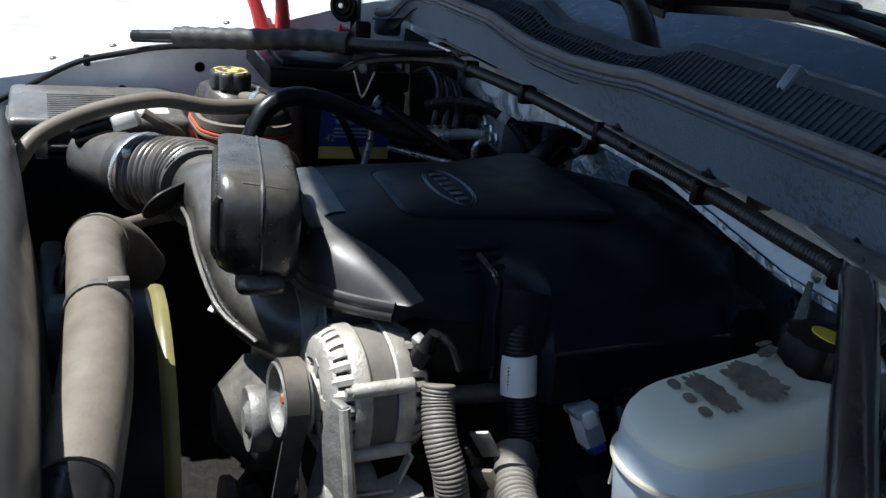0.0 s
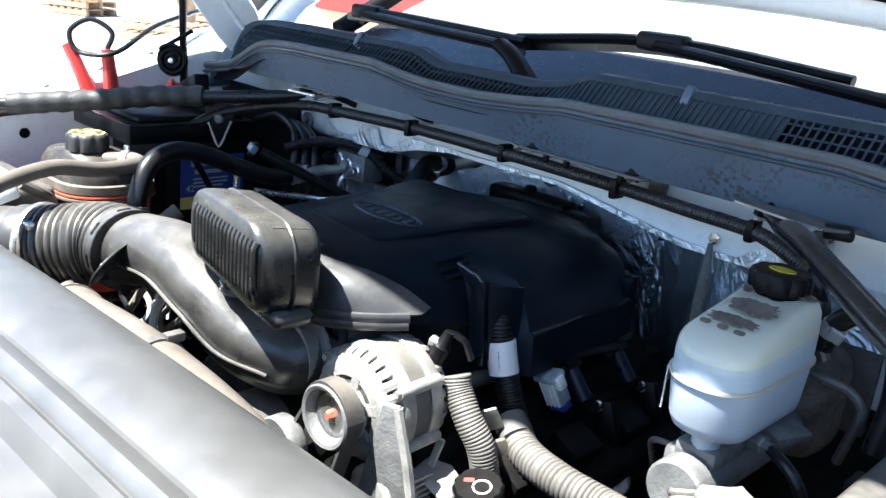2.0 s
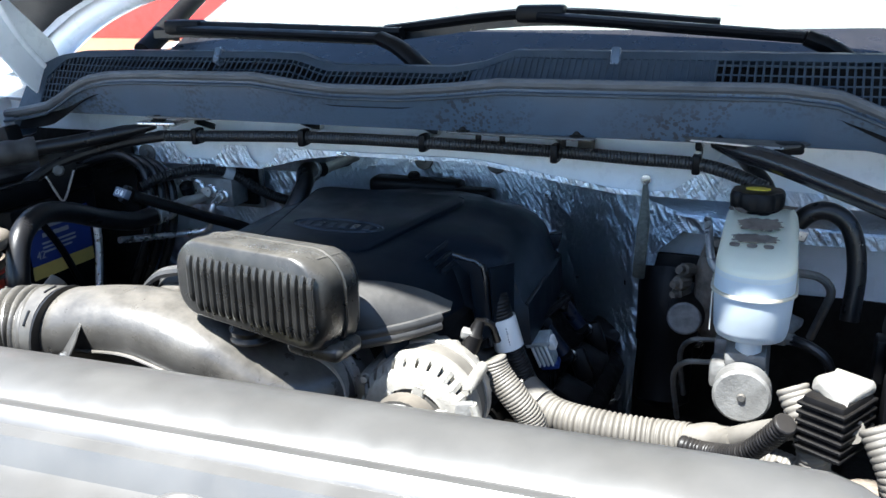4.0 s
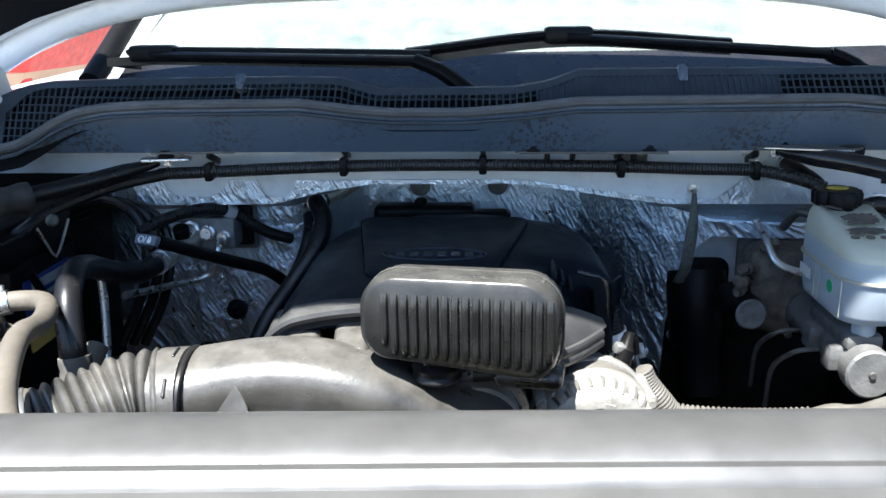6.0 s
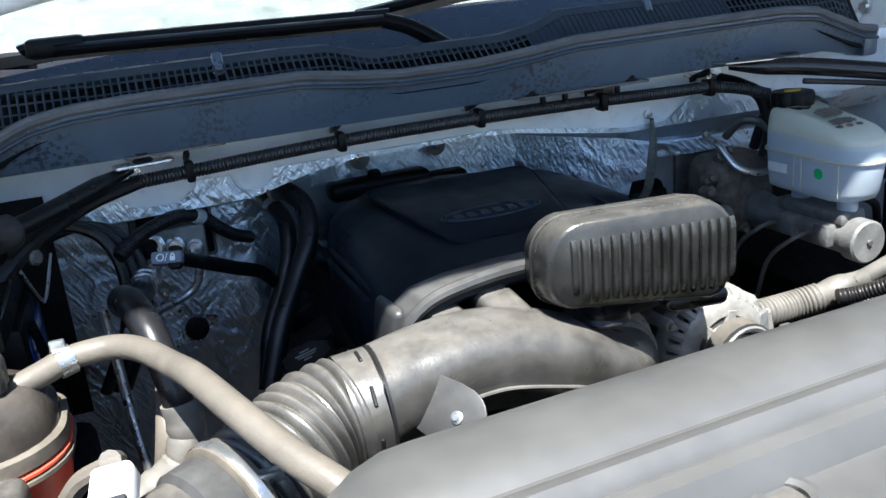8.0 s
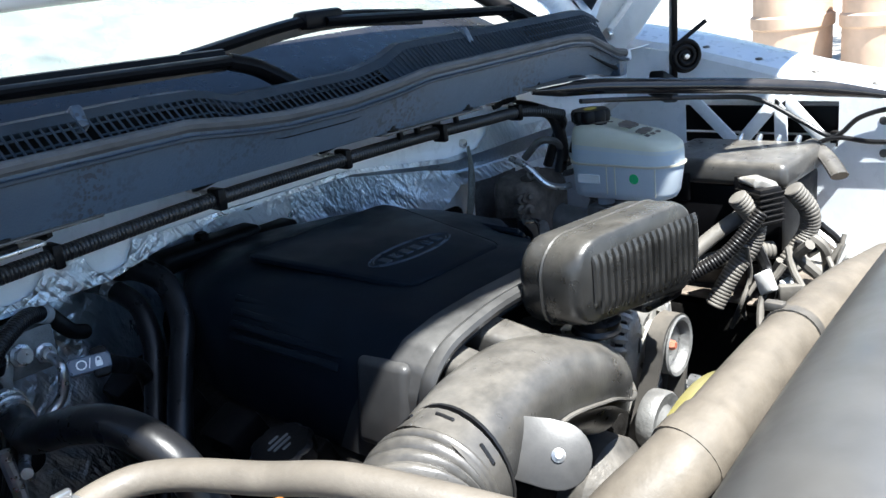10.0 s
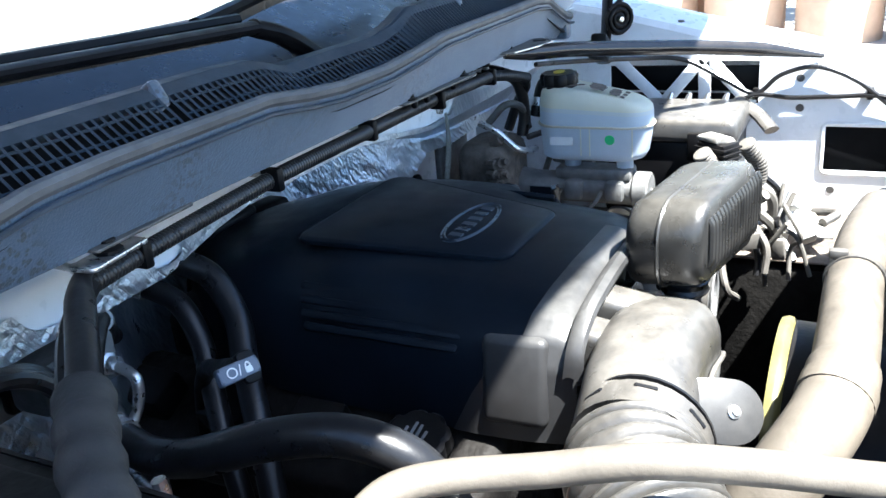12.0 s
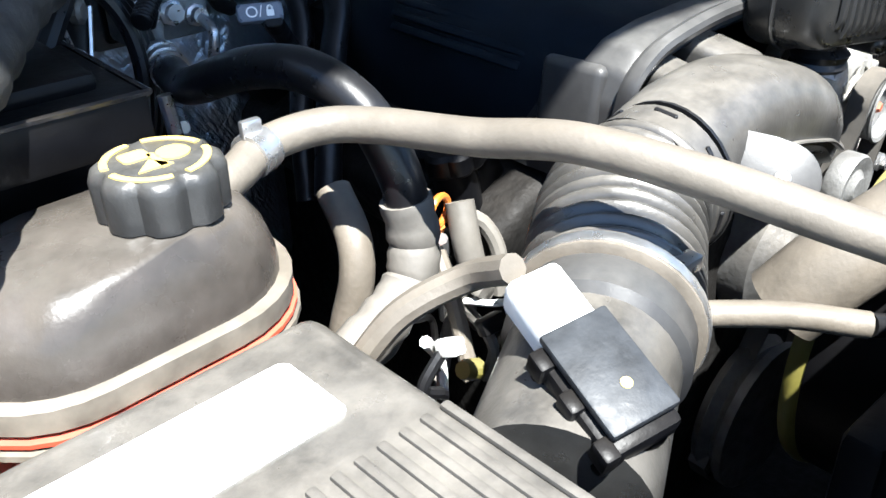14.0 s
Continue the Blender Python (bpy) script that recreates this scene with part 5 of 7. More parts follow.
# ---- brakes ----
def brake_reservoir():
    e = empty("brake_reservoir", (0.465, -0.15, 1.03), "milky brake fluid reservoir with black cap", "fluid reservoir")
    def ring(w, d, r, z, dy=0, dx=0):
        return [Vector((0.47 + dx + x, -0.152 + dy + y, z)) for x, y in rounded(w, d, r, 8)]
    low = part("lower_body", loft([ring(0.06, 0.15, 0.028, 1.061, 0.006), ring(0.074, 0.172, 0.034, 1.065, 0.004), ring(0.079, 0.18, 0.038, 1.075, 0.002), ring(0.084, 0.19, 0.04, 1.118)]), MILKYLOW, e, "bluish fluid-filled lower body", 50)
    part("seam", loft([ring(0.084, 0.19, 0.04, 1.118), ring(0.09, 0.196, 0.043, 1.1184), ring(0.09, 0.196, 0.043, 1.1212), ring(0.084, 0.19, 0.04, 1.1216)]), translucent_material("seam_plastic", (0.7, 0.66, 0.54), 0.3), e)
    def slope(w, d, r, z, fall):
        return [Vector((p.x, p.y, p.z - fall * max(0.0, -0.13 - p.y))) for p in ring(w, d, r, z)]

    part("middle_body", loft([ring(0.084, 0.19, 0.04, 1.1205), slope(0.0836, 0.189, 0.039, 1.143, 0.05)], caps=False), MILKYLOW, e, "bluish fluid-filled middle", 60)
    part("fluid_line", loft([slope(0.0836, 0.189, 0.039, 1.143, 0.05), slope(0.0833, 0.188, 0.039, 1.15, 0.06)], caps=False), translucent_material("fluid_line_plastic", (0.77, 0.82, 0.83), 0.43), e, "", 60)
    up = part("upper_body", loft([slope(0.0833, 0.188, 0.039, 1.15, 0.06), slope(0.083, 0.187, 0.039, 1.155, 0.08), slope(0.0825, 0.186, 0.039, 1.162, 0.12), slope(0.079, 0.181, 0.037, 1.173, 0.2), slope(0.072, 0.17, 0.033, 1.181, 0.25), slope(0.06, 0.152, 0.027, 1.185, 0.27)]), MILKY, e, "", 60)
    rng = random.Random(9)

    def grime(cx, cy, w, d, turn, label="dried brown grime over the print"):
        pts = []
        for k in range(44):
            a = 2 * math.pi * k / 44
            q = max(abs(math.cos(a)), abs(math.sin(a)))
            rr = (0.86 + 0.3 * rng.random()) / (0.35 + 0.65 * q)
            pts.append((w / 2 * rr * math.cos(a), d / 2 * rr * math.sin(a)))
        z = 1.1854 - 0.27 * max(0.0, -0.13 - cy)
        part("grime_patch", plate(pts, 0.0006, pose(cx, cy, z, 15 if cy < -0.13 else 0, 0, turn)), STAIN, up, label)

    grime(0.470, -0.157, 0.044, 0.026, 8)
    grime(0.466, -0.187, 0.044, 0.017, 6)
    grime(0.447, -0.128, 0.009, 0.024, 25, "smeared brown grime")
    grime(0.436, -0.122, 0.005, 0.016, 10, "smeared brown grime")
    grime(0.489, -0.098, 0.016, 0.034, 70, "smeared brown grime")
    for x in (0.446, 0.464, 0.481):
        part("print_dot", plate(rounded(0.011, 0.0075, 0.0036, 4), 0.0006, pose(x, -0.203, 1.1662, 15)), STAIN, up)
    for y in (-0.235, -0.165, -0.15):
        part("mould_line", box((0.428, y + 0.012, 1.095), (0.0012, 0.0016, 0.045), 0), MILKY, low)
    C = Vector((0.463, -0.093, 1.178))
    cap = part("cap", lathe([(0.026, 0), (0.0275, 0.004), (0.031, 0.006), (0.032, 0.02), (0.029, 0.025), (0, 0.026)], C, (0, 0, 1), 48, 8, 0.1), BLACK, e, "black fluted screw cap")
    part("cap_badge", plate([(0.014 * math.cos(a), 0.009 * math.sin(a)) for a in span(0, 2 * math.pi * 23 / 24, 24)], 0.001, Matrix.Translation(C + Vector((0, 0, 0.0255)))), BADGE, cap, "yellow oval warning mark")
    part("green_dot", lathe([(0, 0.0012), (0.008, 0.0012), (0.0085, 0), (0, 0)], (0.4295, -0.186, 1.1), (-1, 0, -0.06), 18), GREEN, low, "round green paint dot")
    part("sticker", plate(rounded(0.04, 0.014, 0.001, 2), 0.0008, pose(0.4285, -0.105, 1.096, 90, 0, -90)), WHITELABEL, low, "small white printed sticker")
    part("outlet", lathe([(0.014, 0), (0.014, 0.036), (0, 0.036)], (0.47, -0.2, 1.03), (0, 0, 1), 16), MILKYLOW, e)
    part("outlet", lathe([(0.014, 0), (0.014, 0.036), (0, 0.036)], (0.47, -0.11, 1.03), (0, 0, 1), 16), MILKYLOW, e)

    m = empty("master_cylinder", (0.47, -0.15, 0.97), "cast aluminium brake master cylinder", "master cylinder")
    part("barrel", lathe([(0.028, 0), (0.03, 0.005), (0.026, 0.03), (0.026, 0.2), (0.031, 0.204), (0.031, 0.226), (0.028, 0.229), (0, 0.229)], (0.468, -0.015, 1.006), (0, -1, 0), 24), CASTING, m)
    part("port", box((0.445, -0.12, 1.01), (0.03, 0.03, 0.034), 0.006), CASTING, m)
    part("port", box((0.445, -0.19, 1.01), (0.03, 0.03, 0.034), 0.006), CASTING, m)
    part("end_plug", lathe([(0, 0.003), (0.004, 0.003), (0.005, 0), (0, 0)], (0.468, -0.2445, 1.006), (0, -1, 0), 10), DARKSTEEL, m)
    part("saddle", box((0.468, -0.15, 1.035), (0.045, 0.13, 0.02), 0.005), CASTING, m)
    part("flange", box((0.497, -0.10, 1.045), (0.05, 0.05, 0.012), 0.003, 2, (0, 12, -20)), CASTING, m)
    part("switch_body", lathe([(0.01, 0), (0.01, 0.014), (0.0075, 0.016), (0.0075, 0.024), (0, 0.024)], (0.494, -0.15, 1.044), (1, -0.25, 0.05), 6), CASTING, m)
    part("switch_lead", tube([(0.515, -0.156, 1.045), (0.535, -0.165, 1.042), (0.553, -0.17, 1.03), (0.565, -0.165, 1.0)], 0.0062, 10), RUBBER, m)
    for y in (-0.1, -0.17):
        part("brake_line", tube([(0.43, y, 1.01), (0.40, y, 1.005), (0.385, y + 0.03, 0.97), (0.39, y + 0.06, 0.9)], 0.0035, 8), DARKSTEEL, m)

    h = empty("brake_booster", (0.46, 0.06, 0.95), "greasy hydraulic brake booster with steel pipes", "brake booster")
    part("housing", box((0.45, 0.03, 1.03), (0.12, 0.1, 0.13), 0.03, 3), MUD, h, "mud-caked housing")
    part("mounting_plate", box((0.46, 0.115, 1.045), (0.12, 0.012, 0.15), 0.01), DARKSTEEL, h)
    part("accumulator", lathe([(0.025, 0), (0.025, 0.09), (0.022, 0.098), (0.022, 0.1), (0.014, 0.101), (0, 0.099)], (0.382, 0.065, 1.0), (0.02, -1, 0.08), 24), BLACK, h)
    part("accumulator_end", lathe([(0.021, 0), (0.0225, 0.002), (0.02, 0.004), (0, 0.003)], (0.384, -0.0345, 1.008), (0.02, -1, 0.08), 24), mat("dull_zinc", (0.2, 0.2, 0.2), 0.55, metal=0.5, var=0.3, scale=70, bump=0.4), h)
    for k in range(14):
        a = random.random() * 6.28
        part("fitting", lathe([(0.009, 0), (0.009, 0.02), (0.006, 0.022), (0.005, 0.03), (0, 0.03)], (0.43 + 0.05 * math.cos(a), -0.01 + 0.03 * random.random(), 1.04 + 0.055 * math.sin(a)), (math.cos(a) * 0.6, -1, math.sin(a) * 0.6), 8), MUD, h)
    part("pipe", tube([(0.40, 0.03, 1.13), (0.405, 0.0, 1.115), (0.415, -0.03, 1.085), (0.44, -0.045, 1.075), (0.455, -0.05, 1.075)], 0.0055, 10), STEEL, h, "bright steel pipe")
    part("pipe", tube([(0.44, 0.03, 1.12), (0.45, 0.0, 1.15), (0.475, -0.02, 1.14), (0.5, -0.02, 1.1)], 0.0065, 10), DARKSTEEL, h)
    part("pipe", tube([(0.47, -0.03, 1.09), (0.507, -0.05, 1.092), (0.54, -0.05, 1.089), (0.554, -0.05, 1.078), (0.557, -0.048, 1.066), (0.553, -0.045, 1.05), (0.54, -0.03, 1.0)], 0.0055, 10), DARKSTEEL, h, "bent grey metal pipe")
    part("return_hose", tube([(0.50, -0.035, 1.12), (0.506, -0.04, 1.146), (0.528, -0.04, 1.168), (0.552, -0.042, 1.168), (0.572, -0.045, 1.148), (0.582, -0.05, 1.1), (0.58, -0.06, 1.04)], 0.0115, 12), RUBBER, h)
    part("spring_clamp", tube([(0.504, -0.039, 1.136), (0.509, -0.04, 1.15)], 0.0132, 16), STEEL, h)
    part("clamp_ear", box((0.515, -0.053, 1.141), (0.016, 0.004, 0.014), 0.0015, 1, (0, 20, 0)), STEEL, h)
    part("vacuum_hose", tube([(0.44, 0.045, 1.212), (0.452, 0.01, 1.205), (0.472, -0.015, 1.185), (0.485, -0.02, 1.13), (0.48, -0.015, 1.09)], 0.0105, 12), RUBBER, h)


brake_reservoir()


def steering_column_boot():
    e = empty("steering_boot", (0.34, 0.1, 0.75), "black steering column boot on bulkhead plate", "boot")
    part("plate", plate(rounded(0.11, 0.17, 0.02), 0.006, pose(0.345, 0.152, 0.955, 90), 0.002), BLACK, e)
    part("boot", lathe([(0.046, 0), (0.048, 0.02), (0.046, 0.11), (0.04, 0.12), (0.04, 0.2), (0.025, 0.21), (0, 0.21)], (0.345, 0.14, 1.02), (0.02, -0.35, -1), 28), BLACK, e)
    for x, z in ((0.303, 1.02), (0.313, 0.907), (0.39, 0.9)):
        part("bolt", lathe([(0, 0.008), (0.005, 0.008), (0.006, 0.002), (0.009, 0), (0, 0)], (x, 0.146, z), (0, -1, 0), 10), STEEL, e)


steering_column_boot()


# ---- cowl harness ----
def harness():
    e = empty("cowl_harness", (0, 0, 1.2), "black corrugated wiring loom strapped along the cowl", "wiring harness")
    part("loom", ribbed([(-0.47, -0.01, 1.209), (-0.397, -0.004, 1.211), (-0.2, 0.0, 1.218), (0, -0.004, 1.22), (0.195, 0.003, 1.216), (0.3, 0.0, 1.213), (0.383, -0.004, 1.211), (0.43, -0.02, 1.204), (0.47, -0.035, 1.192)], 0.0092, 0.0045, 0.0022, 12), mat("dusty_black_loom", (0.016, 0.016, 0.017), 0.4, var=0.35, scale=40, dust=0.4, dustcol=(0.12, 0.115, 0.105), bump=0.1), e)
    part("tail", tube([(0.46, -0.03, 1.194), (0.478, -0.028, 1.178), (0.482, -0.01, 1.15), (0.48, 0.01, 1.1)], 0.0085, 10), RUBBER, e)
    part("tail", tube([(-0.46, -0.009, 1.209), (-0.52, -0.05, 1.20), (-0.58, -0.11, 1.18), (-0.62, -0.15, 1.15)], 0.009, 10), RUBBER, e)
    for x, z in ((-0.397, 1.211), (-0.2, 1.218), (0.0, 1.22), (0.195, 1.215), (0.383, 1.211)):
        part("strap", box((x, -0.002, z), (0.011, 0.024, 0.026), 0.003), BLACK, e)
        part("strap_stem", box((x, 0.02, z + 0.016), (0.007, 0.05, 0.01), 0.002, 2, (-20, 0, 0)), BLACK, e)


harness()


def brace(side):
    e = empty("cowl_brace", (side * 0.45, -0.04, 1.2), "black tubular brace from cowl to fender" if side > 0 else "black tubular brace wrapped in worn tape", "brace", "cowl braces")
    if side > 0:
        line = [(0.405, -0.022, 1.2425), (0.424, -0.04, 1.2405), (0.444, -0.06, 1.239), (0.484, -0.1, 1.2365), (0.534, -0.15, 1.229), (0.583, -0.2, 1.221), (0.633, -0.25, 1.213), (0.69, -0.307, 1.202), (0.76, -0.378, 1.186), (0.85, -0.47, 1.158)]
    else:
        line = [(-0.465, -0.018, 1.228), (-0.49, -0.035, 1.222), (-0.56, -0.11, 1.21), (-0.64, -0.20, 1.2), (-0.70, -0.29, 1.185), (-0.77, -0.40, 1.17), (-0.835, -0.48, 1.155)]
    part("tube", tube(line, lambda s: (0.0128 if side > 0 else 0.0115) - 0.006 * max(0.0, 1 - s / 0.05) - (0.06 * max(0.0, s - 0.5) if side > 0 else 0), 14), RUBBER if side < 0 else GLOSSBLACK, e)
    if side < 0:
        w = [Vector(p) for p in spline(line) if -0.78 < p[0] < -0.59]
        part("tape_wrap", sweep(bmesh.new(), w, lambda s: 0.0185 + 0.0012 * math.sin(s * 190), 16), mat("worn_tape", (0.02, 0.02, 0.02), 0.65, dust=0.35, dustcol=(0.12, 0.11, 0.1), bump=0.4), e, "dusty black tape wrap")
    if side > 0:
        shape = [(0.362, -0.022), (0.378, -0.05), (0.44, -0.068), (0.487, -0.076), (0.516, -0.045), (0.5, -0.008), (0.45, 0.012), (0.385, 0.012)]
        part("foot_plate", plate(shape, 0.003, pose(0, 0, 1.2485), 0.001), DARKSTEEL, e, "dull grey pressed steel bracket")
        part("plate_edge", tube([(0.378, -0.0505, 1.25), (0.44, -0.0687, 1.25), (0.486, -0.0767, 1.25)], 0.0013, 6), STEEL, e, "bright steel edge")
        part("plate_clip", box((0.492, -0.05, 1.246), (0.03, 0.024, 0.014), 0.004, 2, (0, 0, 25)), BLACK, e)
    else:
        part("foot_plate", plate(rounded(0.07, 0.028, 0.006), 0.004, pose(-0.45, -0.028, 1.232, 0, 0, 8), 0.001), STEEL, e, "bright steel foot plate")
    part("foot_bolt", lathe([(0.012, 0), (0.012, 0.004), (0.008, 0.006), (0.007, 0.012), (0, 0.012)], (0.411, -0.022, 1.2515) if side > 0 else (-0.45, -0.028, 1.235), (0, 0, 1), 8), BLACK, e)
    if side < 0:
        part("cowl_tab", plate(rounded(0.12, 0.03, 0.005), 0.003, pose(-0.41, -0.02, 1.242, 0, 0, 3), 0.001), DARKSTEEL, e)


brace(1)
brace(-1)


# ---- battery corner ----
def battery():
    e = empty("battery", (-0.71, -0.12, 0.88), "black car battery with blue and yellow label", "battery")
    part("case", box((-0.71, -0.12, 1.005), (0.225, 0.18, 0.23), 0.006), BLACK, e)
    part("lid_edge", tube([(-0.6035, -0.275, 1.1555), (-0.6035, -0.03, 1.1555)], 0.0022, 6), GLOSSBLACK, e, "glossy moulded lid edge")
    part("lid_edge", tube([(-0.6035, -0.2755, 1.1555), (-0.84, -0.2755, 1.1555)], 0.0022, 6), GLOSSBLACK, e)
    part("lid", box((-0.722, -0.15, 1.139), (0.236, 0.252, 0.034), 0.004, 2), BLACK, e, "glossy black battery cover")
    part("lid_top", box((-0.722, -0.148, 1.16), (0.2, 0.21, 0.014), 0.006), BLACK, e)
    part("label", plate(rounded(0.13, 0.075, 0.003, 2), 0.0012, pose(-0.5975, -0.12, 1.06, 90, 0, 90)), BLUE, e, "blue printed label")
    part("label_stripe", plate(rounded(0.13, 0.022, 0.002, 2), 0.0012, pose(-0.5975, -0.12, 1.011, 90, 0, 90)), YELLOW, e, "yellow label stripe")
    for i, (y, z, w, h) in enumerate(((-0.12, 1.085, 0.09, 0.013), (-0.13, 1.068, 0.055, 0.007), (-0.125, 1.055, 0.07, 0.003), (-0.125, 1.048, 0.07, 0.003), (-0.13, 1.041, 0.06, 0.003))):
        part("print_bar", box((-0.596, y, z), (0.001, w, h), 0), GREYLABEL, e)
    t = new("number_print", bpy.data.curves.new("number_print", "FONT"))
    t.data.body, t.data.size, t.data.extrude = "42", 0.018, 0.0004
    t.data.materials.append(GREYLABEL)
    t.parent = e
    t.matrix_local = pose(0.1145, -0.055, 0.152, 90, 0, 90)
    part("handle_strap", tube([(-0.594, -0.17, 1.11), (-0.59, -0.13, 1.04), (-0.588, -0.1, 0.97)], 0.006, 8), BLACK, e)
    b = empty("brace_bracket", (-0.59, -0.11, 1.1), "black steel triangular hanging bracket", "bracket")
    part("plate", plate([(-0.026, 0), (0.026, 0), (0.026, -0.03), (0.005, -0.078), (-0.005, -0.078), (-0.026, -0.03)], 0.004, pose(-0.585, -0.115, 1.195, 90, 0, 42), 0.001), BLACK, b)
    part("rim", tube([tuple(pose(-0.585, -0.115, 1.195, 90, 0, 42) @ Vector(p)) for p in ((0.022, -0.03, 0.005), (0.004, -0.074, 0.005), (-0.004, -0.074, 0.005), (-0.022, -0.03, 0.005))], 0.002, 6), STEEL, b)
    part("bolt", lathe([(0.009, 0), (0.009, 0.006), (0.006, 0.008), (0, 0.008)], tuple(pose(-0.585, -0.115, 1.195, 90, 0, 42) @ Vector((0, -0.028, 0.004))), (0.67, -0.74, 0), 8), DARKSTEEL, b)


battery()


def jump_clamp():
    e = empty("jump_lead_clamp", (-0.83, -0.23, 1.13), "red jump lead clamp gripping the battery post", "jump lead")
    a, b = Vector((-0.825, -0.225, 1.15)), Vector((-0.80, -0.20, 1.15))
    for p, q in (((-0.838, -0.24, 1.165), (-0.868, -0.272, 1.262)), ((-0.812, -0.212, 1.165), (-0.818, -0.218, 1.258))):
        part("handle", tube([p, tuple((Vector(p) + Vector(q)) / 2 + Vector((0, 0, 0.002))), q], lambda s: 0.019 - 0.05 * s, 12, squash=0.75), REDPAINT, e)
    part("jaw", box((-0.825, -0.226, 1.15), (0.05, 0.035, 0.045), 0.008, 2, (0, 0, 42)), REDPAINT, e)
    part("pivot", lathe([(0.012, 0), (0.012, 0.004), (0, 0.005)], (-0.812, -0.245, 1.165), (0.67, -0.74, 0), 14), REDPAINT, e)
    part("cable", tube([(-0.818, -0.218, 1.258), (-0.815, -0.21, 1.29), (-0.84, -0.24, 1.31), (-0.86, -0.27, 1.285), (-0.845, -0.26, 1.25), (-0.80, -0.21, 1.255), (-0.86, -0.10, 1.30), (-0.95, 0.05, 1.33)], 0.005, 10), RUBBER, e, "dark jump lead cable")
    t = empty("terminal_cover", (-0.77, -0.10, 1.16), "small red plastic terminal cover", "terminal cover")
    part("cover", box((-0.775, -0.105, 1.19), (0.03, 0.024, 0.028), 0.005), REDPAINT, t)
    part("latch", box((-0.765, -0.115, 1.205), (0.012, 0.006, 0.014), 0.002), REDPAINT, t)


jump_clamp()


def hinge_side(s):
    e = HOOD
    part("hinge_arm", plate([(-0.03, 0.0), (0.03, 0.0), (0.05, 0.08), (0.03, 0.19), (-0.05, 0.19), (-0.045, 0.08)], 0.006, pose(s * 0.70, 0.03, 1.262, 90, 0, 90) @ pose(0, 0, 0, 0, 0, 38), 0.002), WHITE, e)
    part("hinge_flange", tube([(s * 0.70, 0.03, 1.28), (s * 0.70, -0.04, 1.355), (s * 0.695, -0.09, 1.43)], 0.011, 10, squash=0.6), WHITE, e)
    part("hinge_base", box((s * 0.715, 0.03, 1.255), (0.05, 0.1, 0.02), 0.005), WHITE, e)
    part("hinge_bolt", lathe([(0.012, 0), (0.012, 0.006), (0.008, 0.009), (0, 0.009)], (s * 0.69, 0.0, 1.30), (-s, 0, 0), 10), STEEL, e)
    k = empty("hood_spring", (s * 0.78, -0.09, 1.18), "black hood counter spring on upright stay", "spring", "hood springs")
    part("stay", box((s * 0.772, -0.088, 1.285), (0.034, 0.012, 0.17), 0.004, 2, (0, s * -10, s * 35)), BLACK, k)
    ax = Vector((-s * 0.67, -0.74, 0))
    C = Vector((s * 0.778, -0.106, 1.245))
    u = Vector((0.74, -s * 0.67, 0))
    pts = [C + ax * 0.006 + (u * math.cos(a) + Vector((0, 0, 1)) * math.sin(a)) * (0.006 + 0.0026 * a / 1.6) for a in span(0, 2 * math.pi * 2.4, 70)]
    part("coil", sweep(bmesh.new(), pts + [C + ax * 0.006 + Vector((0, 0, 0.06)) + u * 0.04], 0.0042, 8), BLACK, k)
    part("disc", lathe([(0.03, 0), (0.031, 0.003), (0.028, 0.004), (0, 0.004)], C, ax, 28), BLACK, k)
    part("stud", lathe([(0.005, 0), (0.005, 0.014), (0, 0.015)], C, ax, 10), STEEL, k)
    part("foot", box((s * 0.735, -0.085, 1.195), (0.1, 0.03, 0.045), 0.006, 2, (0, s * 18, s * 10)), BLACK, k)
    g = empty("gas_strut", (s * 0.78, -0.2, 1.35), "black gas strut holding the hood", "gas strut", "gas struts")
    part("cylinder", tube([(s * 0.73, -0.10, 1.372), (s * 0.775, -0.235, 1.392)], 0.0105, 14), BLACK, g)
    part("rod", tube([(s * 0.775, -0.235, 1.392), (s * 0.82, -0.37, 1.75)], 0.004, 10), STEEL, g)


hinge_side(-1)
hinge_side(1)


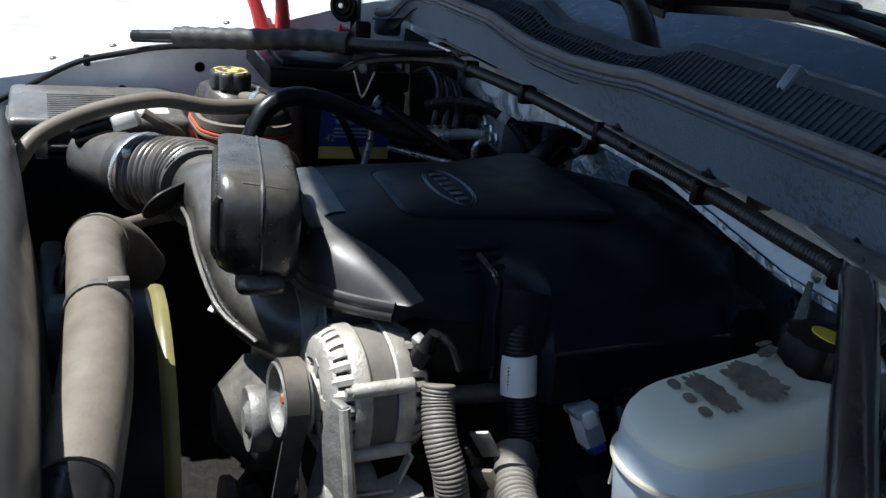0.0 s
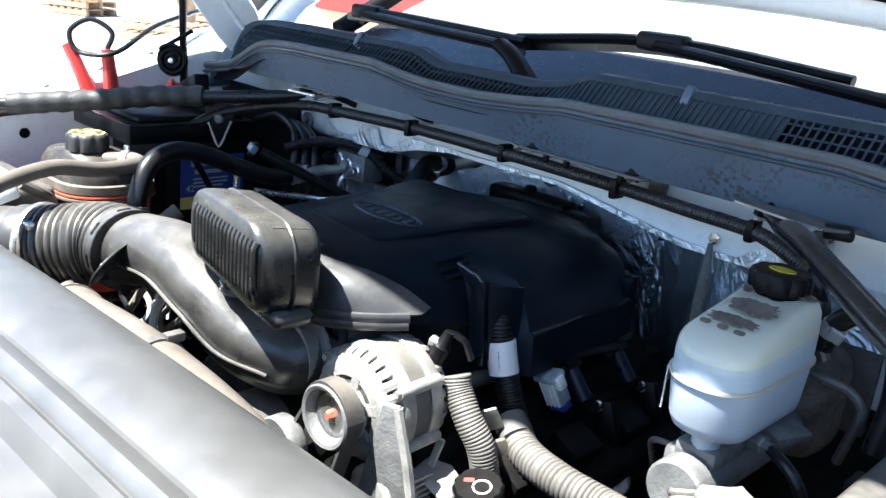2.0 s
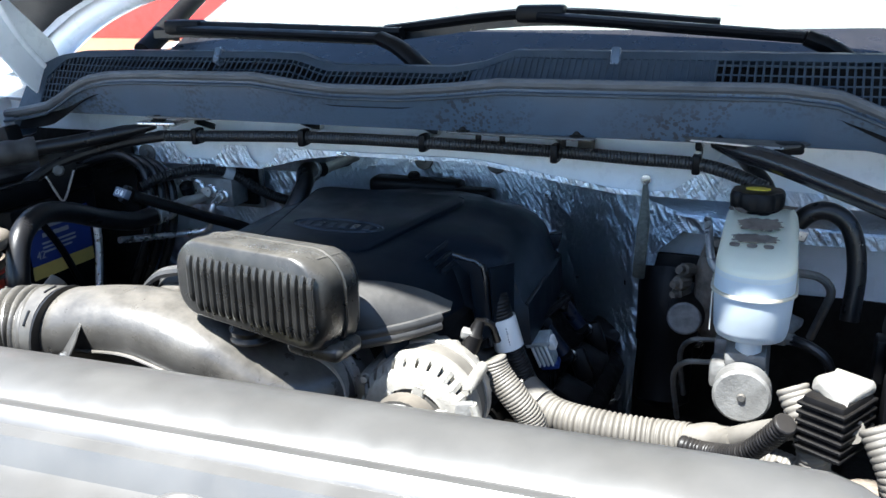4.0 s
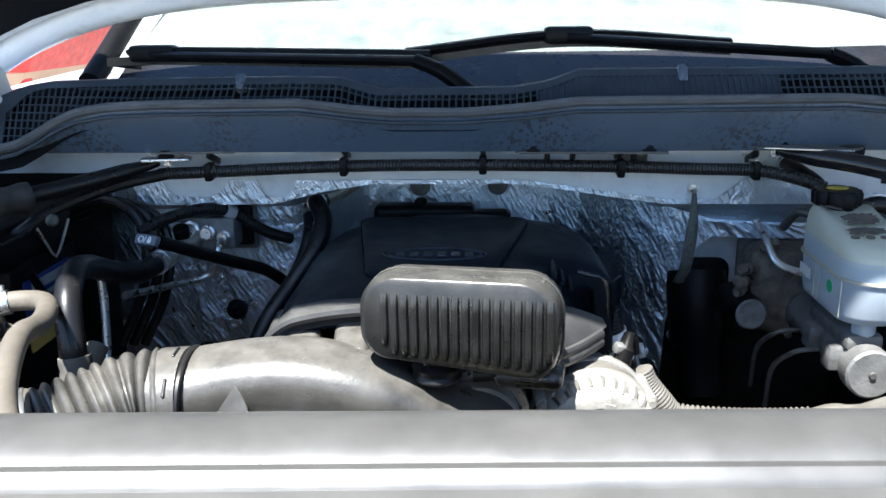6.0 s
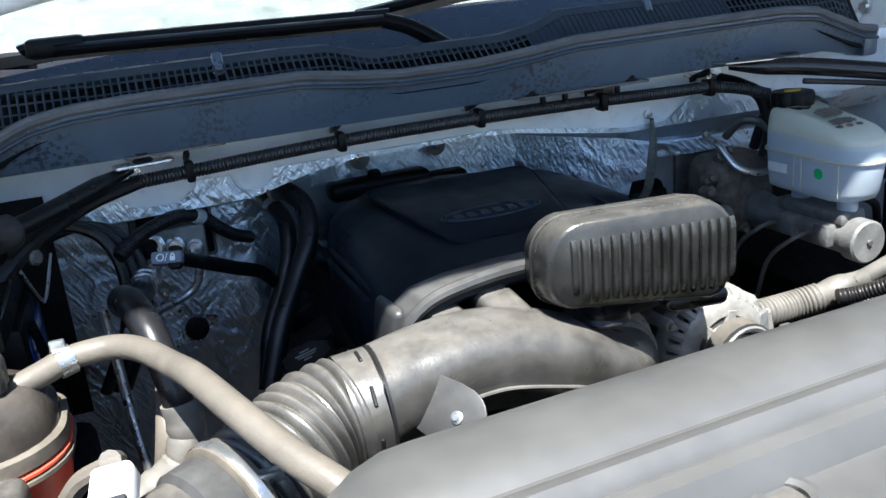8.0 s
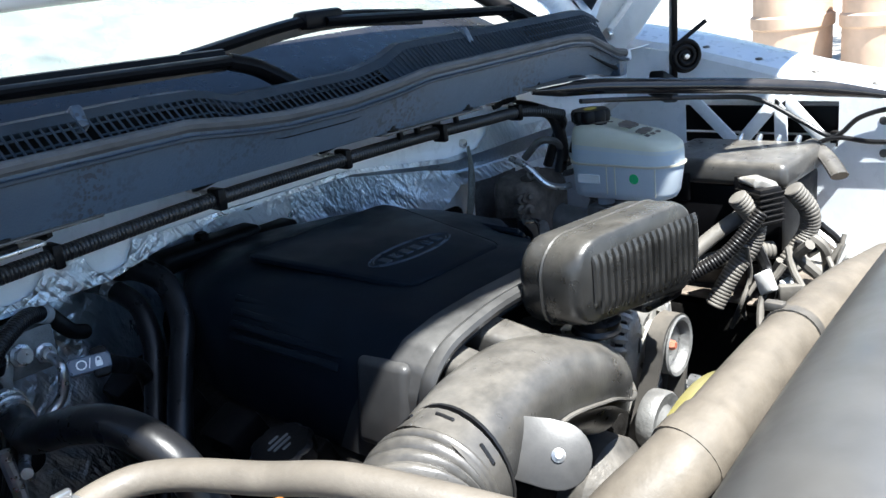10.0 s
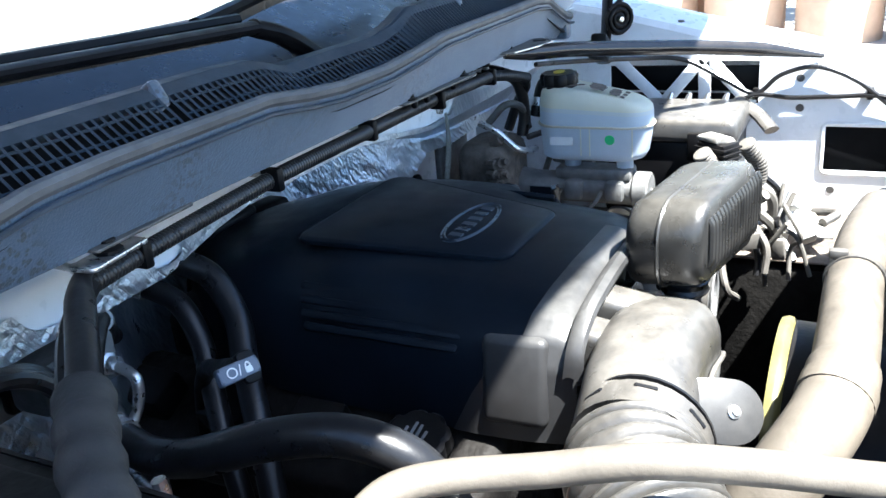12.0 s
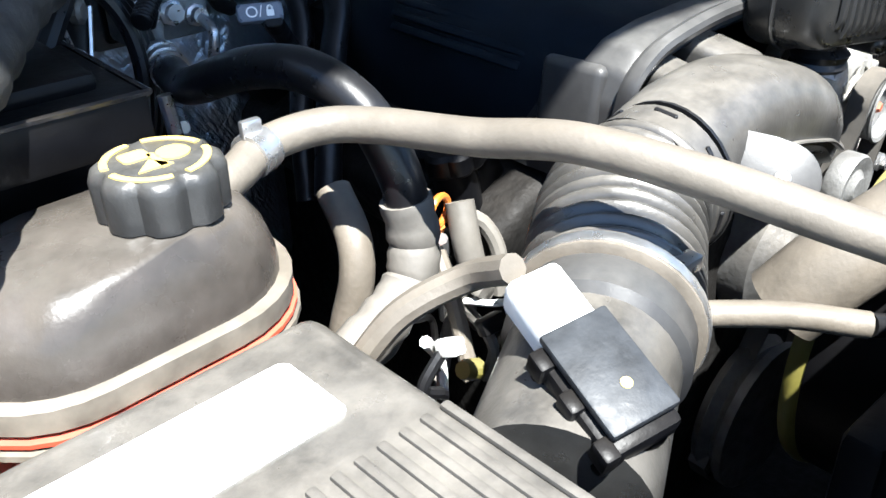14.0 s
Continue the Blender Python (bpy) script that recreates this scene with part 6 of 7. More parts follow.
# ---- pipes and hoses by the bulkhead ----
def ac_lines():
    e = empty("ac_hose", (-0.48, -0.2, 1.0), "thick black air-conditioning hose with metal ferrule", "hose")
    part("hose", tube([(-0.482, -0.03, 1.078), (-0.49, -0.07, 1.078), (-0.502, -0.13, 1.098), (-0.498, -0.20, 1.126), (-0.488, -0.26, 1.136), (-0.476, -0.305, 1.118), (-0.466, -0.328, 1.075), (-0.464, -0.331, 1.05)], 0.0155, 18), RUBBER, e)
    part("ferrule", tube([(-0.474, 0.005, 1.082), (-0.481, -0.028, 1.078)], 0.0165, 18), STEEL, e)
    for k in (0.0, 0.012, 0.024):
        part("crimp", tube([(-0.4755 - k * 0.2, -0.001 - k, 1.0815 - k * 0.12), (-0.476 - k * 0.2, -0.005 - k, 1.081 - k * 0.12)], 0.0178, 18), STEEL, e)
    part("lower_sleeve", sweep(bmesh.new(), spline([(-0.464, -0.33, 1.058), (-0.462, -0.335, 1.03), (-0.472, -0.342, 1.002), (-0.498, -0.347, 0.985), (-0.53, -0.35, 0.972), (-0.57, -0.355, 0.95)]), lambda s: 0.0185 + 0.0015 * math.sin(s * 400) * math.sin(s * 130), 14), DUSTLOOM, e, "dusty wrapped lower sleeve")
    part("end_pipe", tube([(-0.474, 0.004, 1.082), (-0.462, 0.04, 1.088), (-0.447, 0.07, 1.092)], 0.010, 12), ALU, e)

    b = empty("ac_valve_block", (-0.44, 0.1, 1.05), "aluminium air-conditioning valve block with pipes", "valve block")
    part("plate", box((-0.428, 0.138, 1.1), (0.115, 0.012, 0.085), 0.006), CASTING, b)
    part("block", box((-0.432, 0.09, 1.1), (0.088, 0.05, 0.052), 0.007), CASTING, b)
    part("gasket", box((-0.425, 0.125, 1.1), (0.1, 0.014, 0.066), 0.004), BLACK, b)
    for x, z, r in ((-0.457, 1.106, 0.011), (-0.43, 1.102, 0.009), (-0.405, 1.095, 0.008)):
        part("fitting", lathe([(r * 1.4, 0), (r * 1.4, 0.006), (r, 0.008), (r, 0.016), (0, 0.016)], (x, 0.066, z), (0, -1, 0.1), 8), STEEL, b)
    part("pipe", tube([(-0.405, 0.055, 1.095), (-0.405, 0.03, 1.085), (-0.412, 0.03, 1.055), (-0.43, 0.03, 1.04), (-0.465, 0.0, 1.038), (-0.495, -0.06, 1.045), (-0.505, -0.09, 1.05)], 0.0055, 12), STEEL, b, "bent bright aluminium pipe")
    part("cap", lathe([(0.012, 0), (0.012, 0.02), (0.009, 0.022), (0, 0.022)], (-0.466, 0.05, 1.098), (0.1, -0.5, 0.9), 14), BLACK, b)

    r = single("drain_rod", tube([(-0.526, -0.112, 1.09), (-0.523, -0.118, 1.04), (-0.52, -0.133, 0.98), (-0.514, -0.16, 0.92), (-0.505, -0.19, 0.86)], 0.006, 10), STEEL, "thin bright metal pipe running down", "pipe")

    d = empty("dipstick_handle", (-0.44, -0.13, 1.08), "black dipstick with grey locking handle", "dipstick")
    m = pose(-0.446, -0.135, 1.143, 58, 0, -22)
    part("handle", plate(rounded(0.036, 0.015, 0.003, 3), 0.01, m @ pose(0, 0, -0.006), 0.002), mat("handle_grey", (0.10, 0.12, 0.16), 0.45, var=0.15, dust=0.2), d, "grey handle with white print")
    part("wing", plate(rounded(0.015, 0.027, 0.004, 3), 0.009, m @ pose(0.009, 0, -0.0055), 0.002), BLACK, d)
    t = new("handle_print", bpy.data.curves.new("handle_print", "FONT"))
    t.data.body, t.data.size, t.data.extrude, t.data.align_x = "O/", 0.0125, 0.0003, "CENTER"
    t.data.materials.append(WHITELABEL)
    t.parent = d
    t.matrix_local = Matrix.Translation(-d.location) @ m @ pose(-0.005, -0.0043, 0.0045)
    part("lock_mark", plate(rounded(0.006, 0.005, 0.001, 2), 0.0006, m @ pose(0.0075, -0.002, 0.0042)), WHITELABEL, d)
    part("lock_bow", sweep(bmesh.new(), [m @ Vector((0.0075 + 0.002 * math.cos(a), 0.0005 + 0.0033 * math.sin(a), 0.0044)) for a in span(0, math.pi, 10)], 0.0008, 5), WHITELABEL, d)
    part("rod", tube([(-0.434, -0.125, 1.138), (-0.37, -0.04, 1.088), (-0.325, 0.02, 1.052), (-0.30, 0.06, 1.0), (-0.29, 0.08, 0.9)], 0.009, 12), BLACK, d)

    for line, rad in (([(-0.268, 0.168, 1.13), (-0.272, 0.142, 1.134), (-0.262, 0.1, 1.138), (-0.248, 0.066, 1.12), (-0.258, 0.03, 1.08), (-0.285, 0.005, 1.04), (-0.32, -0.03, 0.99), (-0.35, -0.06, 0.92)], 0.0145), ([(-0.29, 0.18, 1.118), (-0.283, 0.14, 1.116), (-0.274, 0.095, 1.096), (-0.281, 0.066, 1.06), (-0.30, 0.043, 1.022), (-0.33, 0.01, 0.97), (-0.35, -0.02, 0.9)], 0.0125)):
        h = empty("heater_hose", Vector(line[-1]), "black rubber heater hose from the bulkhead", "hose", "heater hoses")
        part("hose", tube(line, rad, 16), RUBBER, h)
        part("clamp", tube([line[1], tuple(Vector(line[1]) * 0.75 + Vector(line[2]) * 0.25)], rad + 0.0018, 16), STEEL, h)
        part("stub", tube([tuple(Vector(line[0]) + Vector((0.055, 0.03, 0.024))), tuple(Vector(line[0]) + Vector((0.02, 0.012, 0.01))), line[0], line[1]], rad * 0.8, 14), ALU, h)
    g = empty("bulkhead_loom", (-0.43, 0.05, 1.05), "black corrugated loom arching over the valve block", "wiring harness")
    part("loom", ribbed([(-0.50, -0.03, 1.125), (-0.47, 0.0, 1.14), (-0.425, 0.04, 1.146), (-0.39, 0.075, 1.132), (-0.365, 0.1, 1.105), (-0.345, 0.125, 1.085), (-0.32, 0.15, 1.07)], 0.0095, 0.0045, 0.0018, 12), LOOM, g)
    part("tape", tube([(-0.40, 0.064, 1.139), (-0.39, 0.075, 1.132)], 0.0112, 12), GREYLABEL, g)
    c = empty("battery_cables", (-0.55, 0.0, 1.0), "bundle of black battery cables", "cable")
    for i in range(3):
        o = Vector((0.012 * i, 0.014 * i, -0.006 * i))
        part("cable", tube([tuple(Vector(p) + o) for p in ((-0.64, 0.0, 1.15), (-0.57, 0.0, 1.17), (-0.52, 0.0, 1.15), (-0.50, -0.01, 1.1), (-0.51, -0.02, 1.03), (-0.55, -0.02, 0.95))], 0.0075, 10), RUBBER, c)


ac_lines()


def ground_strap():
    e = empty("ground_strap", (0.28, 0.1, 0.95), "braided grey ground strap bolted to bulkhead", "ground strap")
    line = spline([(0.312, 0.046, 1.168), (0.313, 0.045, 1.13), (0.311, 0.048, 1.09), (0.308, 0.056, 1.05), (0.304, 0.08, 1.02)])
    part("braid", sweep(bmesh.new(), line, lambda s: 0.0035 + min(0.0055, s * 0.09), 12, squash=0.35, up=(0, 1, 0)), STRAP, e)
    part("lug", lathe([(0.011, 0), (0.011, 0.003), (0.007, 0.004), (0.007, 0.012), (0, 0.013)], (0.311, 0.064, 1.173), (0, -1, 0), 12), STEEL, e)


ground_strap()


# ---- wiring on the driver's bank ----
def right_bank():
    e = empty("engine_loom", (0.25, -0.2, 0.85), "dusty corrugated engine wiring loom with label", "wiring harness")
    a = [(0.150, -0.15, 1.085), (0.163, -0.163, 1.05), (0.176, -0.162, 1.005), (0.19, -0.158, 0.965), (0.203, -0.158, 0.938), (0.222, -0.165, 0.915)]
    part("upper_loom", ribbed(a, 0.0165, 0.0042, 0.0014, 16), LOOM, e)
    part("lower_loom", ribbed([(0.21, -0.165, 0.928), (0.25, -0.187, 0.918), (0.315, -0.2, 0.918), (0.374, -0.2, 0.918), (0.415, -0.21, 0.925)], 0.0215, 0.0066, 0.0042, 16), DUSTLOOM, e, "dust-greyed corrugated loom")
    part("label", tube([(0.168, -0.1627, 1.03), (0.180, -0.1623, 0.99)], 0.0192, 20), WHITELABEL, e, "white wrapped barcode label")
    for i in range(7):
        p = Vector((0.1705 + i * 0.0009, -0.1627, 1.021 - i * 0.0035))
        part("barcode_bar", box(tuple(p + Vector((0.0125, -0.0138, 0))), (0.009, 0.0008, 0.0012 + 0.0006 * (i % 3)), 0, 1, (0, 12, 42)), BLACK, e)
    part("junction", sweep(bmesh.new(), spline([(0.41, -0.21, 0.924), (0.445, -0.225, 0.94), (0.47, -0.25, 0.955)]), lambda s: 0.02 - 0.08 * abs(s - 0.03) + 0.0012 * math.sin(s * 900), 16), DUSTLOOM, e, "taped loom junction")
    part("branch", tube([(0.455, -0.24, 0.95), (0.50, -0.27, 0.985), (0.545, -0.31, 1.02), (0.57, -0.35, 1.04)], 0.0125, 14), DUSTLOOM, e)
    part("branch", ribbed([(0.45, -0.23, 0.945), (0.50, -0.26, 0.945), (0.56, -0.30, 0.95), (0.60, -0.34, 0.95)], 0.0155, 0.0062, 0.002, 14), DUSTLOOM, e)
    part("riser", ribbed([(0.512, -0.355, 1.04), (0.5, -0.34, 1.015), (0.475, -0.31, 0.975), (0.44, -0.265, 0.945), (0.41, -0.25, 0.94)], 0.0115, 0.0055, 0.0018, 14), LOOM, e)
    part("wrap_end", tube([(0.203, -0.168, 0.937), (0.226, -0.178, 0.925)], 0.0215, 18), DUSTLOOM, e)
    part("bracket", box((0.226, -0.2, 0.905), (0.026, 0.006, 0.06), 0.002, 2, (15, -25, 35)), TAN, e, "muddy steel support strip")
    part("bracket", box((0.205, -0.205, 0.95), (0.022, 0.004, 0.035), 0.0015, 2, (20, -25, 40)), ALU, e)

    c = empty("vent_conduit", (0.22, -0.25, 0.88), "dust-greyed corrugated vent tube", "hose")
    part("tube", ribbed([(0.188, -0.258, 1.016), (0.196, -0.26, 0.999), (0.217, -0.262, 0.973), (0.236, -0.256, 0.943), (0.245, -0.25, 0.9), (0.25, -0.25, 0.86)], 0.0172, 0.004, 0.0016, 18), DUSTLOOM, c)
    part("clamp", tube([(0.24, -0.25, 0.914), (0.243, -0.25, 0.904)], 0.0165, 16), ALU, c)

    p = empty("steering_fluid_cap", (0.27, -0.29, 0.85), "black fluid cap with white and pink marks", "fluid cap")
    ax = Vector((0.05, -0.25, 0.97))
    part("reservoir", lathe([(0.03, -0.09), (0.032, -0.05), (0.032, -0.02), (0.026, -0.018), (0, -0.018)], (0.269, -0.29, 0.915), ax, 24), BLACK, p)
    part("cap", lathe([(0.027, -0.018), (0.029, -0.014), (0.029, 0.008), (0.026, 0.012), (0, 0.012)], (0.269, -0.29, 0.915), ax, 36, 12, 0.06), BLACK, p)
    m = Matrix.Translation((0.269, -0.29, 0.915)) @ Vector((0, 0, 1)).rotation_difference(ax).to_matrix().to_4x4()
    part("print_ring", sweep(bmesh.new(), [m @ Vector((0.010 * math.cos(a) + 0.006, 0.010 * math.sin(a), 0.0124)) for a in span(0, 6.28, 20)], 0.0012, 5), WHITELABEL, p, "white printed ring")
    part("print_mark", plate(rounded(0.012, 0.006, 0.002, 3), 0.0006, m @ pose(-0.012, -0.002, 0.012, 0, 0, 40)), REDPAINT, p, "pink printed mark")

    i = empty("injector_connectors", (0.2, -0.05, 0.9), "injector plugs and ignition coils along the valve cover", "wiring")
    part("fuel_rail", tube([(0.14, -0.23, 0.97), (0.15, 0.0, 0.965), (0.155, 0.15, 0.965)], 0.011, 12), DARKSTEEL, i)
    pale = mat("pale_blue_plug", (0.32, 0.36, 0.38), 0.4, var=0.3, scale=60, dust=0.3)
    m = pose(0.2055, -0.087, 0.96) @ Vector((0, 0, -1)).rotation_difference(Vector((0.25, 0.35, -0.9))).to_matrix().to_4x4()
    def at_plug(name, c, size, material, label=""):
        bm = box(c, size, 0.002, 2)
        bm.transform(m)
        part(name, bm, material, i, label)
    at_plug("grey_plug", (0, 0, 0), (0.026, 0.02, 0.044), pale, "pale grey-blue plug")
    for j in range(4):
        at_plug("plug_ridge", (-0.0095 + j * 0.0063, -0.0115, -0.002), (0.0028, 0.005, 0.04), WHITELABEL)
    at_plug("plug_collar", (0.001, -0.003, 0.021), (0.034, 0.026, 0.009), pale)
    at_plug("plug_ear", (0.018, -0.004, 0.014), (0.01, 0.014, 0.018), WHITELABEL)
    at_plug("plug_lock", (0.002, -0.002, -0.026), (0.026, 0.018, 0.009), BLUE, "blue plug lock")
    for j in range(4):
        o = m @ Vector((-0.009 + j * 0.006, 0, -0.03))
        part("lead", tube([tuple(o), tuple(o + Vector((0.004, 0.012, -0.018))), tuple(o + Vector((0.0, 0.03, -0.05)))], 0.0016, 6), BLACK, i)
    coilblue = mat("dark_blue_plastic", (0.010, 0.016, 0.034), 0.35, var=0.2)
    for y in (0.0, 0.105):
        top, low, screw = Vector((0.197, y - 0.045, 0.972)), Vector((0.222, y - 0.038, 0.936)), Vector((0.227, y - 0.014, 0.92))
        part("ignition_coil", tube([tuple(top), tuple(low)], 0.0108, 16), coilblue, i, "dark blue ignition coil")
        part("coil_head", box(tuple(top + Vector((-0.012, 0.006, 0.004))), (0.034, 0.03, 0.022), 0.005, 2, (10, 30, 10)), BLACK, i)
        part("coil_collar", tube([tuple(low), tuple(low * 0.85 + screw * 0.15)], 0.0125, 16), BLACK, i)
        part("coil_ear", box(tuple(low * 0.3 + screw * 0.7), (0.02, 0.028, 0.012), 0.004, 2, (0, 30, 0)), BLACK, i)
        part("bolt", lathe([(0.0085, 0), (0.0085, 0.003), (0.006, 0.004), (0.0055, 0.01), (0.0035, 0.011), (0, 0.009)], screw, (0.4, -0.4, 0.8), 8), STEEL, i)
        part("coil_boot", box((0.24, y - 0.002, 0.905), (0.026, 0.024, 0.05), 0.006, 2, (-12, -22, 15)), BLACK, i)
        part("boot_neck", tube([(0.245, y + 0.006, 0.884), (0.25, y + 0.014, 0.862)], 0.0095, 12), RUBBER, i)
        part("lead", tube([(0.249, y + 0.012, 0.868), (0.256, y + 0.02, 0.835), (0.252, y + 0.01, 0.8), (0.235, y - 0.01, 0.77)], 0.0065, 8), RUBBER, i)
        part("boot_shield", lathe([(0.027, -0.03), (0.027, 0.01), (0.024, 0.016), (0.014, 0.02), (0, 0.02)], (0.252, y + 0.012, 0.81), (0.5, -0.5, 0.6), 20), STEEL, i, "bright metal heat sleeve")
        part("wire_clip", box((0.205, y - 0.075, 0.978), (0.012, 0.016, 0.012), 0.003, 1, (20, 10, 0)), BLACK, i)
    part("stud", lathe([(0.007, 0), (0.007, 0.006), (0.0045, 0.007), (0.0045, 0.026), (0, 0.027)], (0.213, -0.02, 0.88), (0.7, -0.5, 0.4), 8), STEEL, i, "bare steel stud")
    part("wire", ribbed([(0.178, -0.1, 0.985), (0.19, -0.06, 0.99), (0.195, 0.0, 0.985), (0.205, 0.05, 0.985)], 0.006, 0.0035, 0.0012, 8), LOOM, i)


right_bank()


# ---- fuse box and its wiring ----
def fuse_box():
    e = empty("fuse_box", (0.7, -0.24, 0.85), "black fuse box with dusty lid on inner fender", "fuse box")
    part("lid", box((0.702, -0.235, 1.07), (0.19, 0.25, 0.042), 0.012, 3, (0, 0, 0), None, (0.94, 0.95)), PLASTIC, e)
    part("case", box((0.702, -0.235, 0.98), (0.17, 0.23, 0.14), 0.01), BLACK, e)
    part("side_clip", box((0.603, -0.18, 1.045), (0.01, 0.03, 0.05), 0.003), BLACK, e)
    part("side_clip", box((0.603, -0.29, 1.045), (0.01, 0.03, 0.05), 0.003), BLACK, e)
    part("cable_cover", tube([(0.80, -0.33, 1.085), (0.765, -0.37, 1.068), (0.735, -0.40, 1.045)], 0.016, 14, squash=0.55), PLASTIC, e)
    part("stand", box((0.70, -0.24, 0.88), (0.1, 0.15, 0.08), 0.008), DARKSTEEL, e)
    for k in range(4):
        part("stud", lathe([(0.006, 0), (0.006, 0.012), (0.004, 0.02), (0, 0.02)], (0.795, -0.2 - 0.035 * k, 1.08), (0.3, -0.3, 0.9), 8), STEEL, e)

    c = empty("control_module_plug", (0.545, -0.335, 0.95), "large black ribbed connector under silver tape", "connector")
    part("body", box((0.555, -0.335, 1.04), (0.042, 0.058, 0.06), 0.005, 2, (0, 0, -30)), BLACK, c)
    for k in range(6):
        part("fin", box((0.555, -0.335, 1.016 + k * 0.009), (0.047, 0.063, 0.004), 0.001, 1, (0, 0, -30)), BLACK, c)
    bm = box((0.558, -0.33, 1.073), (0.04, 0.054, 0.014), 0.006, 4, (0, 14, -30))
    for v in bm.verts:
        v.co += Vector(noise.noise_vector(v.co * 60)) * 0.009
    part("foil_tape", bm, ALU, c, "crumpled silver tape")
    for k, (x, y) in enumerate(((0.585, -0.375), (0.515, -0.315))):
        part("loom", ribbed([(x, y, 1.06), (x + 0.02, y - 0.02, 1.02), (x + 0.025, y - 0.015, 0.98), (x + 0.0, y + 0.01, 0.93), (x - 0.02, y + 0.03, 0.88)], 0.016, 0.006, 0.002, 14), DUSTLOOM, c)

    w = empty("fender_wiring", (0.6, -0.43, 0.8), "tangle of taped wires and clips below connector", "wiring")
    rnd = random.Random(4)
    for k in range(16):
        p = Vector((0.50 + rnd.random() * 0.16, -0.46 + rnd.random() * 0.14, 0.99 - rnd.random() * 0.05))
        pts = [p]
        for j in range(3):
            pts.append(pts[-1] + Vector((rnd.uniform(-0.03, 0.035), rnd.uniform(-0.035, 0.03), rnd.uniform(-0.065, -0.02))))
        part("wire", tube([tuple(q) for q in pts], rnd.choice((0.004, 0.006, 0.009)), 8), rnd.choice((DUSTLOOM, DUSTLOOM, RUBBER, WHITELABEL)), w)
    for k in range(10):
        p = (0.50 + rnd.random() * 0.15, -0.48 + rnd.random() * 0.14, 0.86 + rnd.random() * 0.10)
        part("clip", box(p, (0.018 + 0.02 * rnd.random(), 0.014, 0.02 + 0.02 * rnd.random()), 0.003, 2, (rnd.random() * 90, rnd.random() * 90, rnd.random() * 90)), rnd.choice((WHITELABEL, ALU, BLACK, DUSTLOOM)), w)
    part("support", plate([(0, 0), (0.12, 0.02), (0.14, 0.12), (0.06, 0.16), (0.0, 0.1)], 0.003, pose(0.62, -0.52, 0.885, 8, -6, 12), 0.001), ALU, w, "dusty pressed steel support")
    part("support_hook", tube([(0.66, -0.50, 0.90), (0.70, -0.52, 0.905), (0.72, -0.48, 0.90)], 0.008, 10), DARKSTEEL, w)


fuse_box()


def fender_cables():
    e = empty("release_cable", (0.84, -0.4, 1.0), "black cable clipped along white inner fender", "cable", "fender cables")
    for line in ([(0.55, -0.02, 1.2), (0.66, -0.05, 1.185), (0.80, -0.14, 1.165), (0.838, -0.22, 1.155), (0.84, -0.30, 1.115), (0.84, -0.356, 1.09), (0.84, -0.40, 1.125), (0.84, -0.461, 1.14), (0.84, -0.53, 1.115), (0.84, -0.60, 1.06)],
                 [(0.83, -0.30, 1.06), (0.838, -0.356, 1.087), (0.84, -0.42, 1.082), (0.84, -0.50, 1.085), (0.84, -0.58, 1.085), (0.84, -0.66, 1.05)]):
        part("cable", tube(line, 0.0045, 10), RUBBER, e)
    for y, z in ((-0.356, 1.088), (-0.555, 1.09)):
        part("clip", box((0.845, y, z), (0.016, 0.012, 0.022), 0.003), BLACK, e)
    f = empty("release_cable", (-0.84, -0.55, 1.0), "black cable clipped along shaded inner fender", "cable", "fender cables")
    part("cable", tube([(-0.84, -0.72, 1.02), (-0.84, -0.66, 1.055), (-0.84, -0.58, 1.10), (-0.838, -0.50, 1.122), (-0.83, -0.42, 1.14), (-0.82, -0.3, 1.15)], 0.0055, 10), RUBBER, f)
    part("clip", box((-0.845, -0.56, 1.105), (0.016, 0.012, 0.02), 0.003), BLACK, f)


fender_cables()


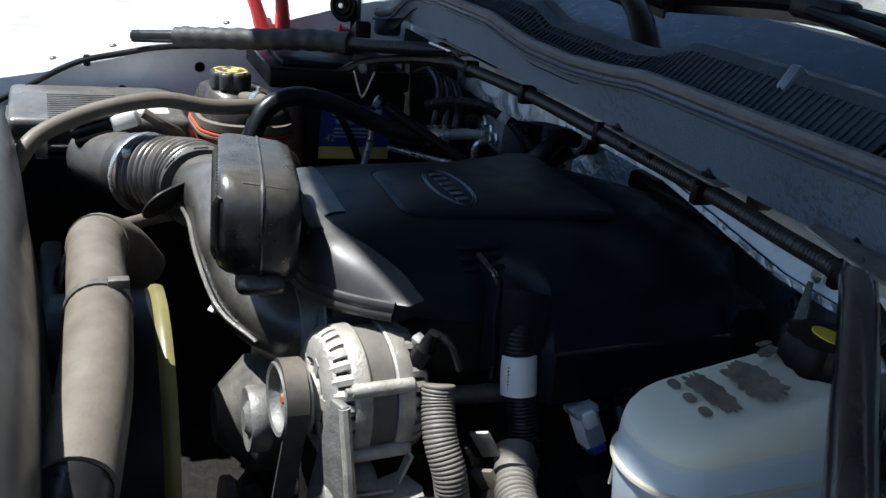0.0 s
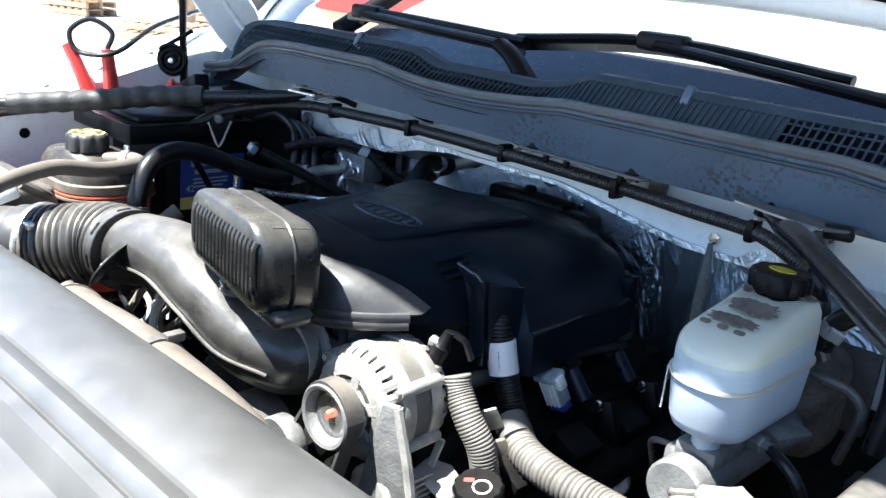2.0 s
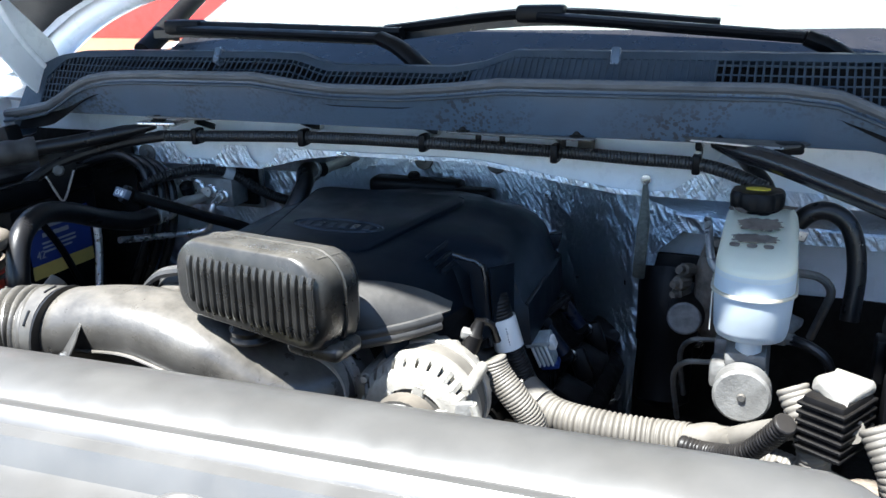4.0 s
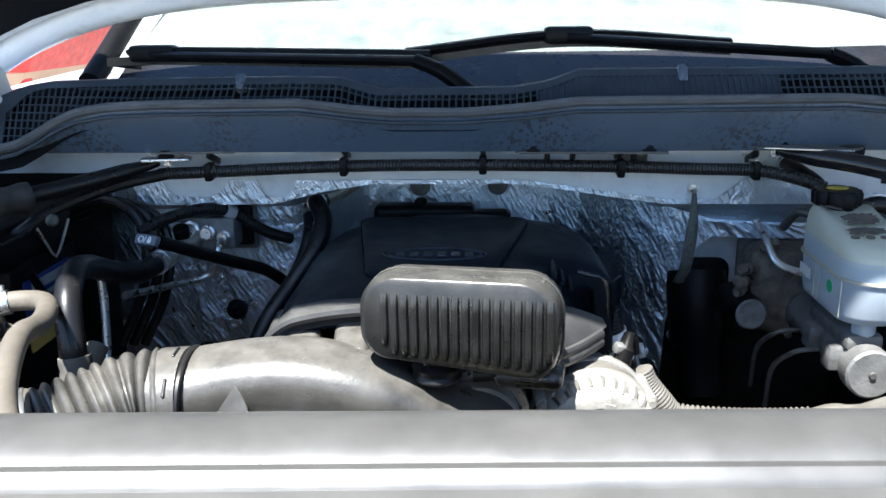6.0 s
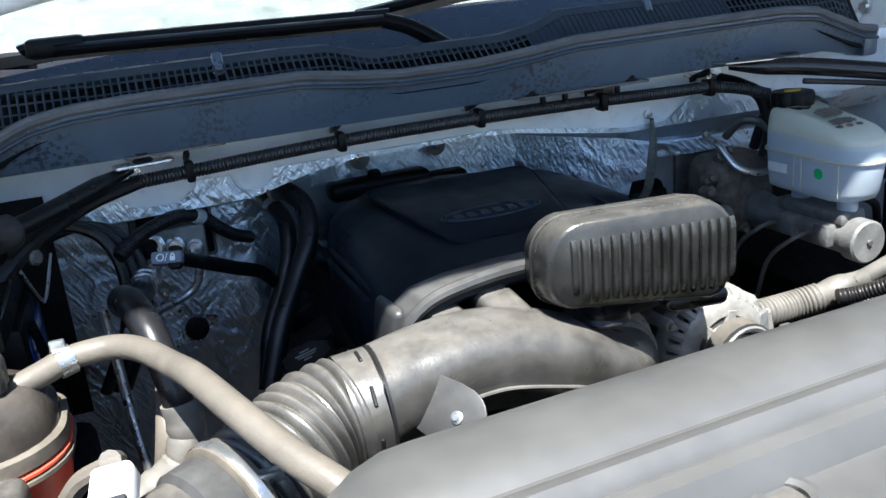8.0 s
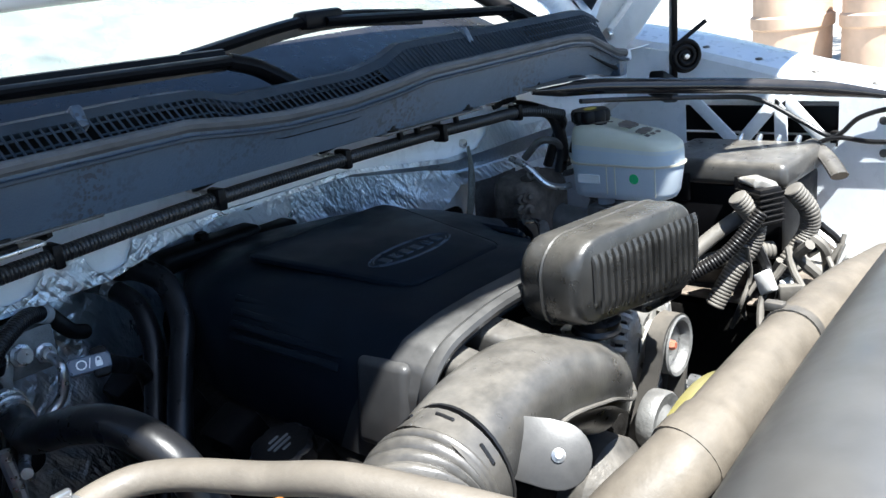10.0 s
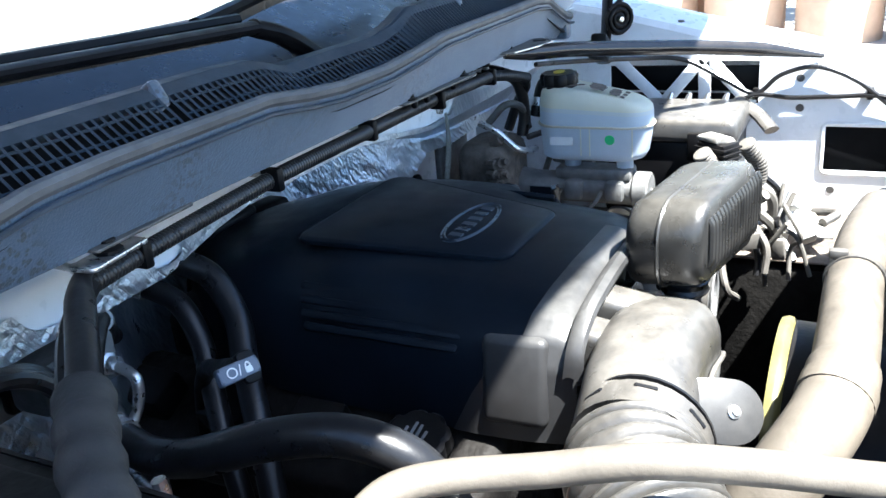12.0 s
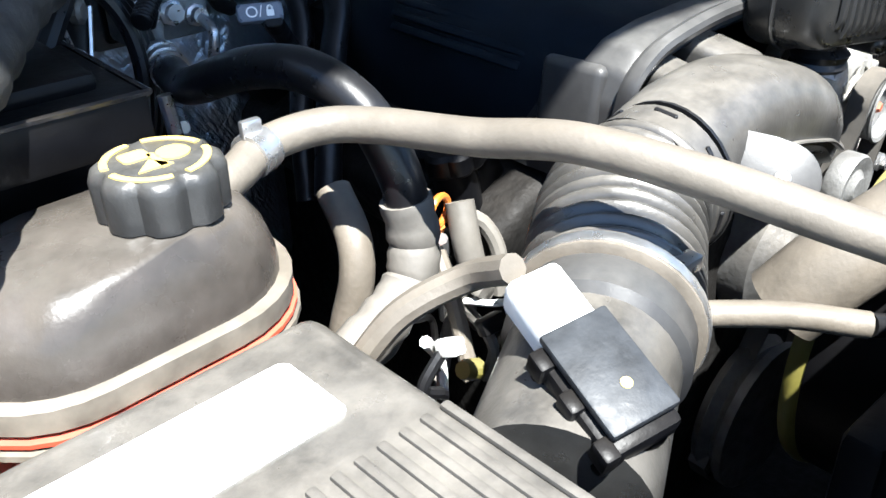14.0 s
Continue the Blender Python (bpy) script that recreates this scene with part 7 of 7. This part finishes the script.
# ---- low front, passenger side ----
def dipstick():
    e = empty("oil_dipstick", (-0.37, -0.26, 0.85), "orange oil dipstick ring on steel tube", "dipstick")
    C = Vector((-0.36, -0.246, 0.978))
    part("ring", sweep(bmesh.new(), [C + Vector((0.013 * math.cos(a), 0.004 * math.cos(a), 0.013 * math.sin(a))) for a in span(0, 6.28, 26)], 0.0034, 8), ORANGE, e, "orange plastic pull ring")
    part("stem", tube([tuple(C + Vector((0, 0, -0.014))), tuple(C + Vector((0.004, 0.01, -0.035)))], 0.005, 8), ORANGE, e)
    part("tube", tube([(-0.366, -0.252, 0.955), (-0.355, -0.245, 0.92), (-0.34, -0.23, 0.85)], 0.0075, 10), STEEL, e)
    n = empty("breather_pipe", (-0.34, -0.28, 0.85), "pale dusty breather pipe and hoses", "pipe")
    part("neck", tube([(-0.345, -0.255, 0.985), (-0.35, -0.27, 0.95), (-0.345, -0.28, 0.9)], 0.013, 12), DUSTLOOM, n)
    part("elbow", tube([(-0.335, -0.245, 0.965), (-0.318, -0.255, 0.955), (-0.312, -0.27, 0.93), (-0.318, -0.28, 0.89)], 0.0075, 10), DUSTLOOM, n)
    part("hose", tube([(-0.472, -0.255, 1.04), (-0.478, -0.285, 1.015), (-0.485, -0.295, 0.985), (-0.495, -0.29, 0.94), (-0.5, -0.285, 0.89)], 0.0135, 12), TAN, n)
    part("hose", tube([(-0.41, -0.30, 0.98), (-0.42, -0.33, 0.95), (-0.43, -0.36, 0.9)], 0.007, 10), TAN, n)
    w = empty("lower_wiring", (-0.42, -0.34, 0.8), "dusty wires and plugs beside intake hose", "wiring")
    rnd = random.Random(11)
    for k in range(12):
        p = Vector((-0.47 + rnd.random() * 0.13, -0.38 + rnd.random() * 0.12, 0.94))
        pts = [p]
        for j in range(3):
            pts.append(pts[-1] + Vector((rnd.uniform(-0.03, 0.03), rnd.uniform(-0.03, 0.03), rnd.uniform(-0.05, 0.0))))
        part("wire", tube([tuple(q) for q in pts], rnd.choice((0.003, 0.005, 0.007)), 8), rnd.choice((DUSTLOOM, RUBBER, WHITELABEL)), w)
    for k in range(6):
        p = (-0.46 + rnd.random() * 0.12, -0.37 + rnd.random() * 0.1, 0.93 + rnd.random() * 0.02)
        part("plug", box(p, (0.022, 0.014, 0.014), 0.003, 2, (rnd.random() * 40, rnd.random() * 40, rnd.random() * 180)), rnd.choice((WHITELABEL, BLACK, DUSTLOOM)), w)
    part("plug_tip", lathe([(0.006, 0), (0.007, 0.004), (0.007, 0.016), (0.0, 0.018)], (-0.50, -0.425, 0.985), (0.8, 0.1, -0.4), 10), OLIVE, w)
    t = empty("bypass_hose", (-0.3, -0.52, 0.95), "thin tan hose under the intake", "hose")
    part("hose", tube([(-0.40, -0.43, 0.975), (-0.36, -0.475, 0.985), (-0.31, -0.53, 0.99), (-0.27, -0.575, 0.985)], 0.0095, 12), TAN, t)
    part("end", tube([(-0.27, -0.575, 0.985), (-0.22, -0.60, 0.97), (-0.18, -0.605, 0.93)], 0.0085, 12), RUBBER, t)


dipstick()


# ---- yard behind the truck ----
def yard():
    def pallet(at, rz, tiers):
        e = empty("pallet", Vector(at), "weathered wooden pallet on the sand", "pallet", "pallets in the yard")
        m = pose(*at, 0, 0, rz)
        for t in range(tiers):
            for k in range(7):
                bm = box((-0.5 + k * 0.167, 0, 0.13 + t * 0.15), (0.1, 1.0, 0.02), 0.003)
                bm.transform(m)
                part("slat", bm, WOOD, e)
            for k in range(3):
                bm = box((0, -0.45 + k * 0.45, 0.06 + t * 0.15), (1.1, 0.09, 0.1), 0.004)
                bm.transform(m)
                part("bearer", bm, WOOD, e)
        return e

    for at, rz, n in (((-13.0, 6.2, -0.02), 40, 2), ((-15.2, 8.4, -0.02), 35, 3), ((-12.0, 8.6, -0.02), 50, 1), ((-17.5, 6.6, -0.02), 30, 3)):
        pallet(at, rz, n)
    for at, r, h in (((-14.2, 7.2, 0), 0.35, 0.9), ((-16.5, 9.8, 0), 0.45, 0.8)):
        single("cable_drum", lathe([(r, 0), (r, 0.08), (r * 0.5, 0.09), (r * 0.5, h - 0.09), (r, h - 0.08), (r, h), (0, h)], at, (0, 0, 1), 24), WOOD, "wooden cable drum standing on sand", "cable drum", "cable drums")
    for k, (x, y) in enumerate(((8.9, 2.6), (8.8, 1.65), (8.7, 0.75), (8.55, -0.15), (8.4, -1.05), (9.6, 1.2))):
        e = empty("clay_pipe", (x, y, -0.03), "large tan clay pipe standing in the yard", "pipe", "pipes in the yard")
        part("shaft", lathe([(0.40, 0), (0.40, 1.05), (0.34, 1.05), (0.34, 0.1)], (x, y, -0.03), (0, 0, 1), 36), CLAY, e)
        part("collar", lathe([(0.40, 0.55), (0.425, 0.57), (0.425, 0.68), (0.40, 0.7), (0.40, 0.55)], (x, y, -0.03), (0, 0, 1), 36), CLAY, e)
    h = empty("red_hopper", (-2.0, 2.1, 0), "red steel hopper with rusty lower plate", "machine")
    def level(z, w):
        return [Vector((-2.2 + x * w, 2.1 + y * w, z)) for x, y in ((-0.76, -0.45), (0.76, -0.45), (0.76, 0.45), (-0.76, 0.45))]

    part("bin", loft([level(1.24, 0.82), level(1.34, 0.9), level(1.75, 1.0), level(1.78, 1.0)]), REDPAINT, h)
    part("lower_plate", loft([level(1.1, 0.62), level(1.238, 0.8)]), CLAY, h, "rusty lower plate")
    part("rim", box((-2.2, 2.1, 1.79), (1.56, 0.96, 0.04), 0.01), REDPAINT, h)
    for sx in (-0.45, 0.45):
        for sy in (-0.3, 0.3):
            part("leg", box((-2.1 + sx, 2.1 + sy, 0.62), (0.07, 0.07, 1.24), 0.01), REDPAINT, h)
    part("chute", loft([[Vector((-2.1 + x * w, 1.75 + y * w, z)) for x, y in ((-0.3, -0.2), (0.3, -0.2), (0.3, 0.2), (-0.3, 0.2))] for z, w in ((0.8, 0.6), (1.14, 0.9))]), CLAY, h, "rusty lower chute")


yard()


# ---- cab behind the bay, wheels and bumper under it ----
def cab():
    e = empty("truck_cab", (0, 1.2, 0.45), "plain white truck cab behind the windshield", "truck cab")
    for x in (-0.93, 0.93):
        part("side_panel", box((x, 1.32, 0.87), (0.05, 1.7, 0.8), 0.02, 3), WHITE, e)
        part("rear_pillar", tube([(x * 0.97, 2.1, 1.34), (x * 0.88, 1.95, 1.84)], 0.05, 12), WHITE, e)
    part("roof", surface(lambda u, v: Vector((u, v, 1.87 - 0.05 * (u / 0.8) ** 2 - 0.03 * abs(v - 1.5) ** 2)), span(-0.84, 0.84, 16), span(1.08, 2.05, 10), 0.03), WHITE, e)
    for x in (-1, 1):
        part("pillar_base", surface(lambda u, v: Vector((x * (0.70 + 0.07 * u + (0.2 - 0.05 * u) * v), 0.09 + 0.95 * u, 1.312 + 0.03 * u - 0.02 * v * v)), span(0, 1, 10), span(0, 1, 6), 0.002), WHITE, e)
    part("rear_wall", box((0, 2.14, 0.95), (1.8, 0.05, 0.9), 0.02), WHITE, e)
    b = empty("front_bumper", (0, -1.02, 0.5), "white front bumper and grille panel", "bumper")
    part("bumper_bar", box((0, -1.06, 0.56), (1.9, 0.12, 0.22), 0.04, 3), WHITE, b)
    part("grille_panel", box((0, -1.03, 0.84), (1.5, 0.04, 0.36), 0.02, 2), BLACK, b)
    for x in (-0.83, 0.83):
        tyre = part("front_wheel", lathe([(0.24, -0.12), (0.36, -0.13), (0.395, -0.1), (0.4, 0.0), (0.395, 0.1), (0.36, 0.13), (0.24, 0.12), (0.24, -0.12)], (x, -0.33, 0.37), (1, 0, 0), 40), RUBBER, e, "black front tyre")
        part("rim", lathe([(0, -0.09), (0.2, -0.09), (0.245, -0.12), (0.245, 0.12), (0.2, 0.09), (0, 0.09)], (x, -0.33, 0.37), (1, 0, 0), 32), DARKSTEEL, tyre)


cab()


# ---- trees across the yard ----
def tree_meshes():
    bm = bmesh.new()
    limbs = [((0, 0, 0), (0.1, 0.05, 1.2), (0.05, 0.1, 2.6), 0.16)]
    for k in range(7):
        a = k * 2.4
        limbs.append(((0.08, 0.06, 1.4 + 0.2 * k), (0.7 * math.cos(a), 0.7 * math.sin(a), 2.4 + 0.3 * k), (1.5 * math.cos(a), 1.5 * math.sin(a), 3.0 + 0.35 * k), 0.07))
    for p, q, r, w in limbs:
        line = spline([p, q, r], 0.25)
        n = sum((b - a).length for a, b in zip(line, line[1:]))
        sweep(bm, line, lambda s: w * (1 - 0.75 * s / n), 8)
    trunk = mesh_of("trunk", bm, mat("grey_bark", (0.16, 0.13, 0.1), 0.9, var=0.4, scale=12, bump=0.6, bscale=60))
    rng = random.Random(4)
    bm = bmesh.new()
    for k in range(46):
        a, h = rng.random() * 6.28, rng.random()
        rad = 2.0 * math.sqrt(rng.random()) * (1 - 0.55 * abs(h - 0.4))
        c = Vector((rad * math.cos(a), rad * math.sin(a), 2.0 + 3.6 * h))
        for j in range(46):
            d = Vector((rng.gauss(0, 0.3), rng.gauss(0, 0.3), rng.gauss(0, 0.24)))
            u = Vector((rng.gauss(0, 1), rng.gauss(0, 1), rng.gauss(0, 0.5))).normalized()
            w = u.cross(Vector((rng.gauss(0, 1), rng.gauss(0, 1), 1))).normalized()
            s = 0.07 + 0.06 * rng.random()
            bm.faces.new([bm.verts.new(c + d + v) for v in (-u * s, w * s * 0.45, u * s, -w * s * 0.45)])
    crown = mesh_of("crown", bm, mat("green_leaves", (0.07, 0.11, 0.03), 0.5, var=0.45, scale=3, bump=0), 0)
    return trunk, crown


TRUNK, CROWN = tree_meshes()
for k, (x, y, s, turn) in enumerate(((9.5, 6.0, 1.0, 0), (10.5, 2.2, 1.15, 70), (9.8, -1.8, 0.95, 150), (11.0, -6.0, 1.2, 220), (11.5, 10.0, 1.25, 200))):
    e = empty("tree", (x, y, -0.03), "leafy green tree standing across the yard", "tree", "yard trees")
    e.rotation_euler = (0, 0, radians(turn))
    e.scale = (s, s, s)
    for name, me in (("trunk", TRUNK), ("crown", CROWN)):
        ob = new(name, me)
        ob.parent = e
